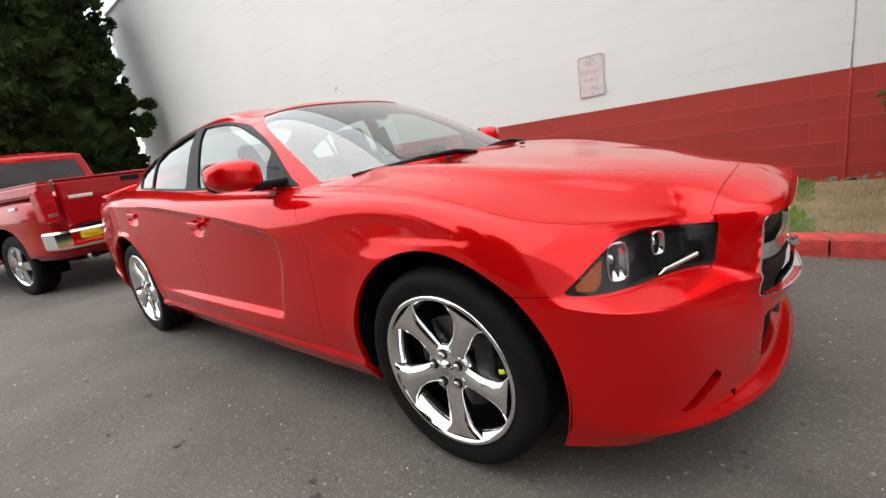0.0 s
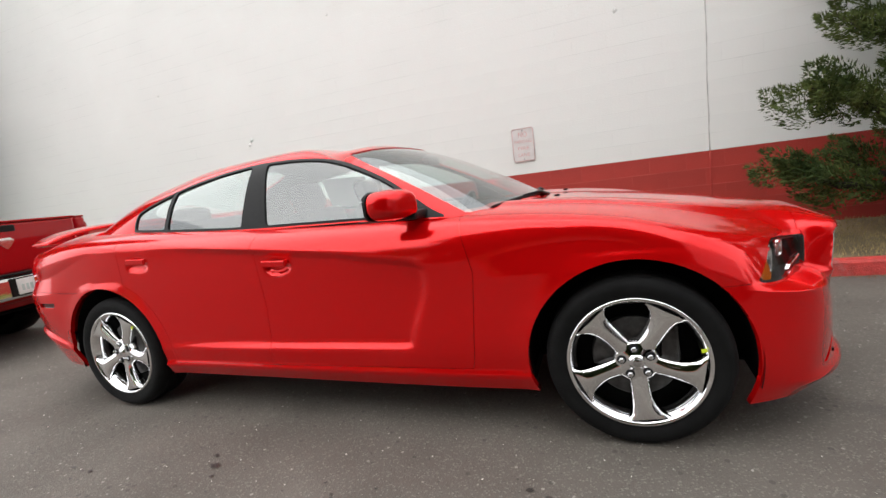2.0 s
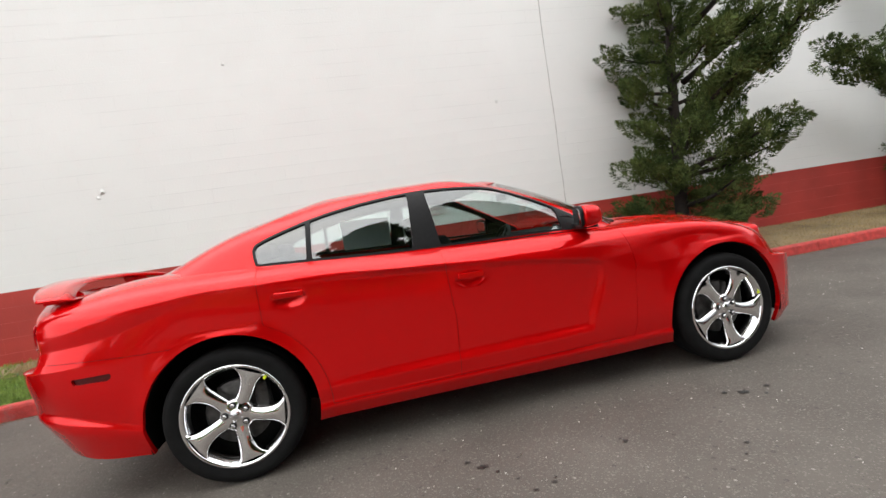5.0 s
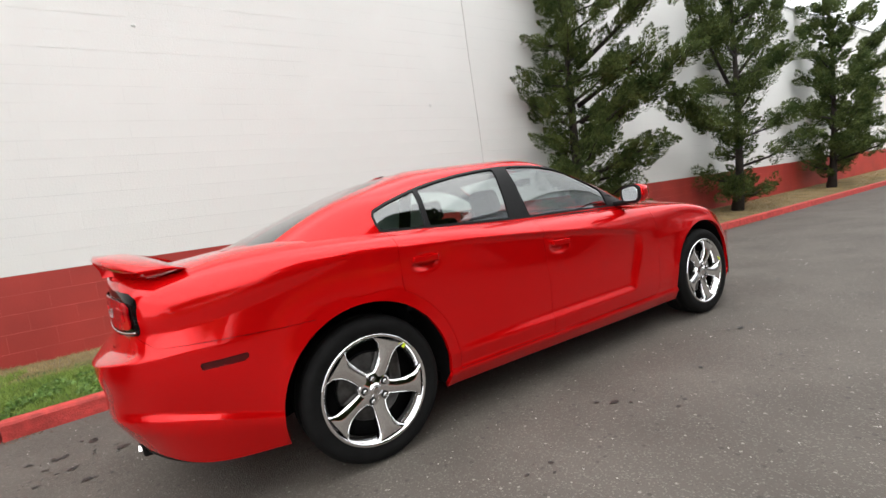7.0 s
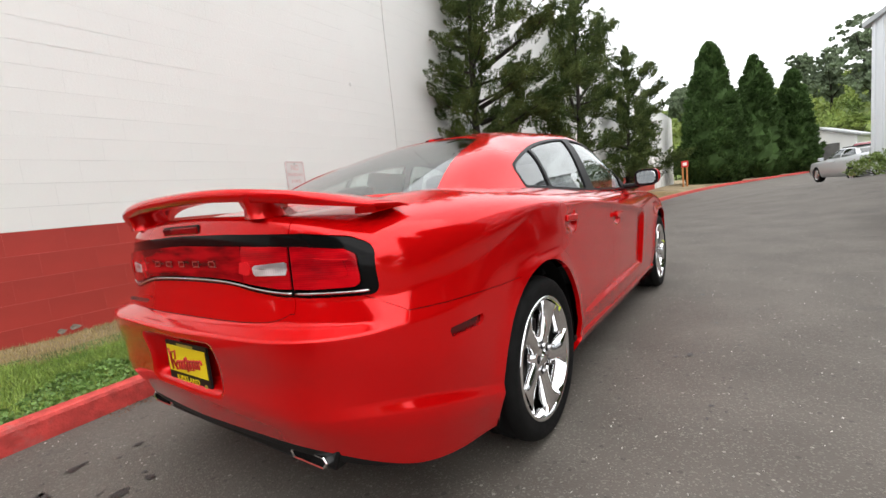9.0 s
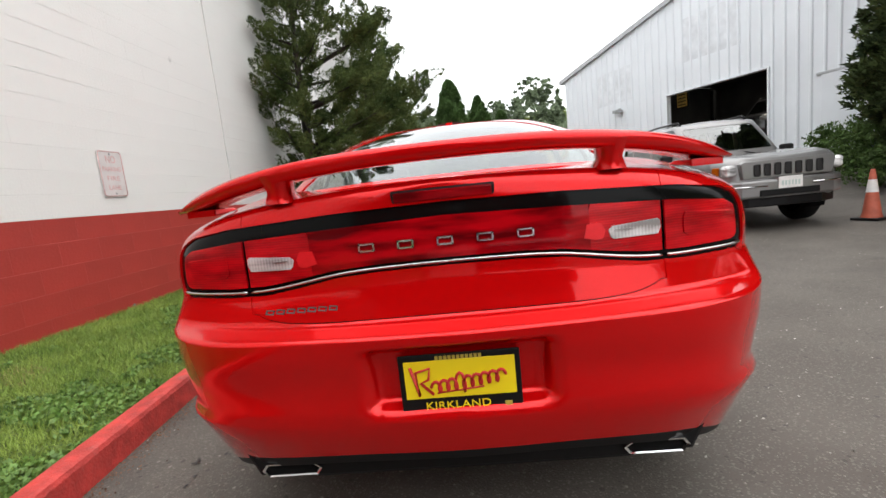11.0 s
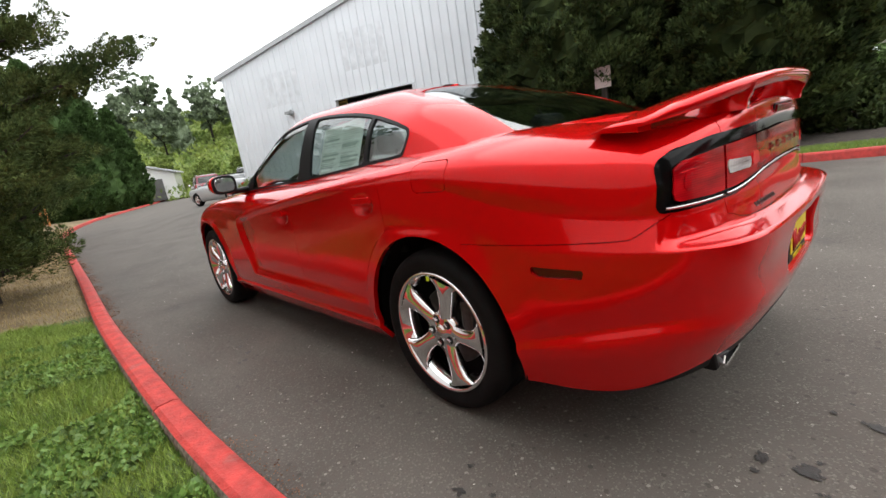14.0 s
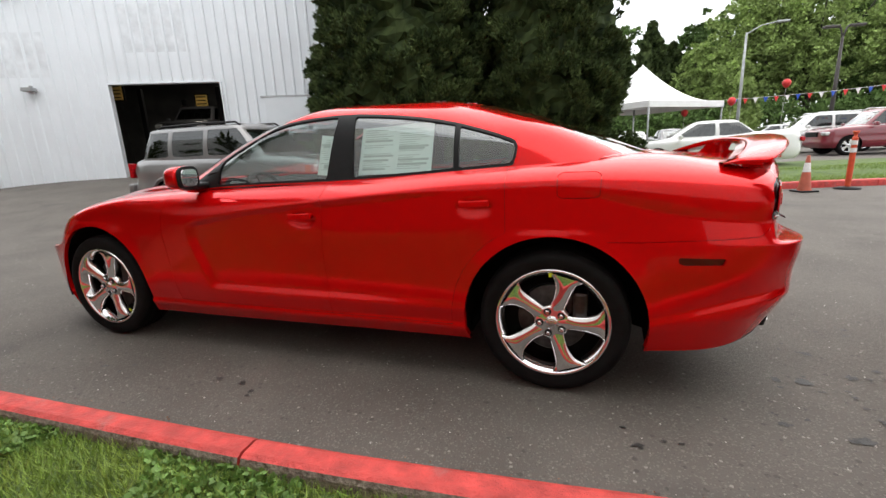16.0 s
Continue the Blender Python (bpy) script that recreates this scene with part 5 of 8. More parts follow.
    # ---- mirrors, handles, fin, wipers ----
    for s, sg in (("L", 1), ("R", -1)):
        bm = bmesh.new()
        rows = []
        for t in .5 - .5 * np.cos(np.linspace(.10, math.pi - .10, 19)):
            w = (1 - abs(2 * t - 1) ** 3.4) ** .42
            ring = []
            for a in np.linspace(0, 2 * math.pi, 40, endpoint=False):
                ca, sa = math.cos(a), math.sin(a)
                rx = (abs(ca) ** .72) * math.copysign(1, ca) * (.132 if ca > 0 else .044)
                rz = .073 * (abs(sa) ** .66) * math.copysign(1, sa)
                lip = 1.0 if -.62 < sa < -.30 else .955
                ring.append(bm.verts.new((.572 - .050 * t + rx * lip * w * (1 - .22 * t), sg * (.898 + .200 * t), 1.104 + .008 * t + rz * w * (1 - .16 * t))))
            rows.append(ring)
        for a, b in zip(rows, rows[1:]):
            for k in range(40):
                f = bm.faces.new((a[k], a[(k + 1) % 40], b[(k + 1) % 40], b[k]))
                f.smooth = True
        bm.faces.new(rows[0]), bm.faces.new(rows[-1])
        bmesh.ops.recalc_face_normals(bm, faces=bm.faces)
        part("door_mirror", bm, M["paint"], made["F" + s], "red door mirror on a black foot")
        o = part("mirror_bezel", lathe_oval(.093, .066, .012), M["trim"], car)
        o.matrix_local = pose(.508, sg * .998, 1.108, 0, 0, sg * 14)
        o = part("mirror_glass", lathe_oval(.074, .049, .004), M["mirror"], car, "mirror glass")
        o.matrix_local = pose(.5015, sg * .9975, 1.108, 0, 0, sg * 14)
        bm = bmesh.new()
        add_prism(bm, [(.72, 1.024), (.50, 1.032), (.50, 1.13), (.56, 1.125)], .765, .79, "y", .006)
        add_box(bm, .610, .865, 1.050, .11, .17, .040, .014)
        if sg < 0:
            bmesh.ops.scale(bm, vec=(1, -1, 1), verts=bm.verts)
            bmesh.ops.reverse_faces(bm, faces=bm.faces)
        part("mirror_foot", bm, M["trim"], car, "black mirror foot")
        for dr, hx, hz in ((made["F" + s], -.165, .875), (made["R" + s], -1.16, .945)):
            hy = .930 if hx > -1 else .938
            rot = Matrix.Rotation(radians(2.5), 4, "Y")
            part("door_handle", box(hx, sg * (hy + .012), hz + .002, .150, .014, .034, .006, rot), M["paint"], dr)
            for dx in (.064, -.064):
                part("handle_foot", box(hx + dx, sg * (hy - .002), hz + .006, .022, .026, .024, .005), M["paint"], dr)
    bm = bmesh.new()
    fin = [(-.84, 1.474), (-.87, 1.484), (-.93, 1.489), (-.955, 1.486), (-.96, 1.466)]
    add_prism(bm, fin, -.022, .022, "y", .010)
    part("roof_antenna", bm, M["paint"], car, "red roof antenna housing")
    for sg, x0 in ((1, 1.0), (-1, 1.02)):
        tip = -.665 if sg < 0 else .02
        bow = [(tip + .58 * k / 12) for k in range(13)]
        pts = [(1.105 - .29 * yy * yy - .035 * (1 - k / 12), yy, 1.030 + .022 * math.sin(math.pi * (.05 + .60 * k / 12))) for k, yy in enumerate(bow)]
        bm = tube(pts, [.006 + .006 * math.sin(math.pi * min(.5, k / 14)) for k in range(13)], 8)
        add_tube(bm, [(pts[12][0] + .035, tip + .66, 1.036), (pts[11][0] + .012, pts[11][1], 1.062), (pts[6][0] + .004, pts[6][1], pts[6][2] + .010)], [.015, .010, .006], 8)
        part("wiper", bm, M["trim"], car, "black wiper arm")
        part("washer_nozzle", box(1.22, sg * .33, 1.04, .03, .018, .012, .004), M["trim"], car)
    bm = bmesh.new()
    add_box(bm, 1.06, 0, 1.025, .12, 1.20, .02, .005)
    part("cowl", bm, M["trim"], car, "black cowl panel")
    interior(car)
    return car


def lamp_dish(w, h, profile, n=36):
    """Upright rounded-square bowl that opens towards +x."""
    bm = bmesh.new()
    rings = []
    for r, dx in profile:
        ring = []
        for k in range(n):
            a = 2 * math.pi * k / n
            ca, sa = math.cos(a), math.sin(a)
            ring.append(bm.verts.new((dx, r * w * math.copysign(abs(ca) ** .55, ca), r * h * math.copysign(abs(sa) ** .55, sa))))
        rings.append(ring)
    for a, b in zip(rings, rings[1:]):
        for k in range(n):
            bm.faces.new((a[k], a[(k + 1) % n], b[(k + 1) % n], b[k])).smooth = True
    bm.faces.new(rings[-1])
    bmesh.ops.recalc_face_normals(bm, faces=bm.faces)
    return bm


def lathe_oval(ry, rz, d):
    bm = bmesh.new()
    rows = []
    for xx, k in ((d, .97), (0, 1.0), (-d * .3, .98), (-d * .3, 0.0)):
        rows.append([bm.verts.new((xx, ry * k * math.copysign(abs(math.cos(a))**.6, math.cos(a)), rz * k * math.copysign(abs(math.sin(a))**.6, math.sin(a)))) for a in np.linspace(0, 2 * math.pi, 28, endpoint=False)])
    for a, b in zip(rows, rows[1:]):
        for k in range(28):
            bm.faces.new((a[k], a[(k + 1) % 28], b[(k + 1) % 28], b[k]))
    bmesh.ops.recalc_face_normals(bm, faces=bm.faces)
    return bm


M["brass"] = mat("faded_gold_print", (0.45, 0.36, 0.06), 0.5, var=0.1)


def bars(bm, w=.042, h=.022, t=.0045, d=.004):
    """A small open block of a letter's size."""
    for bx, by, sx, sy in ((0, h / 2 - t / 2, w, t), (0, -h / 2 + t / 2, w, t), (-w / 2 + t / 2, 0, t, h), (w / 2 - t / 2, 0, t, h)):
        add_box(bm, bx, by, 0, sx, sy, d)


def script_marks(plate):
    """Red handwriting strokes across the plate, and a tail under it."""
    bm = bmesh.new()
    add_tube(bm, [(-2.600, .125, .655), (-2.600, .105, .578), (-2.600, .112, .64), (-2.600, .075, .650), (-2.600, .080, .62), (-2.600, .100, .612), (-2.600, .070, .580)], .0042, 6)
    stroke = []
    for k in range(90):
        u = k / 89
        a = u * 2 * math.pi * 8.5
        stroke.append((-2.600, .068 - .178 * u + .007 * math.cos(a), .598 + .022 * u + (.015 + (.012 if .34 < u < .44 else 0)) * math.sin(a)))
    add_tube(bm, stroke, .0042, 5)
    add_tube(bm, [(-2.600, .06, .583), (-2.600, .0, .588), (-2.600, -.06, .593)], .002, 5)
    part("plate_script", bm, M["signred"], plate, "red handwritten dealer lettering")


def interior(car):
    """Seats, dash and wheel that show through the glass."""
    def seat(x, y):
        s = part("seat", box(x, y, .52, .50, .50, .16, .05), M["interior"], car, "charcoal cloth seat")
        rot = Matrix.Rotation(radians(-16), 4, "Y")
        part("seat_back", box(x - .30, y, .84, .14, .48, .58, .05, rot), M["interior"], s)
        part("head_rest", box(x - .42, y, 1.20, .10, .26, .17, .04, rot), M["interior"], s)
    seat(.12, .38), seat(.12, -.38)
    bm = bmesh.new()
    add_box(bm, -.85, 0, .52, .5, 1.3, .16, .05)
    add_box(bm, -1.20, 0, .85, .16, 1.3, .6, .05, Matrix.Rotation(radians(-22), 4, "Y"))
    r = part("rear_bench", bm, M["interior"], car, "charcoal rear bench")
    for yy in (.36, -.36):
        part("head_rest", box(-1.33, yy, 1.16, .10, .28, .14, .04), M["interior"], r)
    part("dashboard", box(.80, 0, .92, .50, 1.42, .20, .07), M["interior"], car, "dark dashboard")
    bm = bmesh.new()
    ring = [(0 + .185 * math.cos(a), .185 * math.sin(a), 0) for a in np.linspace(0, 2 * math.pi, 29)]
    add_tube(bm, ring, .015, 8, cap=False)
    add_box(bm, 0, 0, -.01, .34, .04, .02, .006)
    add_box(bm, 0, -.08, -.01, .04, .16, .02, .006)
    w = part("steering_wheel", bm, M["trim"], car)
    w.matrix_local = pose(.47, .38, .93, 0, -62, 0)
    part("parcel_shelf", box(-1.62, 0, 1.07, .55, 1.2, .03, .01), M["interior"], car)
    part("console", box(.25, 0, .55, .9, .22, .26, .04), M["interior"], car)
    part("door_card", box(-.25, .80, .85, 2.0, .03, .36, .01), M["interior"], car)
    part("door_card", box(-.25, -.80, .85, 2.0, .03, .36, .01), M["interior"], car)
    part("inner_mirror", box(.42, 0, 1.335, .03, .22, .06, .01), M["trim"], car)
    # price stickers inside the left windows
    def sticker(name, x0, x1, z0, z1, y0, y1, seed, parent, label):
        rng = random.Random(seed)
        base = part(name, prism([(x0, z0), (x1, z0 + .01), (x1, z1), (x0, z1 - .02)], 0, .0015, "y"), M["paper"], parent, label)
        lean = math.atan2(y0 - y1, z1 - z0)
        base.matrix_local = Matrix.Translation((0, y0, z0)) @ Matrix.Rotation(lean, 4, "X") @ Matrix.Translation((0, 0, -z0))
        bm = bmesh.new()
        z = z1 - .035
        while z > z0 + .03:
            for col in range(2):
                a = x0 + (x1 - x0) * (.05 + .49 * col)
                b = a + (x1 - x0) * (.20 + .22 * rng.random())
                if rng.random() < .85:
                    add_box(bm, (a + b) / 2, .0022, z, abs(b - a), .0008, .0035 if rng.random() < .8 else .012)
            z -= .0125
        part("print", bm, M["ink"], base)
    sticker("price_sticker", -.455, -.885, 1.082, 1.375, .757, .633, 3, car, "pale price sticker with rows of grey print inside the glass")
    sticker("window_sheet", -.33, -.19, 1.08, 1.33, .757, .655, 4, car, "tilted white sheet inside the glass")

red_sedan()

# ---- parked vehicles ----


def plain_wheel(parent, x, y, r, w, out, face="silver", rim=.66):
    hub = new("wheel")
    hub.parent = parent
    hub.matrix_local = pose(x, y, r) @ (pose(0, 0, 0, 0, 0, 180) if out > 0 else Matrix())
    h = w / 2
    part("tyre", lathe([(r * rim, -h * .9), (r * .8, -h), (r * .93, -h * .95), (r, -h * .7), (r, h * .7), (r * .93, h * .95), (r * rim, h * .9)], 36, "y"), M["tyre"], hub)
    part("rim", lathe([(r * rim, -h * .92), (r * rim * .95, -h * .9), (r * rim * .88, -h * .4), (r * rim * .86, h)], 36, "y"), M[face], hub)
    part("wheel_back", lathe([(0, -h * .25), (r * rim * .88, -h * .25)], 30, "y"), M["dark"], hub)
    bm = bmesh.new()
    for k in range(5):
        rot = Matrix.Rotation(radians(72 * k + 18), 4, "Y")
        add_prism(bm, [(-.030, .02), (.030, .02), (.062, r * rim * .93), (-.062, r * rim * .93)], -h * .86, -h * .55, "y")
        vs = bm.verts[:] if k == 0 else list(bm.verts)[-8:]
        bmesh.ops.transform(bm, matrix=rot, verts=vs)
    part("spokes", bm, M[face], hub)
    part("hub_cap", lathe([(0, -h * .93), (.05, -h * .92), (.06, -h * .8), (.07, -h * .5)], 20, "y"), M[face], hub)
    return hub


def car_shell(car, paint, L, W, wb, axle_f, r, z0, zb_f, zb_m, zb_r, nose=.80, tail=.92, gl="glass_dark", roof_z=1.45, ws=(.9, .3), bl=(-1.2, -1.75), top_w=.60, belt_w=.80, pillars=(), arch=1.13, low=None, edge_f=.10, edge_r=.06):
    """Body and cabin of an everyday car. x forward, origin mid-wheelbase on the ground; lines wrap from nose to tail."""
    xf = wb / 2 + axle_f
    xr = xf - L
    hw = W / 2
    ts = [0, .45, .8, 1.05, 1.5, 1.9, 2.6, 3.3, 4.0, 4.4, 4.8, 5.05, 5.4, 5.85]
    mid = [xf - .42, wb / 2, wb * .22, -wb * .08, -wb * .30, -wb / 2, xr + .42]

    def ring(df, dr, dy, zs):
        x = [xf - df, xf - df - .02, xf - df - .10, xf - df - .24] + mid + [xr + dr + .10, xr + dr + .02, xr + dr]
        y = [0, hw * .52, hw * .82, hw * .93, hw * .99, hw, hw, hw, hw, hw, hw * .99, hw * .88, hw * .55, 0]
        y = [v - dy * min(1, v / hw * 1.2) for v in y]
        z = np.interp(np.linspace(0, 1, 14), np.linspace(0, 1, len(zs)), zs)
        return line3(x, y, z)
    lines = [ring(.10, .10, .08, [z0] * 3), ring(.02, .02, .02, [z0 + .10] * 3), ring(.0, .0, .0, [.48, .5, .52]), ring(.015, .02, .005, [.62, .68, .70]),
             ring(edge_f * .6, edge_r * .5, .03, [zb_f * .95, zb_m * .93, zb_r * .93]), ring(edge_f, edge_r, .075, [zb_f, zb_f + .04, zb_m, zb_r + .01, zb_r]),
             line3(np.array(ring(edge_f, edge_r, .0, [0] * 2)[:, 0]) * .93, ring(edge_f, edge_r, .0, [0] * 2)[:, 1] * .45, np.interp(np.linspace(0, 1, 14), [0, .25, .5, .8, 1], [zb_f + .015, zb_f + .075, zb_m + .02, zb_r + .03, zb_r + .01])),
             line3(np.array(ring(edge_f, edge_r, .0, [0] * 2)[:, 0]) * .90, [0] * 14, np.interp(np.linspace(0, 1, 14), [0, .25, .5, .8, 1], [zb_f + .02, zb_f + .09, zb_m + .02, zb_r + .04, zb_r + .015]))]
    body = loft(lines, ts, [1], 120, [2, 3, 3, 4, 3, 3, 3])
    for cx in (wb / 2, -wb / 2):
        f = np.hypot(body.P[:, 0] - cx, body.P[:, 2] - r) - r * arch
        _, body = body.split(np.where(body.P[:, 1] > hw * .55, f, 1.0))
    part("body", body.thick(.03).mesh("body", M[paint], "B"), None, car)
    # cabin
    bw, tw = hw * belt_w / .95 * 1.02, hw * top_w / .95 * 1.05
    ct = [0, .4, .7, .95, 1.6, 2.4, 3.1, 3.4, 3.7, 4.1]
    xm = np.linspace(ws[0] - .25, bl[1] + .2, 4)
    xt = np.linspace(ws[1] - .12, bl[0] + .10, 4)
    cab = loft([line3([ws[0] + .12, ws[0] + .08, ws[0], *xm, bl[1] + .03, bl[1] - .03, bl[1] - .08], [0, bw * .5, bw * .88, bw, bw, bw, bw * .98, bw * .88, bw * .5, 0], [zb_m] * 10),
                line3([(ws[0] + ws[1]) / 2 + .10, (ws[0] + ws[1]) / 2 + .06, (ws[0] + ws[1]) / 2, *((xm + xt) / 2), (bl[0] + bl[1]) / 2 + .02, (bl[0] + bl[1]) / 2 - .03, (bl[0] + bl[1]) / 2 - .07],
                      [0, (bw + tw) * .26, (bw + tw) * .445, (bw + tw) * .51, (bw + tw) * .52, (bw + tw) * .52, (bw + tw) * .505, (bw + tw) * .445, (bw + tw) * .26, 0], [(zb_m + roof_z - .04) / 2] * 10),
                line3([ws[1] + .05, ws[1] + .03, ws[1], *xt, bl[0] + .02, bl[0] - .02, bl[0] - .05], [0, tw * .5, tw * .88, tw, tw, tw, tw * .98, tw * .88, tw * .5, 0], [roof_z - .05] * 10),
                line3([ws[1] - .06, ws[1] - .08, ws[1] - .12, *(xt * .9), bl[0] + .12, bl[0] + .08, bl[0] + .05], [0, tw * .42, tw * .75, tw * .84, tw * .85, tw * .85, tw * .83, tw * .75, tw * .42, 0], [roof_z - .01] * 10),
                line3([ws[1] - .2, ws[1] - .22, ws[1] - .25, *(xt * .7), bl[0] + .3, bl[0] + .25, bl[0] + .2], [0] * 10, [roof_z] * 10)], ct, [2], 90, [6, 6, 3, 3])
    U, P = cab.U, cab.P
    v = np.maximum(.25 - U[:, 1], U[:, 1] - 1.78)
    f = np.maximum(U[:, 0] - 1.75, v)
    scr, rest = cab.split(f)
    U = rest.U
    bk, rest = rest.split(np.maximum(7.35 - U[:, 0], np.maximum(.3 - U[:, 1], U[:, 1] - 1.75)))
    U, P = rest.U, rest.P
    side = np.maximum(np.maximum(2.45 - U[:, 0] + .25 * (1 - U[:, 1]) * 0, U[:, 0] - 6.6), np.maximum(.22 - U[:, 1], U[:, 1] - 1.85))
    for px in pillars:
        side = np.maximum(side, .055 - np.abs(P[:, 0] - px))
    gs, rest = rest.split(side)
    part("roof", rest.thick(.01).mesh("roof", M[paint], "B"), None, car)
    part("windscreen", scr.offset(-.004).mesh("windscreen", M["glass_clear"], "B"), None, car)
    part("rear_window", bk.offset(-.004).mesh("rear_window", M[gl], "B"), None, car)
    for s in "LR":
        part("side_glass", gs.offset(-.004).mesh("side_glass", M[gl], s), None, car)
    bm = bmesh.new()
    add_box(bm, (xf + xr) / 2, 0, z0 + .12, L * .86, W * .60, .26)
    add_box(bm, (ws[0] + bl[1]) / 2, 0, (z0 + zb_m) / 2, (ws[0] - bl[1]) * .9, W * .8, (zb_m - z0) * .75)
    part("underbody", bm, M["dark"], car)
    for px in ((ws[1] + bl[0]) / 2 + .35, (ws[1] + bl[0]) / 2 - .5):
        for sg in (1, -1):
            part("seat_back", box(px, sg * hw * .42, zb_m + .02, .12, .45, .55, .04, Matrix.Rotation(radians(-14), 4, "Y")), M["interior"], car)
    return xf, xr, hw


def four_wheels(car, wb, y, r, w, face="silver"):
    for sx in (wb / 2, -wb / 2):
        for sg in (1, -1):
            plain_wheel(car, sx, sg * y, r, w, sg, face)
            bm = bmesh.new()
            add_lathe(bm, [(r * 1.15, 0), (r * 1.15, -.30), (.05, -.30)], 24, "y", radians(-20), radians(200))
            o = part("wheel_well", bm, M["dark"], car)
            o.matrix_local = pose(sx, sg * (y + w * .4), r) @ (Matrix() if sg > 0 else Matrix.Diagonal((1, -1, 1, 1)))


def mirrors(car, x, y, z, paint):
    for sg in (1, -1):
        m = part("door_mirror", box(x, sg * (y + .10), z, .11, .20, .14, .035), M[paint], car)
        part("mirror_glass", box(x - .057, sg * (y + .10), z, .004, .16, .10, .002), M["mirror"], m)


def number_bars(parent, x, y0, z, sg):
    """A plate with plain bars for its characters."""
    p = part("number_plate", box(x, y0, z, .012, .32, .16, .004), M["reflect"], parent, "white number plate")
    for k in range(6):
        part("plate_mark", box(x + sg * .008, y0 - .11 + .044 * k, z - .01, .003, .026, .065, .001), M["ink"], p)


def off_roader():
    car = thing("off_road_wagon", "pewter grey boxy off-road wagon with a slotted grille", "car")
    xf, xr, hw = car_shell(car, "pewter", 4.60, 1.84, 2.69, .85, .36, .38, 1.0, 1.12, 1.12, roof_z=1.76, ws=(.95, .40), bl=(-1.85, -2.10), top_w=.70, belt_w=.84, pillars=(-.33, -1.22), edge_f=.06, gl="glass_dark")
    four_wheels(car, 2.69, .76, .365, .24)
    mirrors(car, .74, .90, 1.15, "trim")
    # slotted upright grille
    g = part("grille", prism([(-.60, .74), (.60, .74), (.64, .96), (.58, .99), (-.58, .99), (-.64, .96)], xf - .10, xf + .012, "x", .01), M["pewter"], car, "body-coloured grille with seven black slots")
    for k in range(7):
        part("slot", box(xf + .014, -.42 + .14 * k, .855, .012, .085, .17, .02), M["gap"], g)
    for sg in (1, -1):
        hl = part("head_lamp", box(xf - .150, sg * .665, .875, .15, .31, .17, .045, Matrix.Rotation(radians(-sg * 17), 4, "Z")), M["clearlens"], car, "clear rectangular head lamp")
        part("indicator", box(xf - .250, sg * .838, .875, .10, .04, .13, .015, Matrix.Rotation(radians(-sg * 35), 4, "Z")), M["amber"], hl, "amber corner lamp")
        part("fog_lamp", lathe_at(xf - .03, sg * .56, .53, .055), M["clearlens"], car)
        bm = tube([(.35, sg * .56, 1.74), (.25, sg * .56, 1.795), (-.5, sg * .58, 1.81), (-1.6, sg * .56, 1.795), (-1.75, sg * .56, 1.74)], .018, 8)
        part("roof_rail", bm, M["trim"], car, "black roof rail")
        part("side_cladding", box(-.05, sg * .918, .56, 1.75, .03, .12, .012), M["pewter"], car, "ribbed lower side cladding")
        part("tail_lamp", box(xr + .06, sg * .80, .95, .10, .12, .30, .02), M["redlens"], car)
        for hx in (.05, -.9):
            part("door_handle", box(hx, sg * .915, .98, .17, .03, .04, .01), M["pewter"], car)
        part("wheel_flare", arch_band(2.69 / 2, sg * .925, .365, .415, .47), M["pewter"], car)
        part("wheel_flare", arch_band(-2.69 / 2, sg * .925, .365, .415, .47), M["pewter"], car)
    part("front_bumper", prism([(xf - .50, -.925), (xf - .28, -.92), (xf - .12, -.82), (xf + .01, -.62), (xf + .055, -.3), (xf + .06, 0), (xf + .055, .3), (xf + .01, .62), (xf - .12, .82), (xf - .28, .92), (xf - .50, .925)], .46, .72, "z", .035), M["pewter"], car, "grey front bumper")
    for sg in (1, -1):
        part("bumper_strip", tube([(xf + .058, sg * .30, .63), (xf + .016, sg * .62, .63), (xf - .112, sg * .822, .63), (xf - .26, sg * .915, .63)], .012, 8), M["chromeline"], car, "bright bumper strip")
    part("front_valance", prism([(xf - .45, -.84), (xf - .2, -.78), (xf - .04, -.5), (xf, 0), (xf - .04, .5), (xf - .2, .78), (xf - .45, .84)], .33, .47, "z", .02), M["trim"], car, "black lower valance")
    part("bumper_slot", box(xf + .05, 0, .53, .03, .8, .09, .012), M["trim"], car)
    part("rear_bumper", box(xr - .02, 0, .58, .16, 1.74, .22, .05), M["pewter"], car)
    number_bars(car, xf + .066, .0, .66, 1)
    for sg in (-1, 1):
        part("wiper", tube([(1.10, sg * .3, 1.10), (.98, sg * .25 - .2, 1.19), (.92, sg * .25 - .45, 1.25)], .008, 6), M["trim"], car)
    return car


def lathe_at(x, y, z, r):
    bm = bmesh.new()
    add_lathe(bm, [(0, .02), (r * .7, .015), (r, 0), (r, -.05)], 20, "x")
    bmesh.ops.translate(bm, vec=(x, y, z), verts=bm.verts)
    return bm


def arch_band(cx, y, cz, r0, r1):
    bm = bmesh.new()
    s = 1 if y > 0 else -1
    rows = []
    for a in np.linspace(radians(6), radians(174), 22):
        c, n = math.cos(a), math.sin(a)
        rows.append([bm.verts.new((cx + r * c, y + s * o, cz + r * n)) for r, o in ((r0, -.05), (r0, .02), (r1 - .02, .012), (r1, -.04))])
    for a, b in zip(rows, rows[1:]):
        for k in range(3):
            f = bm.faces.new((a[k], b[k], b[k + 1], a[k + 1]))
            f.smooth = True
    bmesh.ops.recalc_face_normals(bm, faces=bm.faces)
    return bm


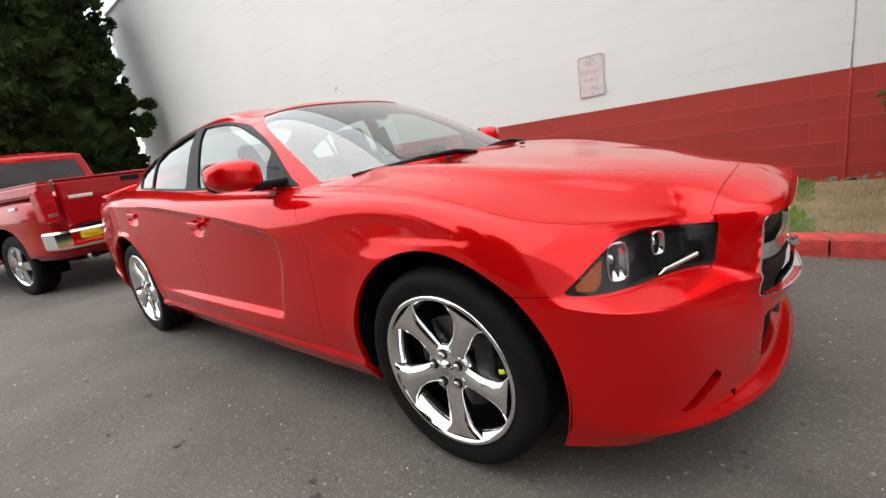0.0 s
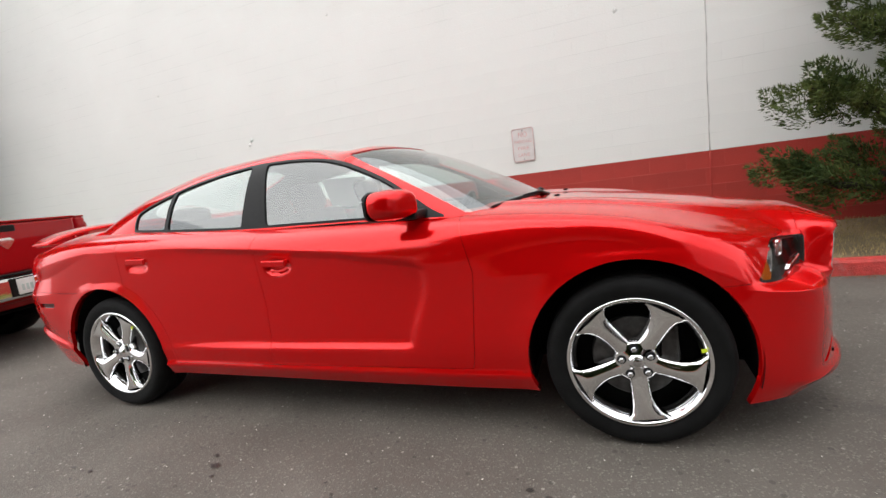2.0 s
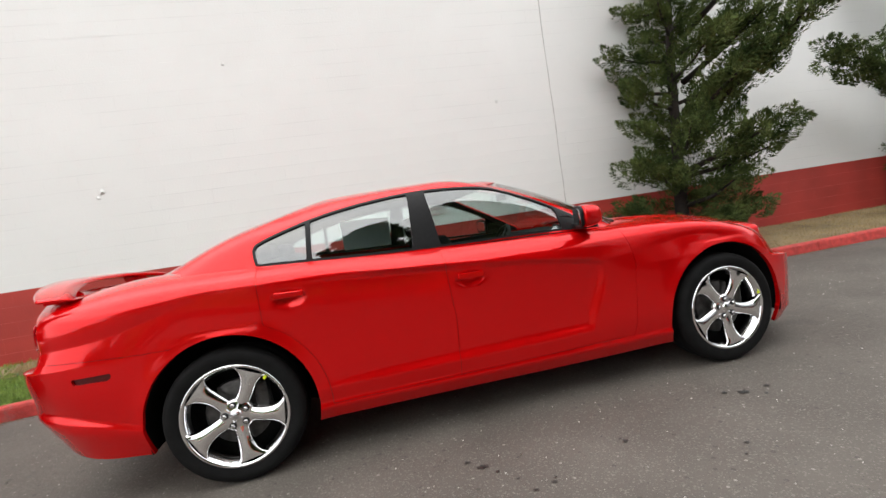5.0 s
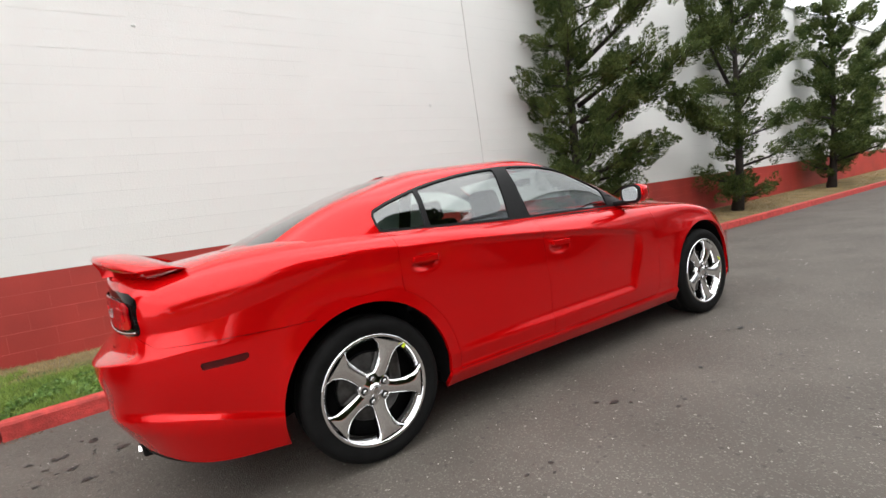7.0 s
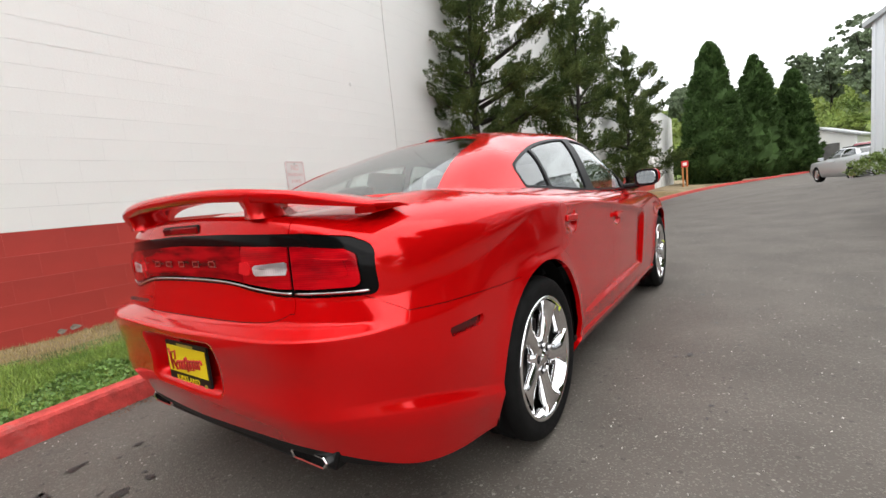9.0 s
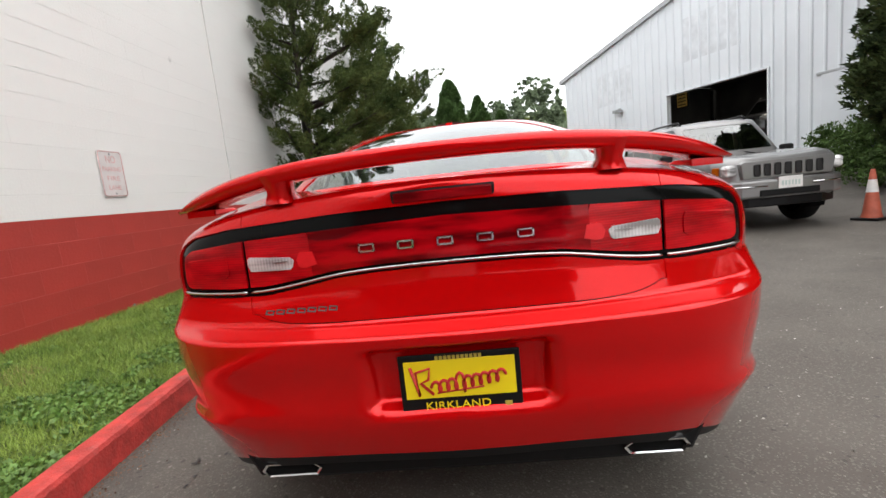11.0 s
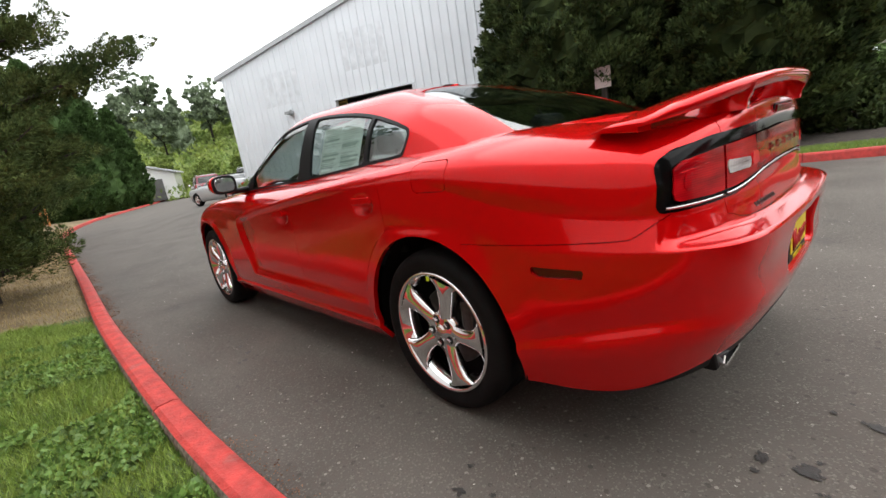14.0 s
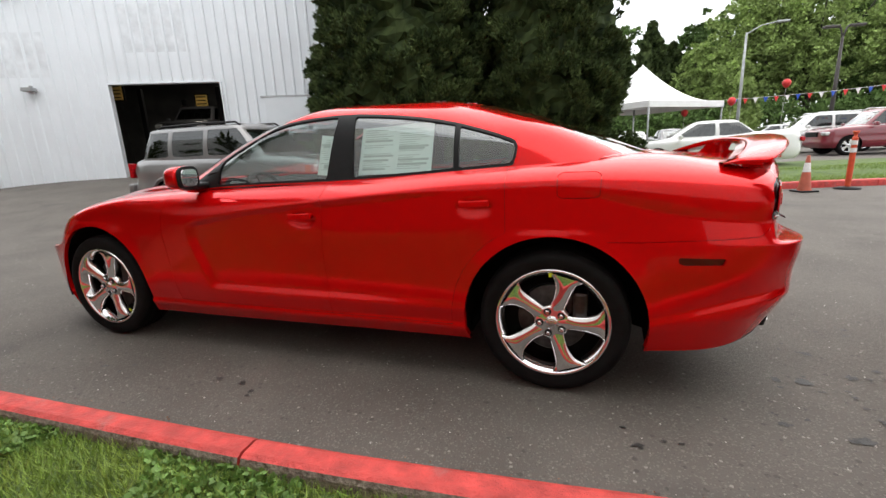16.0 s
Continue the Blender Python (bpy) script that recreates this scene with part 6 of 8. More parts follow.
def pickup():
    car = thing("pickup_truck", "dark red crew-cab pickup truck with chrome bumper and alloy wheels", "truck")
    xf, xr, hw = car_shell(car, "paint2", 5.75, 2.00, 3.57, 1.0, .42, .45, 1.12, 1.22, 1.20, roof_z=1.90, ws=(1.05, .60), bl=(-.72, -.80), top_w=.68, belt_w=.84, pillars=(.05,), edge_f=.05, edge_r=.02, arch=1.16)
    four_wheels(car, 3.57, .83, .40, .27)
    mirrors(car, .9, 1.0, 1.32, "paint2")
    # load bed: rails, tailgate
    for sg in (1, -1):
        part("bed_rail", box((xr - .85) / 2, sg * .93, 1.29, abs(xr + .85), .14, .14, .03), M["paint2"], car)
        part("tail_lamp", box(xr + .10, sg * .945, 1.10, .19, .165, .40, .03), M["redlens"], car, "tall red tail lamp")
        part("reversing_lens", box(xr + .085, sg * .94, .99, .16, .12, .07, .015), M["clearlens"], car)
        part("rail_cap", box((xr - .85) / 2, sg * .93, 1.365, abs(xr + .85), .12, .02, .006), M["paint2"], car)
        part("door_handle", box(.25, sg * .99, 1.08, .18, .04, .045, .012), M["paint2"], car)
        part("side_badge", box(xr + .75, sg * .992, 1.12, .16, .008, .035, .003), M["chromeline"], car)
        bm = tube([(xr + .35, sg * .62, .45), (xr + .02, sg * .66, .44)], .045, 12)
        part("exhaust_tip", bm, M["chrome"], car)
    t = part("tailgate", box(xr + .03, 0, 1.09, .08, 1.66, .54, .03), M["paint2"], car, "red tailgate with a chrome emblem")
    part("tailgate_lip", box(xr + .035, 0, 1.37, .11, 1.68, .025, .01), M["paint2"], t)
    part("emblem", prism([(-.09, 1.17), (-.05, 1.20), (.05, 1.20), (.09, 1.17), (.05, 1.12), (0, 1.08), (-.05, 1.12)], xr - .018, xr - .006, "x", .004), M["chrome"], t)
    part("model_badge", box(xr - .014, .62, 1.16, .008, .26, .045, .003), M["chrome"], t)
    part("gate_handle", box(xr - .014, 0, 1.30, .02, .24, .07, .01), M["trim"], t)
    b = part("rear_bumper", prism([(xr + .30, -1.0), (xr + .02, -1.0), (xr - .12, -.90), (xr - .18, -.55), (xr - .19, 0), (xr - .18, .55), (xr - .12, .90), (xr + .02, 1.0), (xr + .30, 1.0)], .57, .80, "z", .035), M["chrome"], car, "chrome step bumper")
    part("bumper_step", box(xr - .06, 0, .82, .18, 1.5, .02, .006), M["trim"], b)
    part("plate_recess", box(xr - .186, 0, .69, .02, .44, .19, .01), M["trim"], b)
    number_bars(b, xr - .199, 0, .69, -1)
    # added block shuts out sky light so the ground under the truck darkens
    part("chassis", box(-.3, 0, .50, 4.9, 1.55, .22, .03), M["dark"], car, "dark underside and frame block, added to deepen the shade below")
    part("front_bumper", box(xf, 0, .62, .2, 1.9, .3, .06), M["chrome"], car)
    part("grille", box(xf - .03, 0, .95, .1, 1.3, .34, .05), M["chrome"], car)
    part("third_brake_lamp", box(-.86, 0, 1.875, .05, .30, .03, .008), M["redlens"], car)
    return car


def sedan(name, label, paint, L=4.7, roof=1.44, soft_top=False):
    car = thing(name, label, "car")
    xf, xr, hw = car_shell(car, paint, L, 1.82, 2.75, .88, .32, .22, .78, .93, 1.0, roof_z=roof, ws=(1.0, .22), bl=(-.95, -1.55), pillars=(-.33,), top_w=.58, edge_f=.14, edge_r=.06, gl="glass_dark")
    four_wheels(car, 2.75, .77, .325, .22)
    mirrors(car, .74, .88, .98, paint)
    for sg in (1, -1):
        part("head_lamp", box(xf - .20, sg * .70, .67, .22, .24, .12, .05, Matrix.Rotation(radians(-sg * 28), 4, "Z")), M["clearlens"], car)
        part("tail_lamp", box(xr + .08, sg * .66, .80, .14, .36, .14, .04, Matrix.Rotation(radians(sg * 12), 4, "Z")), M["redlens"], car)
        for hx in (-.1, -.95):
            part("door_handle", box(hx, sg * .90, .84, .17, .03, .035, .01), M[paint], car)
    part("grille", box(xf - .03, 0, .60, .06, .75, .16, .03), M["trim"], car)
    part("bumper_intake", box(xf - .01, 0, .36, .06, 1.2, .10, .03), M["trim"], car)
    number_bars(car, xr - .012, 0, .62, -1)
    if soft_top:
        part("soft_top", box(-.40, 0, roof + .004, 1.1, 1.02, .03, .012), M["interior"], car, "folded black fabric roof")
    return car


def suv(name, label, paint):
    car = thing(name, label, "car")
    xf, xr, hw = car_shell(car, paint, 4.82, 1.94, 2.91, .90, .37, .30, .98, 1.10, 1.12, roof_z=1.74, ws=(.95, .35), bl=(-1.85, -2.05), pillars=(-.30, -1.25), top_w=.66, edge_f=.10, gl="glass_dark")
    four_wheels(car, 2.91, .80, .38, .25)
    mirrors(car, .75, .93, 1.17, paint)
    for sg in (1, -1):
        part("head_lamp", box(xf - .15, sg * .74, .86, .2, .28, .14, .04), M["clearlens"], car)
        part("tail_lamp", box(xr + .08, sg * .78, 1.02, .16, .22, .18, .04), M["redlens"], car)
        part("roof_rail", tube([(.3, sg * .60, 1.74), (.2, sg * .60, 1.785), (-1.5, sg * .60, 1.785), (-1.65, sg * .60, 1.74)], .016, 8), M["chromeline"], car)
    part("chrome_strip", box(-.55, .905, 1.12, 2.6, .012, .018, .004), M["chromeline"], car)
    part("grille", box(xf - .04, 0, .84, .08, .9, .2, .03), M["trim"], car)
    number_bars(car, xr - .005, 0, .95, -1)
    return car


def park(car, x, y, yaw):
    car.matrix_world = pose(x, y, ground_z(x, y), 0, 0, yaw)


park(pickup(), -7.30, -.77, 195.4)
park(off_roader(), 5.0, -4.58, 180)
park(sedan("convertible", "silver convertible with a black fabric roof, parked far up the lane", "silverpaint", 4.75, 1.36, True), 21.0, -5.3, 16)
park(sedan("white_sedan", "white luxury sedan parked on the sales lot", "whitepaint", 4.87, 1.46), -5.12, -14.0, 0)
park(suv("maroon_suv", "maroon sport utility vehicle parked on the sales lot", "maroon"), -12.6, -19.6, 4)
park(suv("white_suv", "white sport utility vehicle parked behind the sedan", "whitepaint"), -11.6, -22.6, 4)
LOT = [(-14.5, -24.0, "silverpaint", 12), (-18.5, -23.0, "whitepaint", 10), (-6.2, -27.0, "blackpaint", 95), (-3.4, -27.5, "silverpaint", 92), (-.4, -27.5, "maroon", 90), (-9.0, -28.0, "whitepaint", 88), (-12.5, -31.0, "silverpaint", 5), (2.2, -28.0, "whitepaint", 88), (-4.8, -33.5, "whitepaint", 92), (-1.6, -34.0, "silverpaint", 90), (-7.9, -34.5, "maroon", 94), (-11.2, -36.0, "blackpaint", 90), (1.4, -34.5, "blackpaint", 86)]
for k, (x, y, c, yaw) in enumerate(LOT):
    park(sedan("lot_car", {"silverpaint": "silver", "whitepaint": "white", "blackpaint": "black", "maroon": "dark red"}[c] + " sedan far off on the sales lot", c), x, y, yaw)
park(suv("red_suv", "dark red sport utility vehicle parked far behind the convertible", "maroon"), 33.0, -7.6, -10)
lifted = suv("lifted_suv", "dark sport utility vehicle raised on the workshop lift", "blackpaint")
lifted.matrix_world = SHOP.matrix_world @ pose(5.95, -5.2, .92, 0, 0, 90) @ Matrix.Diagonal((1, -1, 1, 1))
park(suv("dark_suv", "black sport utility vehicle behind the convertible", "blackpaint"), 26.5, -8.6, -20)

# ---- trees and plants ----


def leaf_mesh(name, C, D, size, material, rng, wide=.45, jit=.5, corners=4):
    """Many small leaf blades: centres C, directions D, lengths size; needles have three corners."""
    n = len(C)
    D = D + rng.normal(0, jit, (n, 3))
    D /= np.linalg.norm(D, axis=1, keepdims=True)
    R = rng.normal(0, 1, (n, 3))
    S = np.cross(D, R)
    S /= np.maximum(np.linalg.norm(S, axis=1, keepdims=True), 1e-6)
    size = np.broadcast_to(size, (n,))[:, None] * rng.uniform(.6, 1.3, (n, 1))
    V = np.empty((n, corners, 3))
    V[:, 0] = C - D * size * .5 + (S * size * wide * .4 if corners == 3 else 0)
    V[:, 1] = C + S * size * wide * .5 if corners == 4 else C + D * size * .6
    V[:, 2] = C + D * size * .5 if corners == 4 else C - D * size * .35 - S * size * wide * .6
    if corners == 4:
        V[:, 3] = C - S * size * wide * .5
    me = bpy.data.meshes.new(name)
    me.vertices.add(n * corners)
    me.vertices.foreach_set("co", V.ravel())
    me.loops.add(n * corners)
    me.loops.foreach_set("vertex_index", np.arange(n * corners, dtype=np.int32))
    me.polygons.add(n)
    me.polygons.foreach_set("loop_start", np.arange(0, n * corners, corners, dtype=np.int32))
    me.polygons.foreach_set("loop_total", np.full(n, corners, dtype=np.int32))
    me.materials.append(material)
    me.update(calc_edges=True)
    return me


def clump_cloud(centres, radii, per, rng, flat=.7, out=None):
    """Leaf centres spread over small uneven clumps, and the ways they point."""
    k = len(centres)
    dirs = rng.normal(0, 1, (k, per, 3))
    dirs /= np.linalg.norm(dirs, axis=2, keepdims=True)
    rad = radii[:, None, None] * rng.uniform(.35, 1.0, (k, per, 1)) ** .5
    off = dirs * rad
    off[:, :, 2] *= flat
    C = (centres[:, None, :] + off).reshape(-1, 3)
    D = dirs.copy()
    D[:, :, 2] += .5
    return C, D.reshape(-1, 3)


def juniper(name, x, y, h, spread, seed, lean=(0, 0), limbs=30, per=80, label="twisted dark green juniper against the wall", long_limbs=(), dense=22, leaf=.055, taper=.72, tuft=.22):
    """A windswept conifer: bent trunk, rising limbs, layered sprays of foliage."""
    rng = np.random.default_rng(seed)
    z0 = verge_z(x, y) - .05
    ob = thing(name, label, "tree", pose(x, y, z0))
    tr = [(lean[0] * t + .10 * math.sin(3.1 * t + seed), lean[1] * t + .05 * math.cos(4 * t + seed), h * t) for t in np.linspace(0, 1, 12)]
    tr[0] = (0, 0, 0)
    bm = bmesh.new()
    add_tube(bm, tr, [max(.015, .105 * (1 - t) ** .8 + .05 * math.exp(-t * 22)) for t in np.linspace(0, 1, 12)], 10)
    trunk = part("trunk", bm, M["bark"], ob, "rough grey-brown trunk")
    tz = np.array([p[2] for p in tr])
    base, way, size = [], [], []

    def tufts(p0, p1, p2, n, r):
        """Flame-shaped tufts standing off a bent limb, thicker towards its tip."""
        for s_ in rng.uniform(.30, 1.04, n) ** .8:
            q = p0 * (1 - s_) ** 2 + 2 * p1 * s_ * (1 - s_) + p2 * s_ ** 2
            d = (p2 - p0) / np.linalg.norm(p2 - p0) * .9 + np.array([0, 0, .35]) + rng.normal(0, .38, 3)
            base.append(q + rng.normal(0, r * .55, 3) * np.array([1, 1, .45]) + np.array([0, 0, r * .15]))
            way.append(d / np.linalg.norm(d))
            size.append(r * rng.uniform(.6, 1.3))

    for k in range(limbs):
        t = .05 + .93 * (k + rng.uniform(0, 1)) / limbs
        ang = k * 2.4 + rng.uniform(-.4, .4)
        reach = spread * (1 - taper * t) * rng.uniform(.6, 1.12) * (1.0 if t > .12 else .75)
        dx, dy = math.cos(ang), math.sin(ang)
        if dy > 0:
            reach = min(reach, (WALL_Y - .15 - y) / max(dy, .05))
        p0 = np.array([np.interp(t * h, tz, [p[i] for p in tr]) for i in range(3)])
        rise = rng.uniform(.1, .5) * reach + .1
        p1 = p0 + np.array([dx * reach * .6, dy * reach * .6, rise * .15])
        p2 = p0 + np.array([dx * reach, dy * reach, rise])
        bm = bmesh.new()
        add_tube(bm, [p0, p0 * .25 + p1 * .5 + p2 * .25, p2], [.035 * (1 - t) + .012, .02 * (1 - t) + .008, .005], 6)
        part("limb", bm, M["bark"], ob)
        tufts(p0, p1, p2, max(8, int(reach * dense)), tuft * (1.1 - .35 * t))
    for (ax, az, bx, bz, dy) in long_limbs:
        p0, p2 = np.array([ax, 0, az]), np.array([bx, dy, bz])
        p1 = (p0 + p2) / 2 + np.array([.15 * (bx - ax), 0, -.12 * abs(bx - ax)])
        bm = bmesh.new()
        add_tube(bm, [p0, p0 * .25 + p1 * .5 + p2 * .25, p2], [.05, .035, .01], 7)
        part("limb", bm, M["bark"], ob)
        tufts(p0, p1, p2, int(dense * np.linalg.norm(p2 - p0) * 1.3), tuft * .95)
    top = np.array(tr[-1])
    for _ in range(int(dense * 8)):
        t = rng.uniform(.06, .9)
        q = np.array([np.interp(t * h, tz, [p[i] for p in tr]) for i in range(3)])
        a_ = rng.uniform(0, 2 * math.pi)
        base.append(q + np.array([math.cos(a_), math.sin(a_), 0]) * rng.uniform(.12, .35))
        d = np.array([math.cos(a_), math.sin(a_), .6])
        way.append(d / np.linalg.norm(d))
        size.append(.2 * rng.uniform(.7, 1.2))
    tufts(np.array(tr[6]), (np.array(tr[6]) + top) / 2, top + np.array([0, 0, .2]), int(dense * 2.2), .16)
    base, way, size = np.array(base), np.array(way), np.array(size)
    base[:, 2] = np.maximum(base[:, 2], .25)
    n = len(base)
    u = rng.uniform(0, 1, (n, per, 1))
    ring = rng.normal(0, 1, (n, per, 3))
    ring -= (ring * way[:, None, :]).sum(2, keepdims=True) * way[:, None, :]
    ring /= np.maximum(np.linalg.norm(ring, axis=2, keepdims=True), 1e-6)
    girth = np.sin(np.pi * np.clip(.18 + .8 * u, 0, 1)) * rng.uniform(.3, 1, (n, per, 1)) ** .5
    L_ = size[:, None, None]
    C = base[:, None, :] + way[:, None, :] * (u - .35) * L_ * 1.9 + ring * girth * L_ * .58
    D = way[:, None, :] * .9 + ring * .8
    C, D = C.reshape(-1, 3), D.reshape(-1, 3)
    clear = C[:, 1] < WALL_Y - y - .04
    C, D = C[clear], D[clear]
    part("crown", leaf_mesh("crown", C, D, leaf, M["needles"], rng, .34, .3, 3), None, ob, "dense dark green scale-leaf tufts")
    return ob


def cone_tree(name, x, y, z, h, r, seed, material, label, n=26000, leaf=.16, low=.02, rough=.12, power=.75, trunk_r=.16, boughs=0):
    """A clipped, columnar or billowing evergreen: sprays, in boughs where it billows, round a dark core."""
    rng = np.random.default_rng(seed)
    ob = thing(name, label, "tree", pose(x, y, z))
    part("trunk", tube([(0, 0, -.1), (.05, 0, h * .5), (0, 0, h * .9)], [trunk_r, trunk_r * .6, .03], 10), M["bark"], ob)
    k = n // 60
    t = low + (1 - low) * rng.uniform(0, 1, k) ** (1.8 if boughs else 1.2)
    a = rng.uniform(0, 2 * math.pi, k)
    prof = r * np.clip((1 - t), 0, 1) ** power * np.minimum(1, .55 + (t - low) * 3.2)
    def lump(a, t):
        a, t = np.atleast_1d(a), np.atleast_1d(t)
        q = np.stack([r * np.cos(a), r * np.sin(a), t * h], axis=-1)
        swell = np.array([noise.noise(Vector(v * .8) + Vector((seed, 0, 0))) + .7 * noise.noise(Vector(v * 1.9) + Vector((0, seed, 0))) for v in q])
        return 1 + rough * np.sin(a * 3 + t * 9 + seed) + rough * 1.8 * swell
    rad = prof * (lump(a, t) + rng.normal(0, rough * .3, k)) * rng.uniform(.86, 1.0, k)
    cs = np.stack([rad * np.cos(a), rad * np.sin(a), t * h], axis=1)
    cr = rng.uniform(.6, 1.3, k) * (.09 + .07 * r)
    if boughs:
        pick = rng.integers(0, boughs, k)
        mid = cs[pick] * np.array([.90, .90, 1])
        a = a[pick]
        d = rng.normal(0, .75, (k, 3)) + np.stack([np.cos(a), np.sin(a), np.full(k, .25)], axis=1)
        d /= np.linalg.norm(d, axis=1, keepdims=True)
        girth = (.15 * r * rng.uniform(.7, 1.35, boughs))[pick]
        cs = mid + d * girth[:, None] * np.array([1, 1, .72]) * rng.uniform(.75, 1.05, (k, 1))
        cs[:, 2] = np.maximum(cs[:, 2], low * h)
        cr = cr * .55
    C, D = clump_cloud(cs, cr, 60, rng, 1.0)
    nrm = np.repeat(np.stack([np.cos(a), np.sin(a), np.full(k, .5)], axis=1), 60, axis=0)
    part("crown", leaf_mesh("crown", C, D * .7 + nrm, leaf, material, rng, .55, .5, 3), None, ob)
    # rough inner foliage
    bm = bmesh.new()
    rows, m = [], 64 if boughs else 36
    for tt in np.linspace(low + .01, .97, 70 if boughs else 30):
        pr = r * (1 - tt) ** power * min(1, .55 + (tt - low) * 3.2) * .76
        qs = np.linspace(0, 2 * math.pi, m, endpoint=False)
        rows.append([bm.verts.new(((pr * k_ + e) * math.cos(q), (pr * k_ + e) * math.sin(q), tt * h + g)) for q, k_, e, g in zip(qs, lump(qs, np.full(m, tt)), rng.normal(0, .035 * r, m), rng.normal(0, .05, m))])
    for ra, rb in zip(rows, rows[1:]):
        for q in range(m):
            bm.faces.new((ra[q], ra[(q + 1) % m], rb[(q + 1) % m], rb[q]))
    bm.faces.new(rows[0][::-1])
    part("inner_foliage", bm, material, ob)
    return ob


juniper("juniper", 4.22, 2.72, 6.3, 1.30, 3, (.7, 0), 38, 330, long_limbs=((.2, 1.8, .40, 2.95, -2.15), (.2, 1.2, -.95, 1.5, -.5), (0, .5, -1.1, .8, -.4), (0, .45, .8, .6, -.6), (.1, .8, 1.2, 1.1, .2), (0, .35, .3, .5, -.75), (.3, 2.0, .1, 2.5, -1.45), (.4, 2.7, .7, 3.3, -1.4), (.5, 3.4, .8, 4.2, -1.5), (.2, 1.3, .5, 1.7, -1.3), (.4, 2.4, 1.5, 3.0, -.5)), dense=11, leaf=.046, taper=.25, tuft=.25)
juniper("juniper", 10.1, 2.65, 6.6, 1.95, 8, (.8, -.1), 22, 210, "sprawling green juniper with bare twisted limbs", ((.2, 1.9, -2.9, 2.85, -.4), (.4, 3.0, -1.6, 5.3, -.2), (.5, 3.4, 3.0, 5.6, -.2), (0, .4, -.9, .7, -.4), (0, .4, .9, .5, -.4), (.5, 3.2, 2.6, 4.2, -.3), (.6, 4.2, 2.4, 6.4, -.3)), 11, .062, .5, .28)
juniper("juniper", 16.4, 2.6, 6.2, 2.1, 14, (1.0, -.1), 28, 190, "dark upright juniper beside the red band", ((.4, 2.0, 3.2, 3.6, -.3), (.4, 1.4, 3.0, 2.4, -.3), (.6, 3.0, 3.6, 4.8, -.3), (.3, 1.0, 2.2, 1.4, -.3)), 11, .075, .55, .29)
cone_tree("arborvitae", 33.5, .5, .15, 9.6, 2.5, 21, M["cypress"], "tall dense green arborvitae cone", 40000, .20, .0, .04, .62)
cone_tree("arborvitae", 40.5, -2.1, .2, 9.4, 2.4, 22, M["cypress"], "tall dense green arborvitae cone farther along", 22000, .24, .0, .04, .62)
cone_tree("arborvitae", 47.0, -4.8, .2, 8.8, 2.3, 23, M["cypress"], "tall dense green arborvitae cone farther along", 22000, .27, .0, .04, .62)
cone_tree("yew_tree", 3.35, -9.3, .15, 11.5, 3.0, 31, M["needles2"], "large dark yew with low hanging foliage", 230000, .105, .065, .10, .42, .28, 640)
cone_tree("yew_tree", -.45, -9.7, .1, 11.0, 2.35, 32, M["needles2"], "large dark yew on the planted island", 195000, .105, .065, .10, .42, .26, 560)
cone_tree("cedar", -12.9, 1.1, .05, 11.0, 2.2, 41, M["cedar"], "broad dark green cedar beyond the pickup truck", 120000, .13, .10, .10, .42, .16, 520)


def bush(name, x, y, r, h, seed, material, label, n=5200, leaf=.07):
    rng = np.random.default_rng(seed)
    ob = thing(name, label, "bush", pose(x, y, ground_z(x, y) + .08))
    k = n // 40
    d = rng.normal(0, 1, (k, 3))
    d /= np.linalg.norm(d, axis=1, keepdims=True)
    d[:, 2] = np.abs(d[:, 2])
    cs = d * np.array([r, r, h]) * rng.uniform(.7, 1.05, (k, 1))
    C, D = clump_cloud(cs, rng.uniform(.10, .22, k), 40, rng)
    part("leaves", leaf_mesh("leaves", C, D, leaf, material, rng, .6), None, ob)
    for q in range(5):
        e = d[q] * np.array([r, r, h]) * .8
        part("stem", tube([(0, 0, -.1), tuple(e * .5), tuple(e)], [.02, .014, .006], 6), M["bark"], ob)
    return ob


for k, (bx, by, br, bh) in enumerate(((5.6, -8.6, .9, 1.25), (6.5, -9.0, .9, 1.15), (4.7, -8.1, .7, .9), (7.5, -9.1, .7, 1.0))):
    bush("shrub", bx, by, br, bh, 50 + k, M["darkleaves"], "leafy green shrub in front of the workshop")
bush("shrub", 16.2, -5.0, .7, .6, 60, M["leaves"], "low green shrub at the workshop corner", 2600)
bush("shrub", 1.6, -10.5, 1.0, 1.1, 61, M["darkleaves"], "leafy shrub under the yew trees")

# added dark undergrowth stands for the deep shade under the yews
for k, (bx, by, br, bh) in enumerate(((-1.9, -11.2, .9, 1.3), (-.6, -11.8, 1.0, 1.5), (.8, -12.0, 1.1, 1.6), (2.6, -12.3, 1.1, 1.6), (-2.6, -12.4, .8, 1.2))):
    bush("shrub", bx, by, br, bh, 70 + k, M["needles2"], "dark dense shrub added to fill the shade behind the yews", 6000, .13)

# ---- hill and woods beyond ----


def hill_z(x, y):
    d = x * .93 - y * .37
    return 17.5 * float(smoothstep(48, 125, d)) - .3 + 1.2 * noise.noise((x * .05, y * .05, 0)) * float(smoothstep(48, 70, d))


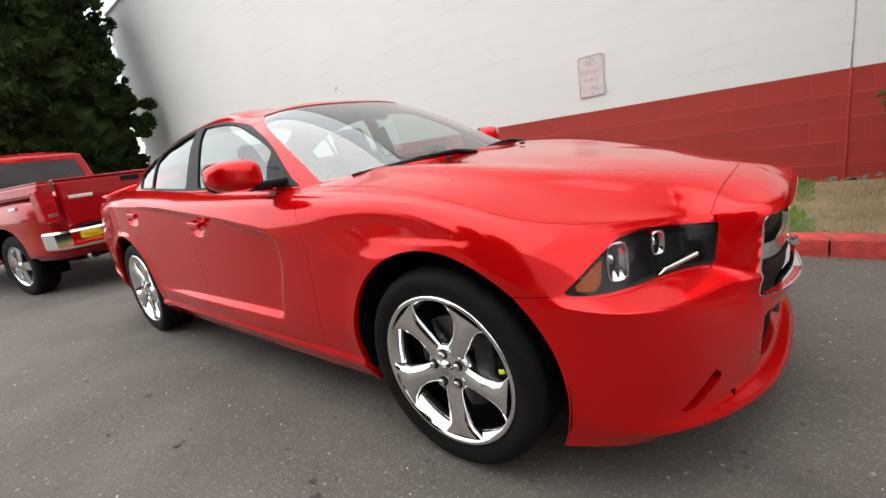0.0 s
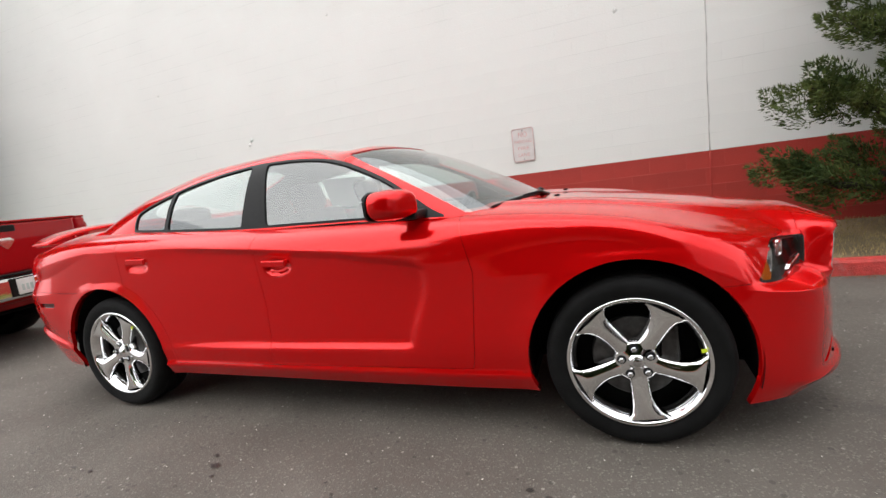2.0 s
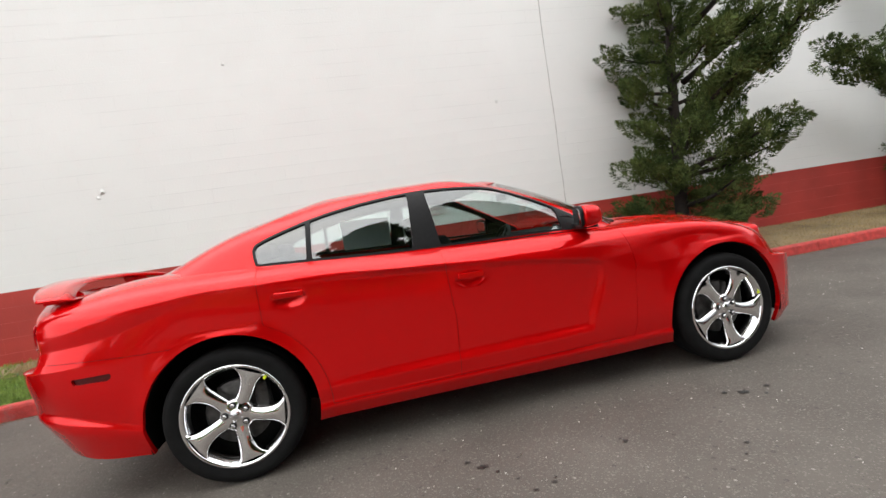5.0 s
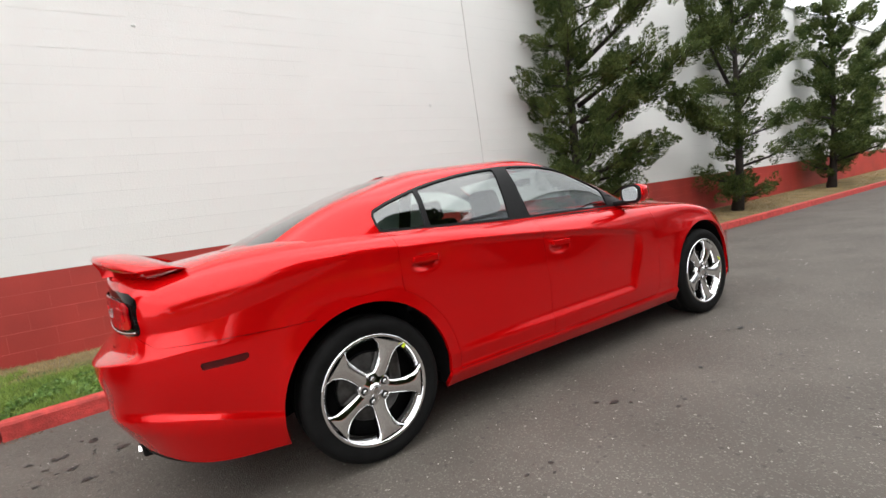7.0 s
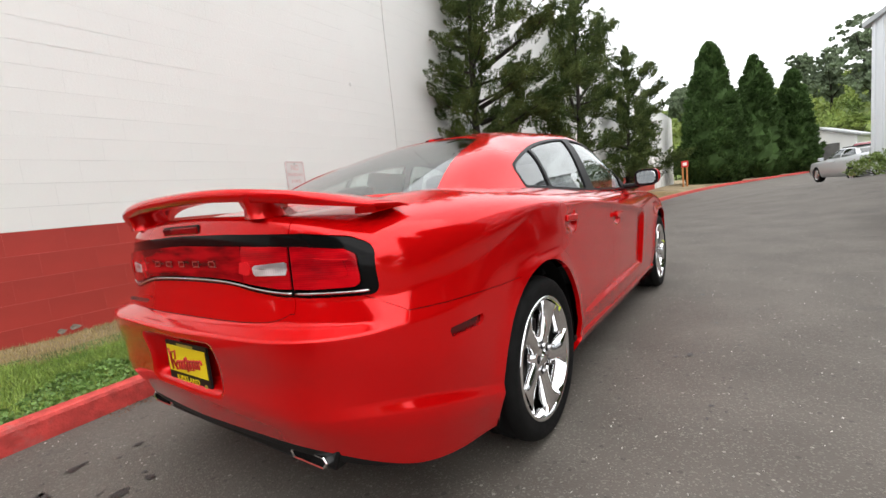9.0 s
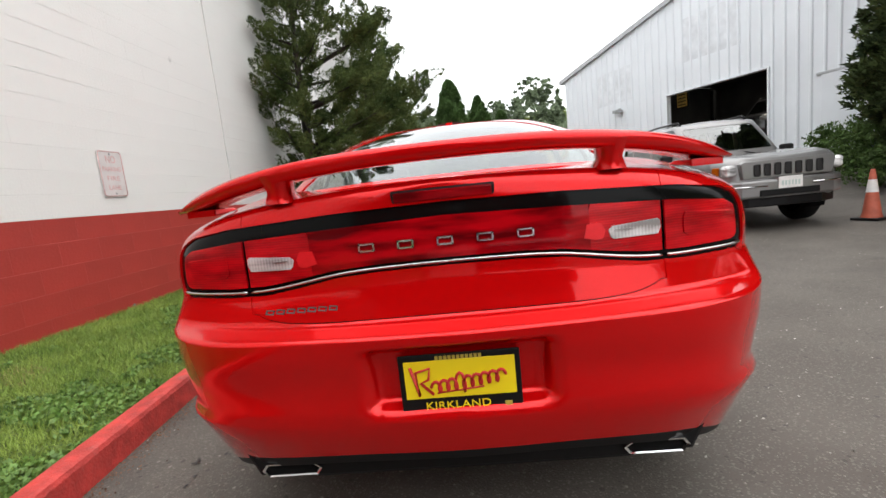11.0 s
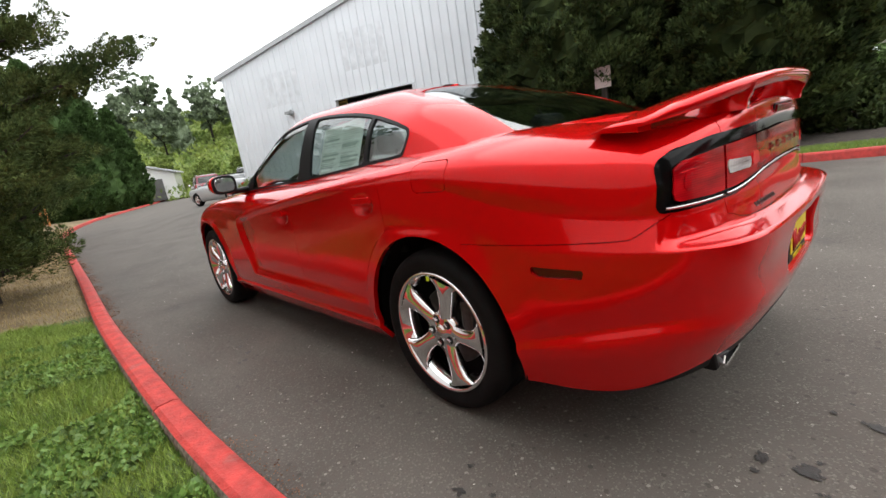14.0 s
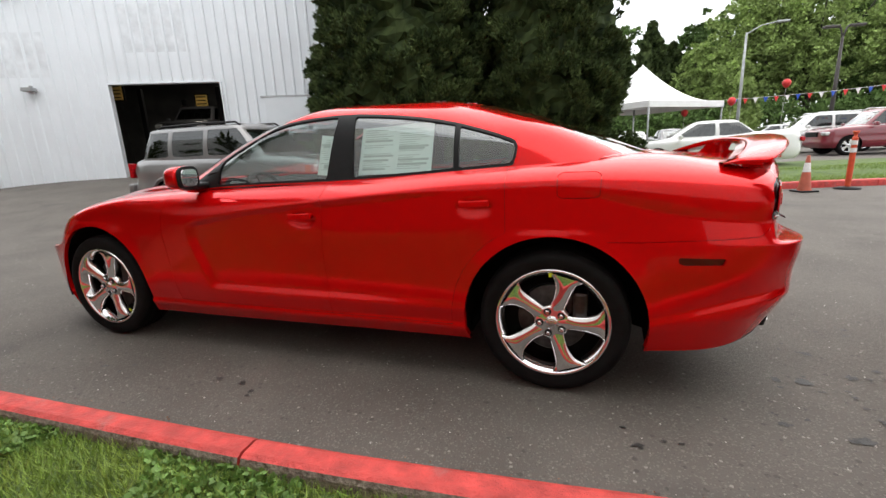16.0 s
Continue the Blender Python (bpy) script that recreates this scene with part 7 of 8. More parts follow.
def hillside():
    V, F = [], []
    us, vs = np.linspace(46, 190, 40), np.linspace(-130, 130, 60)
    for u in us:
        for v in vs:
            x, y = u * .93 + v * .37, -u * .37 + v * .93
            V.append((x, y, hill_z(x, y)))
    n = len(vs)
    for i in range(len(us) - 1):
        for j in range(n - 1):
            k = i * n + j
            F.append((k, k + n, k + n + 1, k + 1))
    solo("hillside", mesh_of("hillside", V, F, M["hill"]), None, "brush-covered green hillside rising beyond the lane", "hill", "structure")
    rng = np.random.default_rng(77)
    k = 2100
    u, v = 50 + 75 * rng.uniform(0, 1, k) ** .8, rng.uniform(-42, 72, k)
    x, y = u * .93 + v * .37, -u * .37 + v * .93
    z = np.array([hill_z(a, b) for a, b in zip(x, y)])
    cs = np.stack([x, y, z + .6], axis=1)
    C, D = clump_cloud(cs, rng.uniform(.9, 2.4, k), 55, rng, .8)
    solo("brush", leaf_mesh("brush", C, D, .48, M["hill"], rng, .7, .5, 3), None, "light green brush on the hillside", "brush", "stuff")


hillside()


def broad_tree(name, x, y, z, h, r, seed, material, label, n=9000, leaf=.45, cz=.64, sz=.26):
    """A leafy crown of several lobes over a forked trunk."""
    rng = np.random.default_rng(seed)
    ob = thing(name, label, "tree", pose(x, y, z))
    bm = bmesh.new()
    add_tube(bm, [(0, 0, -.3), (.1, 0, h * .3), (.0, .1, h * .55)], [.035 * h * .6, .022 * h * .6, .01 * h * .6], 8)
    for q in range(5):
        a = q * 1.26 + seed
        add_tube(bm, [(0, 0, h * .32), (r * .35 * math.cos(a), r * .35 * math.sin(a), h * .5), (r * .7 * math.cos(a), r * .7 * math.sin(a), h * .72)], [.012 * h * .6, .008 * h * .6, .03], 6)
    part("trunk", bm, M["bark"], ob)
    lobes = 20
    lc = rng.normal(0, 1, (lobes, 3))
    lc /= np.linalg.norm(lc, axis=1, keepdims=True)
    lc = lc * np.array([r * .6, r * .6, h * sz]) * rng.uniform(.5, 1, (lobes, 1)) + np.array([0, 0, h * cz])
    k = n // 45
    pick = rng.integers(0, lobes, k)
    d = rng.normal(0, 1, (k, 3))
    d /= np.linalg.norm(d, axis=1, keepdims=True)
    cs = lc[pick] + d * r * .42 * rng.uniform(.7, 1.05, (k, 1))
    C, D = clump_cloud(cs, rng.uniform(.25, .5, k) * r * .28, 45, rng)
    part("crown", leaf_mesh("crown", C, D, leaf, material, rng, .8, .5, 3), None, ob)
    return ob


def woods():
    rng = random.Random(9)
    # crest of the hill
    for k in range(26):
        v = -36 + k * 3.9 + rng.uniform(-2, 2)
        u = 92 + rng.uniform(-14, 26)
        x, y = u * .93 + v * .37, -u * .37 + v * .93
        h = rng.uniform(6, 12.5)
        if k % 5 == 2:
            cone_tree("far_conifer", x, y, hill_z(x, y) - .5, h * 1.25, h * .26, 200 + k, M["farwood"], "haze-tinted dark conifer on the hill crest", 3600, .7, .0, .15, .8)
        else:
            broad_tree("far_tree", x, y, hill_z(x, y) - .5, h, h * .42, 200 + k, M["farwood"], "haze-tinted broadleaf tree on the hill crest", 7000, .46)
    # behind the sales lot
    for k, (x, y, h) in enumerate(((-8.3, -60, 14.5), (-11.2, -63, 12.5), (-5.6, -64, 12), (-2.0, -62, 13))):
        cone_tree("lot_conifer", x, y, 0, h, h * .29, 300 + k, M["needles2"], "tall dark conifer behind the sales lot", 12000, .5, .0, .16, .8)
    for k, (x, y, h, m) in enumerate(((-14.6, -58, 12.5, "leaves"), (-17.2, -60, 10.5, "leaves"), (-20.5, -62, 19, "leaves"), (-25, -60, 21, "leaves"), (-30, -64, 22, "darkleaves"), (-34.5, -60, 20, "leaves"), (-40, -63, 21, "leaves"), (-46, -58, 20, "darkleaves"))):
        broad_tree("lot_tree", x, y, 0, h, h * .36, 320 + k, M[m], "tall light green tree behind the sales lot" if m == "leaves" else "tall deep green tree behind the sales lot", 22000, .31, .54, .36)
    for k in range(9):
        h = rng.uniform(16, 21)
        broad_tree("lot_tree", -6 - k * 5.2 + rng.uniform(-1, 1), -74 + rng.uniform(-3, 3), 0, h, h * .36, 360 + k, M["darkleaves"], "tall deep green tree in the woods behind the sales lot", 7000, .55, .54, .36)
    rg = np.random.default_rng(15)
    k = 900
    cs = np.stack([rg.uniform(-62, 16, k), rg.uniform(-56, -50, k), rg.uniform(.2, 4.2, k)], 1)
    C, D = clump_cloud(cs, rg.uniform(.5, 1.3, k), 40, rg)
    solo("hedge_bank", leaf_mesh("hedge_bank", C, D, .42, M["darkleaves"], rg, .6, .5, 3), None, "deep green shrub bank behind the sales lot", "shrubs", "stuff")
    cone_tree("young_tree", -11.6, -34, .1, 5.8, 1.35, 340, M["leaves"], "slim young green tree on the sales lot", 6000, .24, .2, .14, .7)
    for k in range(18):
        u, v = 52 + rng.uniform(0, 10), -32 + k * 4.4
        x, y = u * .93 + v * .37, -u * .37 + v * .93
        broad_tree("roadside_tree", x, y, hill_z(x, y) - .3, rng.uniform(3.5, 6), rng.uniform(1.8, 2.8), 400 + k, M["hill"], "light green roadside shrub tree", 5200, .36)


woods()

# ---- grass ----
M["litter"] = mat("dry_brown_leaves", (0.20, 0.10, 0.055), 0.85, var=0.3, island=0.45)
M["grit"] = mat("pale_stone_grit", (0.42, 0.40, 0.37), 0.8, var=0.2, island=0.4)


def grass():
    rng = np.random.default_rng(5)

    def blades(name, pts, hgt, wid, material, label, lean=.5):
        n = len(pts)
        a = rng.uniform(0, 2 * math.pi, n)
        h = hgt * rng.uniform(.5, 1.3, n)
        l = rng.uniform(0, lean, n) * h
        w = wid * rng.uniform(.7, 1.3, n)
        b = rng.uniform(0, 2 * math.pi, n)
        V = np.empty((n, 3, 3))
        V[:, 0] = pts + np.stack([w * np.cos(a), w * np.sin(a), 0 * a], 1)
        V[:, 1] = pts - np.stack([w * np.cos(a), w * np.sin(a), 0 * a], 1)
        V[:, 2] = pts + np.stack([l * np.cos(b), l * np.sin(b), h], 1)
        me = bpy.data.meshes.new(name)
        me.vertices.add(n * 3)
        me.vertices.foreach_set("co", V.ravel())
        me.loops.add(n * 3)
        me.loops.foreach_set("vertex_index", np.arange(n * 3, dtype=np.int32))
        me.polygons.add(n)
        me.polygons.foreach_set("loop_start", np.arange(0, n * 3, 3, dtype=np.int32))
        me.polygons.foreach_set("loop_total", np.full(n, 3, dtype=np.int32))
        me.materials.append(material)
        me.update(calc_edges=True)
        solo(name, me, None, label, "grass", "stuff")

    def scatter(n, x0, x1, keep):
        out = []
        xs, ts = rng.uniform(x0, x1, n), rng.uniform(0, 1, n)
        for x, t in zip(xs, ts):
            y0 = kerb_y(x) + .125
            y = y0 + (WALL_Y - y0) * t
            if keep(x, y, t):
                out.append((x, y, verge_z(x, y) - .005))
        return np.array(out)

    def patch(x, y, s=1.3, o=0):
        return noise.noise((x * s + o, y * s, o))
    blades("grass", scatter(150000, -5.2, 3.6, lambda x, y, t: x < 2.35 + .5 * patch(x, y, 2) and not (t > .62 and x < -1.6 and patch(x, y, 2, 5) < .35)), .05, .0028, M["grass"], "short green mown grass blades", 1.3)
    blades("grass_far", scatter(26000, -16, -5.2, lambda x, y, t: patch(x, y) > -.5), .055, .006, M["grass"], "green grass along the verge")
    blades("dry_grass", scatter(60000, 1.9, 24, lambda x, y, t: x > 2.4 + .5 * patch(x, y, 2)), .035, .0035, M["drygrass"], "dry tan grass under the junipers")
    blades("dry_grass_patch", scatter(40000, -5.2, -1.0, lambda x, y, t: t > .6 and patch(x, y, 2, 5) < .4), .035, .003, M["drygrass"], "dry tan grass along the wall foot")
    # clover and broad weeds near the kerb
    pts = scatter(70000, -3.6, 1.6, lambda x, y, t: patch(x, y, 1.7, 9) + .5 * patch(x, y, 7, 3) > -.18 + .95 * t)
    D = np.tile(np.array([[0, 0, .35]]), (len(pts), 1)) + rng.normal(0, .5, (len(pts), 3))
    pts[:, 2] += rng.uniform(.01, .04, len(pts))
    solo("clover", leaf_mesh("clover", pts, D, .030, M["clover"], rng, .85, .6), None, "small round clover leaves in the grass", "clover", "stuff")
    # brown litter and pale grit along the foot of the kerb
    n = 9000
    x = rng.uniform(-4.5, 9, n)
    y = np.array([kerb_y(a) for a in x]) - np.abs(rng.normal(0, .055, n)) - .012
    keep = np.array([patch(a, b, 2.3, 4) > -.25 for a, b in zip(x, y)])
    C = np.stack([x, y, np.full(n, .004) + rng.uniform(0, .004, n)], 1)[keep]
    D = np.tile(np.array([[1.0, 0, 0]]), (len(C), 1)) * rng.normal(0, 1, (len(C), 1)) + rng.normal(0, 1, (len(C), 3)) * np.array([1, 1, .15])
    solo("leaf_litter", leaf_mesh("leaf_litter", C, D, .011, M["litter"], rng, .5, .1), None, "brown leaf litter in the gutter", "leaf litter", "stuff")
    n = 2600
    x, y = rng.uniform(-5, 7, n), rng.uniform(-4.2, 1.7, n)
    keep = (np.abs(y) > .8) | (np.abs(x) > 2.5)
    keep &= y < np.array([kerb_y(a) for a in x]) - .02
    C = np.stack([x, y, np.full(n, .003)], 1)[keep]
    solo("grit", leaf_mesh("grit", C, rng.normal(0, 1, (len(C), 3)) * np.array([1, 1, .4]), .010, M["grit"], rng, .8, .1), None, "pale loose grit on the asphalt", "grit", "stuff")
    # the island's edge
    out = []
    for k in range(45000):
        x = rng.uniform(-14, 4.2)
        y = float(np.interp(x, FX, FY)) - .15 - rng.uniform(0, 1.05 if x > -3.6 else 3.0)
        out.append((x, y, ground_z(x, y) + .13))
    blades("island_grass", np.array(out), .05, .006, M["grass"], "green grass strip on the island")


FX = [p[0] for p in FAR_LINE if p[0] < 4.4]
FY = [p[1] for p in FAR_LINE if p[0] < 4.4]
grass()

# ---- signs, cones, tent, posts ----


def wall_sign():
    ob = thing("parking_sign", "faded white no-parking sign with red print", "sign", pose(.51, WALL_Y - .012, 1.58, 0, 0, 0))
    o = [(-.15, -.205), (-.13, -.225), (.13, -.225), (.15, -.205), (.15, .205), (.13, .225), (-.13, .225), (-.15, .205)]
    part("plate", prism(o, 0, .006, "y"), M["signface"], ob)
    bm = bmesh.new()
    for a, b in zip(o, o[1:] + o[:1]):
        add_tube(bm, [(a[0] * .93, -.0015, a[1] * .95), (b[0] * .93, -.0015, b[1] * .95)], .0035, 6)
    part("border", bm, M["faded"], ob, "faded red border")
    for body, z, s in (("NO", .135, .10), ("PARKING", .045, .062), ("FIRE", -.045, .062), ("LANE", -.135, .062)):
        lettering("print", body, s, M["faded"], ob, pose(0, -.001, z, 90, 0, 0), .0008, 0, "faded red lettering", 1.0, .115 if body == "NO" else .225 if body == "PARKING" else .15)
    for z in (.19, -.19):
        part("bolt", lathe_bolt(0, z), M["pole"], ob)
    return ob


def lathe_bolt(x, z):
    bm = bmesh.new()
    add_lathe(bm, [(0, -.006), (.008, -.005), (.010, 0)], 10, "y")
    bmesh.ops.translate(bm, vec=(x, 0, z), verts=bm.verts)
    return bm


wall_sign()


def wall_details():
    # control joint down the wall
    bm = bmesh.new()
    rng = random.Random(4)
    pts = [(2.70 + rng.uniform(-.006, .006), WALL_Y - .002, z) for z in np.linspace(BAND, 6.1, 24)]
    add_tube(bm, pts, .0065, 6)
    part("control_joint", bm, M["mortar_j"], WALL, "vertical control joint with grey sealant")
    pts = [(2.70 + rng.uniform(-.004, .004), WALL_Y - .002, z) for z in np.linspace(.2, BAND - .002, 8)]
    part("control_joint", tube(pts, .008, 6), M["red_wall"], WALL, "control joint painted over in red")
    # small patched holes
    for x, z, r in ((-4.0, 2.33, .05), (-4.05, 2.26, .03), (1.75, 3.0, .03), (-5.9, 3.4, .02), (-2.2, 3.9, .025)):
        bm = bmesh.new()
        add_lathe(bm, [(0, -.006), (r * .6, -.005), (r, .002)], 9, "y")
        for v in bm.verts:
            v.co += Vector((rng.uniform(-1, 1) * r * .2, 0, rng.uniform(-1, 1) * r * .35))
        bmesh.ops.translate(bm, vec=(x, WALL_Y - .004, z), verts=bm.verts)
        part("filler_patch", bm, M["mortar_w"], WALL, "rough filler patch")
    # flaked paint along the wall's foot
    for k in range(46):
        x = rng.uniform(-4, 5.5) if k < 32 else rng.uniform(2.2, 3.6)
        z = rng.uniform(.20, .30)
        bm = bmesh.new()
        w = rng.uniform(.012, .05)
        o = [(w * math.cos(a) * rng.uniform(.5, 1.1), w * .8 * math.sin(a) * rng.uniform(.5, 1.1)) for a in np.linspace(0, 2 * math.pi, 8, endpoint=False)]
        add_prism(bm, o, -.002, .001, "y")
        ob = part("paint_flake", bm, M["concrete"], WALL)
        ob.matrix_local = pose(x, WALL_Y - .004, z)


M["mortar_j"] = mat("grey_joint_sealant", (0.50, 0.49, 0.47), 0.8, var=0.25, scale=6)
wall_details()


def traffic_cone(x, y, h, old, lean=0):
    m = M["coneold"] if old else M["cone"]
    ob = thing("traffic_cone", "faded orange traffic cone with a pale band" if old else "bright orange traffic cone by the far kerb", "traffic cone", pose(x, y, ground_z(x, y), 0, lean, 20), group="cones by the far kerb")
    bm = bmesh.new()
    add_lathe(bm, [(.125, .03), (.105, .10), (.030, h - .02), (.024, h), (.018, h)], 28)
    part("cone_body", bm, m, ob)
    part("base", box(0, 0, .018, .34, .34, .036, .012), m if not old else M["trim"], ob)
    if old:
        r = lambda z: .105 + (.030 - .105) * (z - .10) / (h - .12)
        part("band", lathe([(r(z) + .002, z) for z in (h * .55, h * .80)], 28), M["reflect"], ob, "worn white reflective band")
    return ob


def delineator(x, y, h):
    ob = thing("delineator_post", "orange delineator post with white reflective bands", "delineator", pose(x, y, ground_z(x, y)), group="posts by the far kerb")
    part("post", lathe([(.05, .03), (.048, h - .16), (.052, h - .15), (.052, h - .13), (.03, h - .11), (.03, h - .05), (.055, h - .04), (.055, h), (.0, h)], 24), M["cone"], ob)
    part("base", lathe([(.22, 0), (.22, .03), (.07, .055), (.05, .06)], 24), M["trim"], ob, "black rubber base")
    for z in (h - .42, h - .27):
        part("band", lathe([(.051, z), (.051, z + .09)], 24), M["reflect"], ob, "white reflective band")
    return ob


traffic_cone(.55, -6.33, .72, False)
traffic_cone(-5.78, -7.70, .72, True)
delineator(-0.92, -6.90, 1.28)
delineator(-6.68, -8.15, 1.15)
traffic_cone(2.95, -5.85, .72, True)


def utility_cabinet():
    x, y = 2.9, -10.4
    ob = thing("utility_cabinet", "grey-green metal utility cabinet under the yews", "cabinet", pose(x, y, ground_z(x, y) + .1, 0, 0, 15))
    part("body", box(0, 0, .45, .95, .6, .9, .02), M["cabinet"], ob)
    part("lid", box(0, 0, .92, 1.0, .66, .05, .015), M["cabinet"], ob)
    part("plinth", box(0, 0, .02, 1.1, .75, .08, .01), M["concrete"], ob)


M["cabinet"] = mat("grey_green_enamel", (0.12, 0.15, 0.12), 0.5, var=0.12, scale=5)
utility_cabinet()


def post_sign():
    ob = thing("post_sign", "pale blank sign on a square timber post", "sign", pose(1.75, -7.35, ground_z(1.75, -7.35) + .1))
    part("post", box(0, 0, 1.0, .10, .10, 2.0, .008), M["bark"], ob)
    part("sign_board", box(0, .06, 1.92, .36, .012, .42, .004), M["signpink"], ob, "pinkish white board")


M["signpink"] = mat("pinkish_board", (0.55, 0.42, 0.40), 0.6, var=0.1)
post_sign()


def lane_sign():
    ob = thing("lane_sign", "small red sign between two timber posts", "sign", pose(29.2, 1.75, verge_z(29.2, 1.75), 0, 0, 20))
    for dy in (.12, -.12):
        part("post", box(0, dy, .75, .09, .09, 1.5, .01), M["timber"], ob)
    part("sign_board", box(-.06, 0, 1.45, .015, .40, .40, .005), M["signred"], ob)
    part("print", box(-.07, 0, 1.45, .004, .22, .20, .002), M["reflect"], ob)
    hy = thing("fire_hydrant", "small yellow fire hydrant by the kerb", "fire hydrant", pose(37.0, -.6, verge_z(37.0, -.6)))
    part("barrel", lathe([(.14, 0), (.14, .05), (.10, .06), (.10, .5), (.13, .52), (.12, .6), (.05, .68), (0, .70)], 20), M["yellow"], hy)
    part("outlet", tube([(-.18, 0, .40), (.18, 0, .40)], .06, 12), M["yellow"], hy)


lane_sign()


def tent():
    ob = thing("canopy_tent", "white peaked canopy tent over the sales lot", "tent", pose(-4.0, -22.2, .12, 0, 0, 45))
    R, e, pk = 2.6, 2.62, 4.6
    bm = bmesh.new()
    n = 22
    grid = {}
    for i in range(-n, n + 1):
        for j in range(-n, n + 1):
            d = min(1, (abs(i / n)**7 + abs(j / n)**7) ** (1 / 7))
            sag = .10 * (1 - (min(abs(i), abs(j)) / max(1, max(abs(i), abs(j)))) ** 2) * d
            grid[i, j] = bm.verts.new((R * i / n, R * j / n, e + (pk - e) * (1 - d) ** 1.75 - sag * 0))
    for i in range(-n, n):
        for j in range(-n, n):
            f = bm.faces.new((grid[i, j], grid[i + 1, j], grid[i + 1, j + 1], grid[i, j + 1]))
            f.smooth = True
    part("canopy", bm, M["tent"], ob, "white canvas peak")
    for k in range(4):
        v = part("valance", box(0, R, e - .14, 2 * R, .02, .28, .005), M["tent"], ob)
        v.matrix_local = pose(0, 0, 0, 0, 0, 90 * k)
        p = part("pole", tube([(R - .05, R - .05, 0), (R - .05, R - .05, e)], .04, 10), M["pole"], ob)
        p.matrix_local = pose(0, 0, 0, 0, 0, 90 * k)


tent()


def pennants():
    ob = thing("pennant_string", "string of red, white and blue pennants across the lot", "bunting")
    a, b = Vector((-7.3, -22.0, 2.75)), Vector((-22.0, -17.5, 4.3))
    pts = [a.lerp(b, t) + Vector((0, 0, -.55 * math.sin(math.pi * t))) for t in np.linspace(0, 1, 41)]
    part("cord", tube(pts, .008, 5), M["reflect"], ob)
    for k in range(2, 40):
        p = pts[k]
        m = (M["redflag"], M["reflect"], M["blue"])[k % 3]
        bm = bmesh.new()
        add_prism(bm, [(-.10, 0), (.10, 0), (0, -.24)], -.004, .004, "y")
        f = part("pennant", bm, m, ob)
        f.matrix_local = Matrix.Translation(p) @ pose(0, 0, 0, 8 * math.sin(k * 2.1), 0, 12 + 6 * math.sin(k))
    for x, y, z in ((-7.19, -19.0, 2.5), (-9.04, -19.0, 3.06), (-5.9, -21.5, 2.25)):
        bl = thing("balloon", "round red balloon on a string", "balloon", pose(x, y, z), group="balloons on the lot")
        part("ball", lathe([(0, .16), (.09, .14), (.15, .05), (.15, -.03), (.09, -.13), (.02, -.18), (0, -.18)], 18), M["redflag"], bl)
        part("string", tube([(0, 0, -.18), (.03, 0, -1.0), (0, 0, -z)], .004, 5), M["reflect"], bl)


pennants()


def street_lamp(x, y, h, arm, yaw, label, double=False, pm="pole"):
    ob = thing("street_lamp", label, "street lamp", pose(x, y, 0, 0, 0, yaw))
    part("pole", tube([(0, 0, 0), (0, 0, h * .6), (0, 0, h)], [.11, .09, .06], 12), M[pm], ob)
    for s in ((1, -1) if double else (1,)):
        part("arm", tube([(0, 0, h - .1), (s * arm * .5, 0, h + .35), (s * arm, 0, h + .45)], [.05, .04, .035], 8), M[pm], ob)
        part("lamp_head", box(s * (arm + .3), 0, h + .45, .7, .26, .12, .04), M[pm], ob)


M["bronze"] = mat("dark_bronze_metal", (0.05, 0.043, 0.04), 0.5, 0.3, var=0.15)
street_lamp(-10.9, -32.0, 7.4, 1.6, 180, "grey street lamp with a curved arm")
street_lamp(-13.1, -25.0, 5.55, .25, 10, "dark brown car-park lamp with twin box heads", True, "bronze")


def far_garage():
    z = .3
    ob = thing("small_garage", "small white gabled garage at the end of the lane", "building", pose(52, -6.8, z, 0, 0, -20))
    part("wall", prism([(-3, 0), (3, 0), (3, 2.7), (0, 3.7), (-3, 2.7)], 0, 5, "x"), M["whitepaint"], ob)
    part("roof", prism([(-3.3, 2.65), (0, 3.75), (3.3, 2.65), (3.3, 2.8), (0, 3.92), (-3.3, 2.8)], -.3, 5.3, "x"), M["roofedge"], ob)
    # dark slab on the wall stands for the shaded inside of the open door
    part("doorway_shade", box(-.02, -.7, 1.1, .06, 2.2, 2.2), M["dark_room"], ob)
    return ob


far_garage()


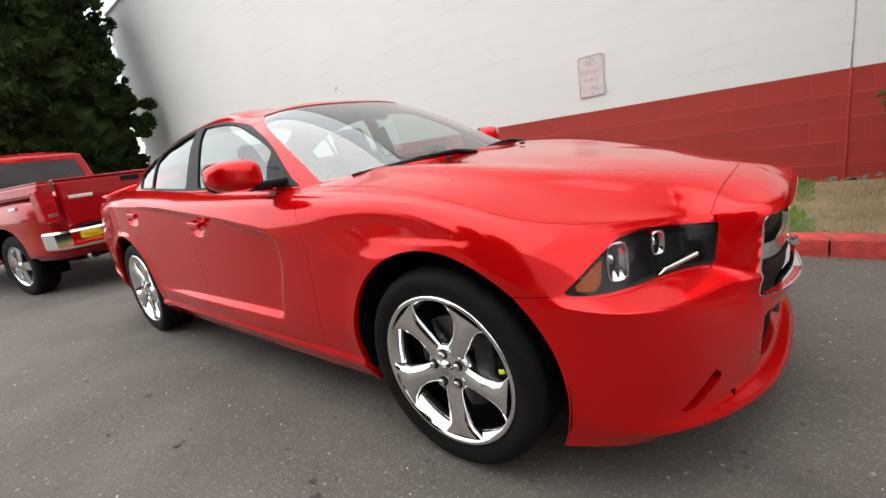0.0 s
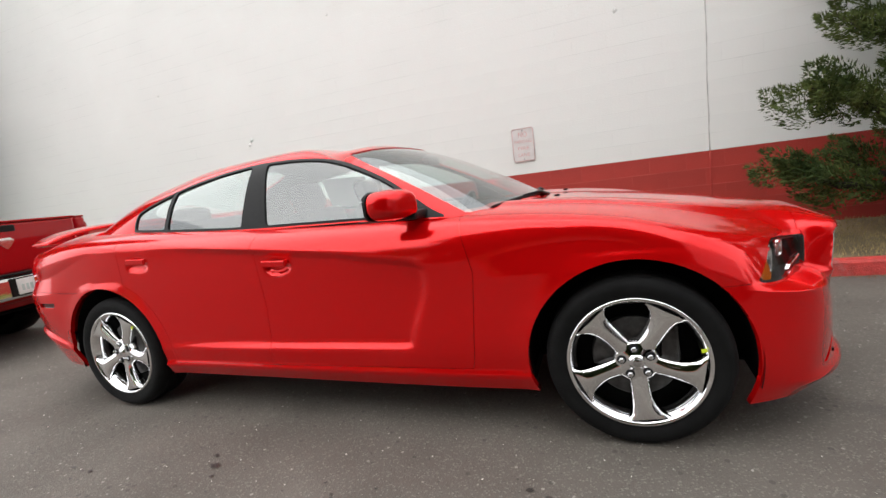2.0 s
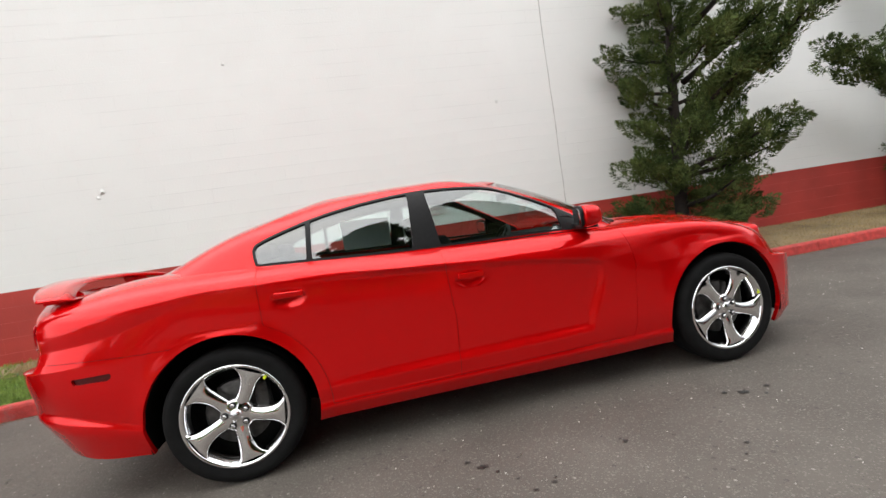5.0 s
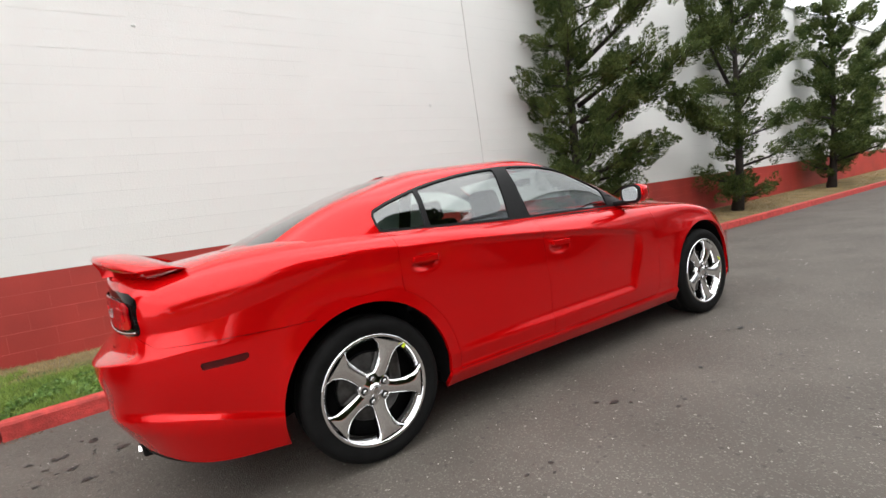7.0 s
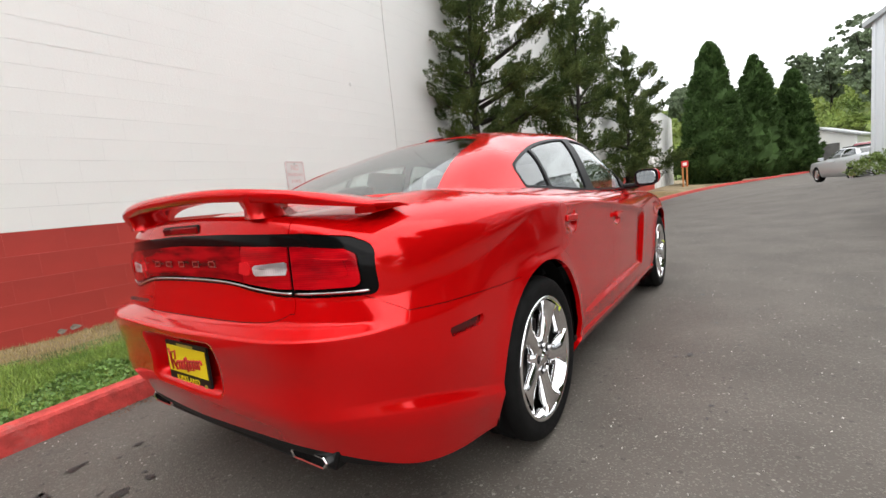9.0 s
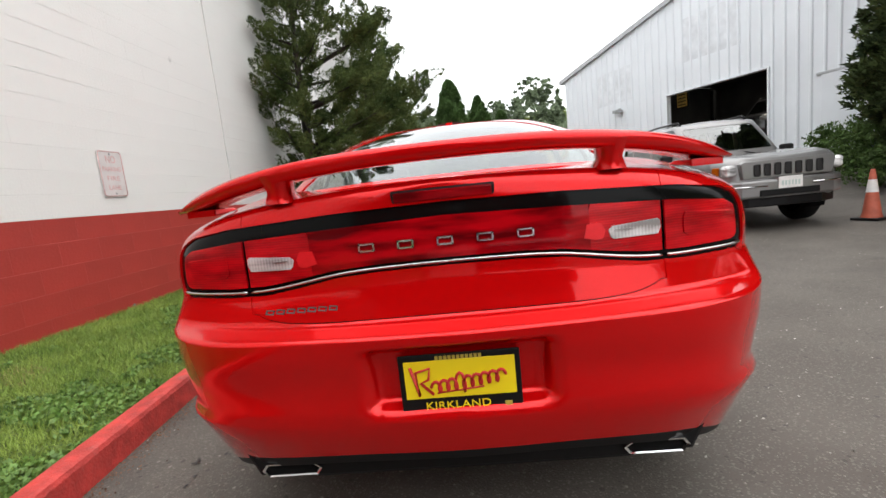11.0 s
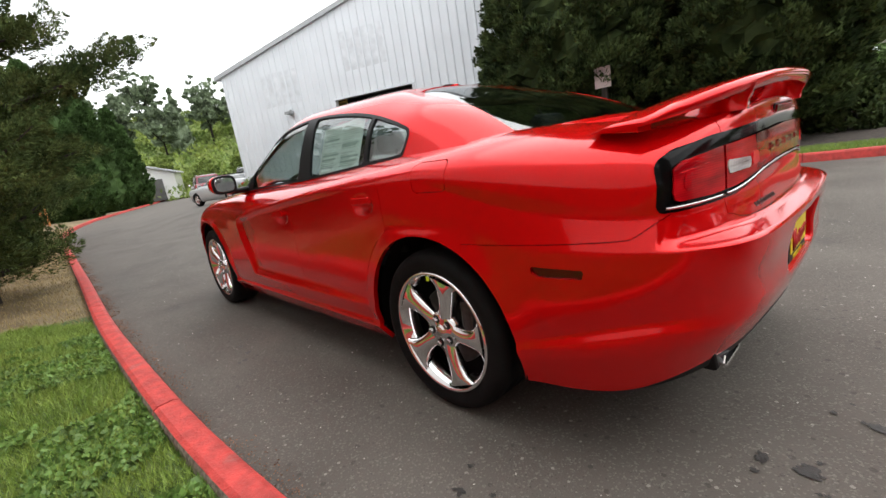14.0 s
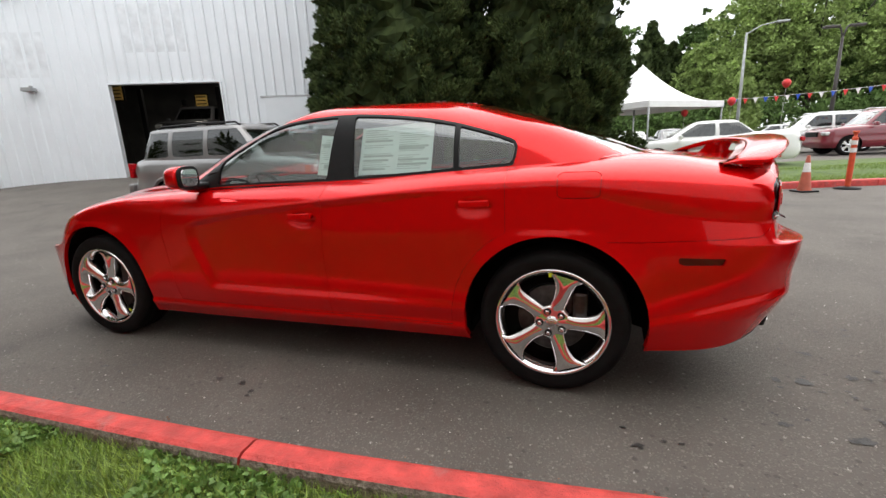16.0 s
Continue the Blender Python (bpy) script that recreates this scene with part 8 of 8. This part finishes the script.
def stains():
    """Dark oil spots and wet patches on the lane."""
    rng = random.Random(12)
    spots = [(-2.9, .85, .07), (-2.75, 1.0, .05), (-2.72, .55, .06), (-2.95, .45, .05), (-2.85, .2, .05), (-3.05, .7, .06), (-2.6, .55, .05), (-2.5, .95, .035), (-1.9, 1.25, .05), (.1, 1.25, .06), (1.1, 1.3, .05), (-.35, -1.35, .05), (.35, -1.45, .045), (1.2, -1.3, .06), (-.1, -1.6, .03), (-3.2, -.2, .05), (-3.1, .35, .04), (2.9, -.9, .05), (-1.0, -1.5, .035), (-2.2, -1.7, .04), (-3.0, -1.2, .05), (.8, -1.7, .03)]
    spots += [(x + rng.uniform(-.18, .18), y + rng.uniform(-.12, .12), r * rng.uniform(.3, .8)) for x, y, r in spots for _ in range(3)]
    for k, (x, y, r) in enumerate(spots):
        r *= .5 if k < 8 else .36
        bm = bmesh.new()
        n = 30
        v = []
        for a in np.linspace(0, 2 * math.pi, n, endpoint=False):
            q = r * (.85 + .75 * noise.noise((math.cos(a) * 1.6 + k * 7.3, math.sin(a) * 1.6, k)) + .35 * noise.noise((math.cos(a) * 4 + k, math.sin(a) * 4, k * 3.1)))
            v.append(bm.verts.new((x + q * (1.5 if k % 3 else 1) * math.cos(a), y + q * math.sin(a), ground_z(x, y) + .0045)))
        bm.faces.new(v)
        solo("oil_spot", bm, M["oil"], "dark oil spot on the asphalt", "oil spot", "structure")


M["oil"] = mat("dried_oil", (0.024, 0.022, 0.020), 0.5, var=0.4, scale=25, bump=0.3, bscale=120)
stains()

# ---- block courses of the wall ----


def blocks():
    bw, bh, j, d = .406, .2, .003, .0005
    z_first = BAND - 5 * bh

    def geometry(w):
        a, b, e = w / 2 - j * .18, bh / 2 - j / 2, .005
        V = [(-a, 0, -b), (a, 0, -b), (a, 0, b), (-a, 0, b), (-a + e, -d, -b + e), (a - e, -d, -b + e), (a - e, -d, b - e), (-a + e, -d, b - e)]
        F = [(4, 5, 6, 7), (0, 1, 5, 4), (1, 2, 6, 5), (2, 3, 7, 6), (3, 0, 4, 7)]
        return V, F
    V, F = geometry(bw)
    white = mesh_of("block", V, F, M["white_wall"], False)
    red = mesh_of("block", V, F, M["red_wall"], False)
    rng = random.Random(8)
    bulk = {0: ([], []), 1: ([], [])}
    for c in range(31):
        z = z_first + bh * (c + .5)
        if z > 6.2:
            break
        isred = c < 5
        x = -14 + (bw / 2 if c % 2 else 0)
        while x < 36.6:
            if isred and x > 27.9 or (x > 27 and z > 5.4):
                x += bw
                continue
            yy = WALL_Y + (.0005 if not isred else -.0005) + rng.uniform(-.0003, .0003) + (.002 if isred else 0)
            near = -3.2 < x < 5.4 and c < 13
            if near:
                o = part("block", red if isred else white, None, WALL)
                o.matrix_local = Matrix.Translation((x, yy, z)) @ Matrix.Rotation(rng.uniform(-.0015, .0015), 4, "Z")
            else:
                bv, bf = bulk[int(isred)]
                k = len(bv)
                bv += [(p[0] + x, p[1] + yy, p[2] + z) for p in V]
                bf += [tuple(i + k for i in f) for f in F]
            x += bw
    for k, nm, m in ((0, "white_blocks", M["white_wall"]), (1, "red_blocks", M["red_wall"])):
        o = part(nm, mesh_of(nm, bulk[k][0], bulk[k][1], m, False), None, WALL)
        o["kind"] = "stuff"


blocks()
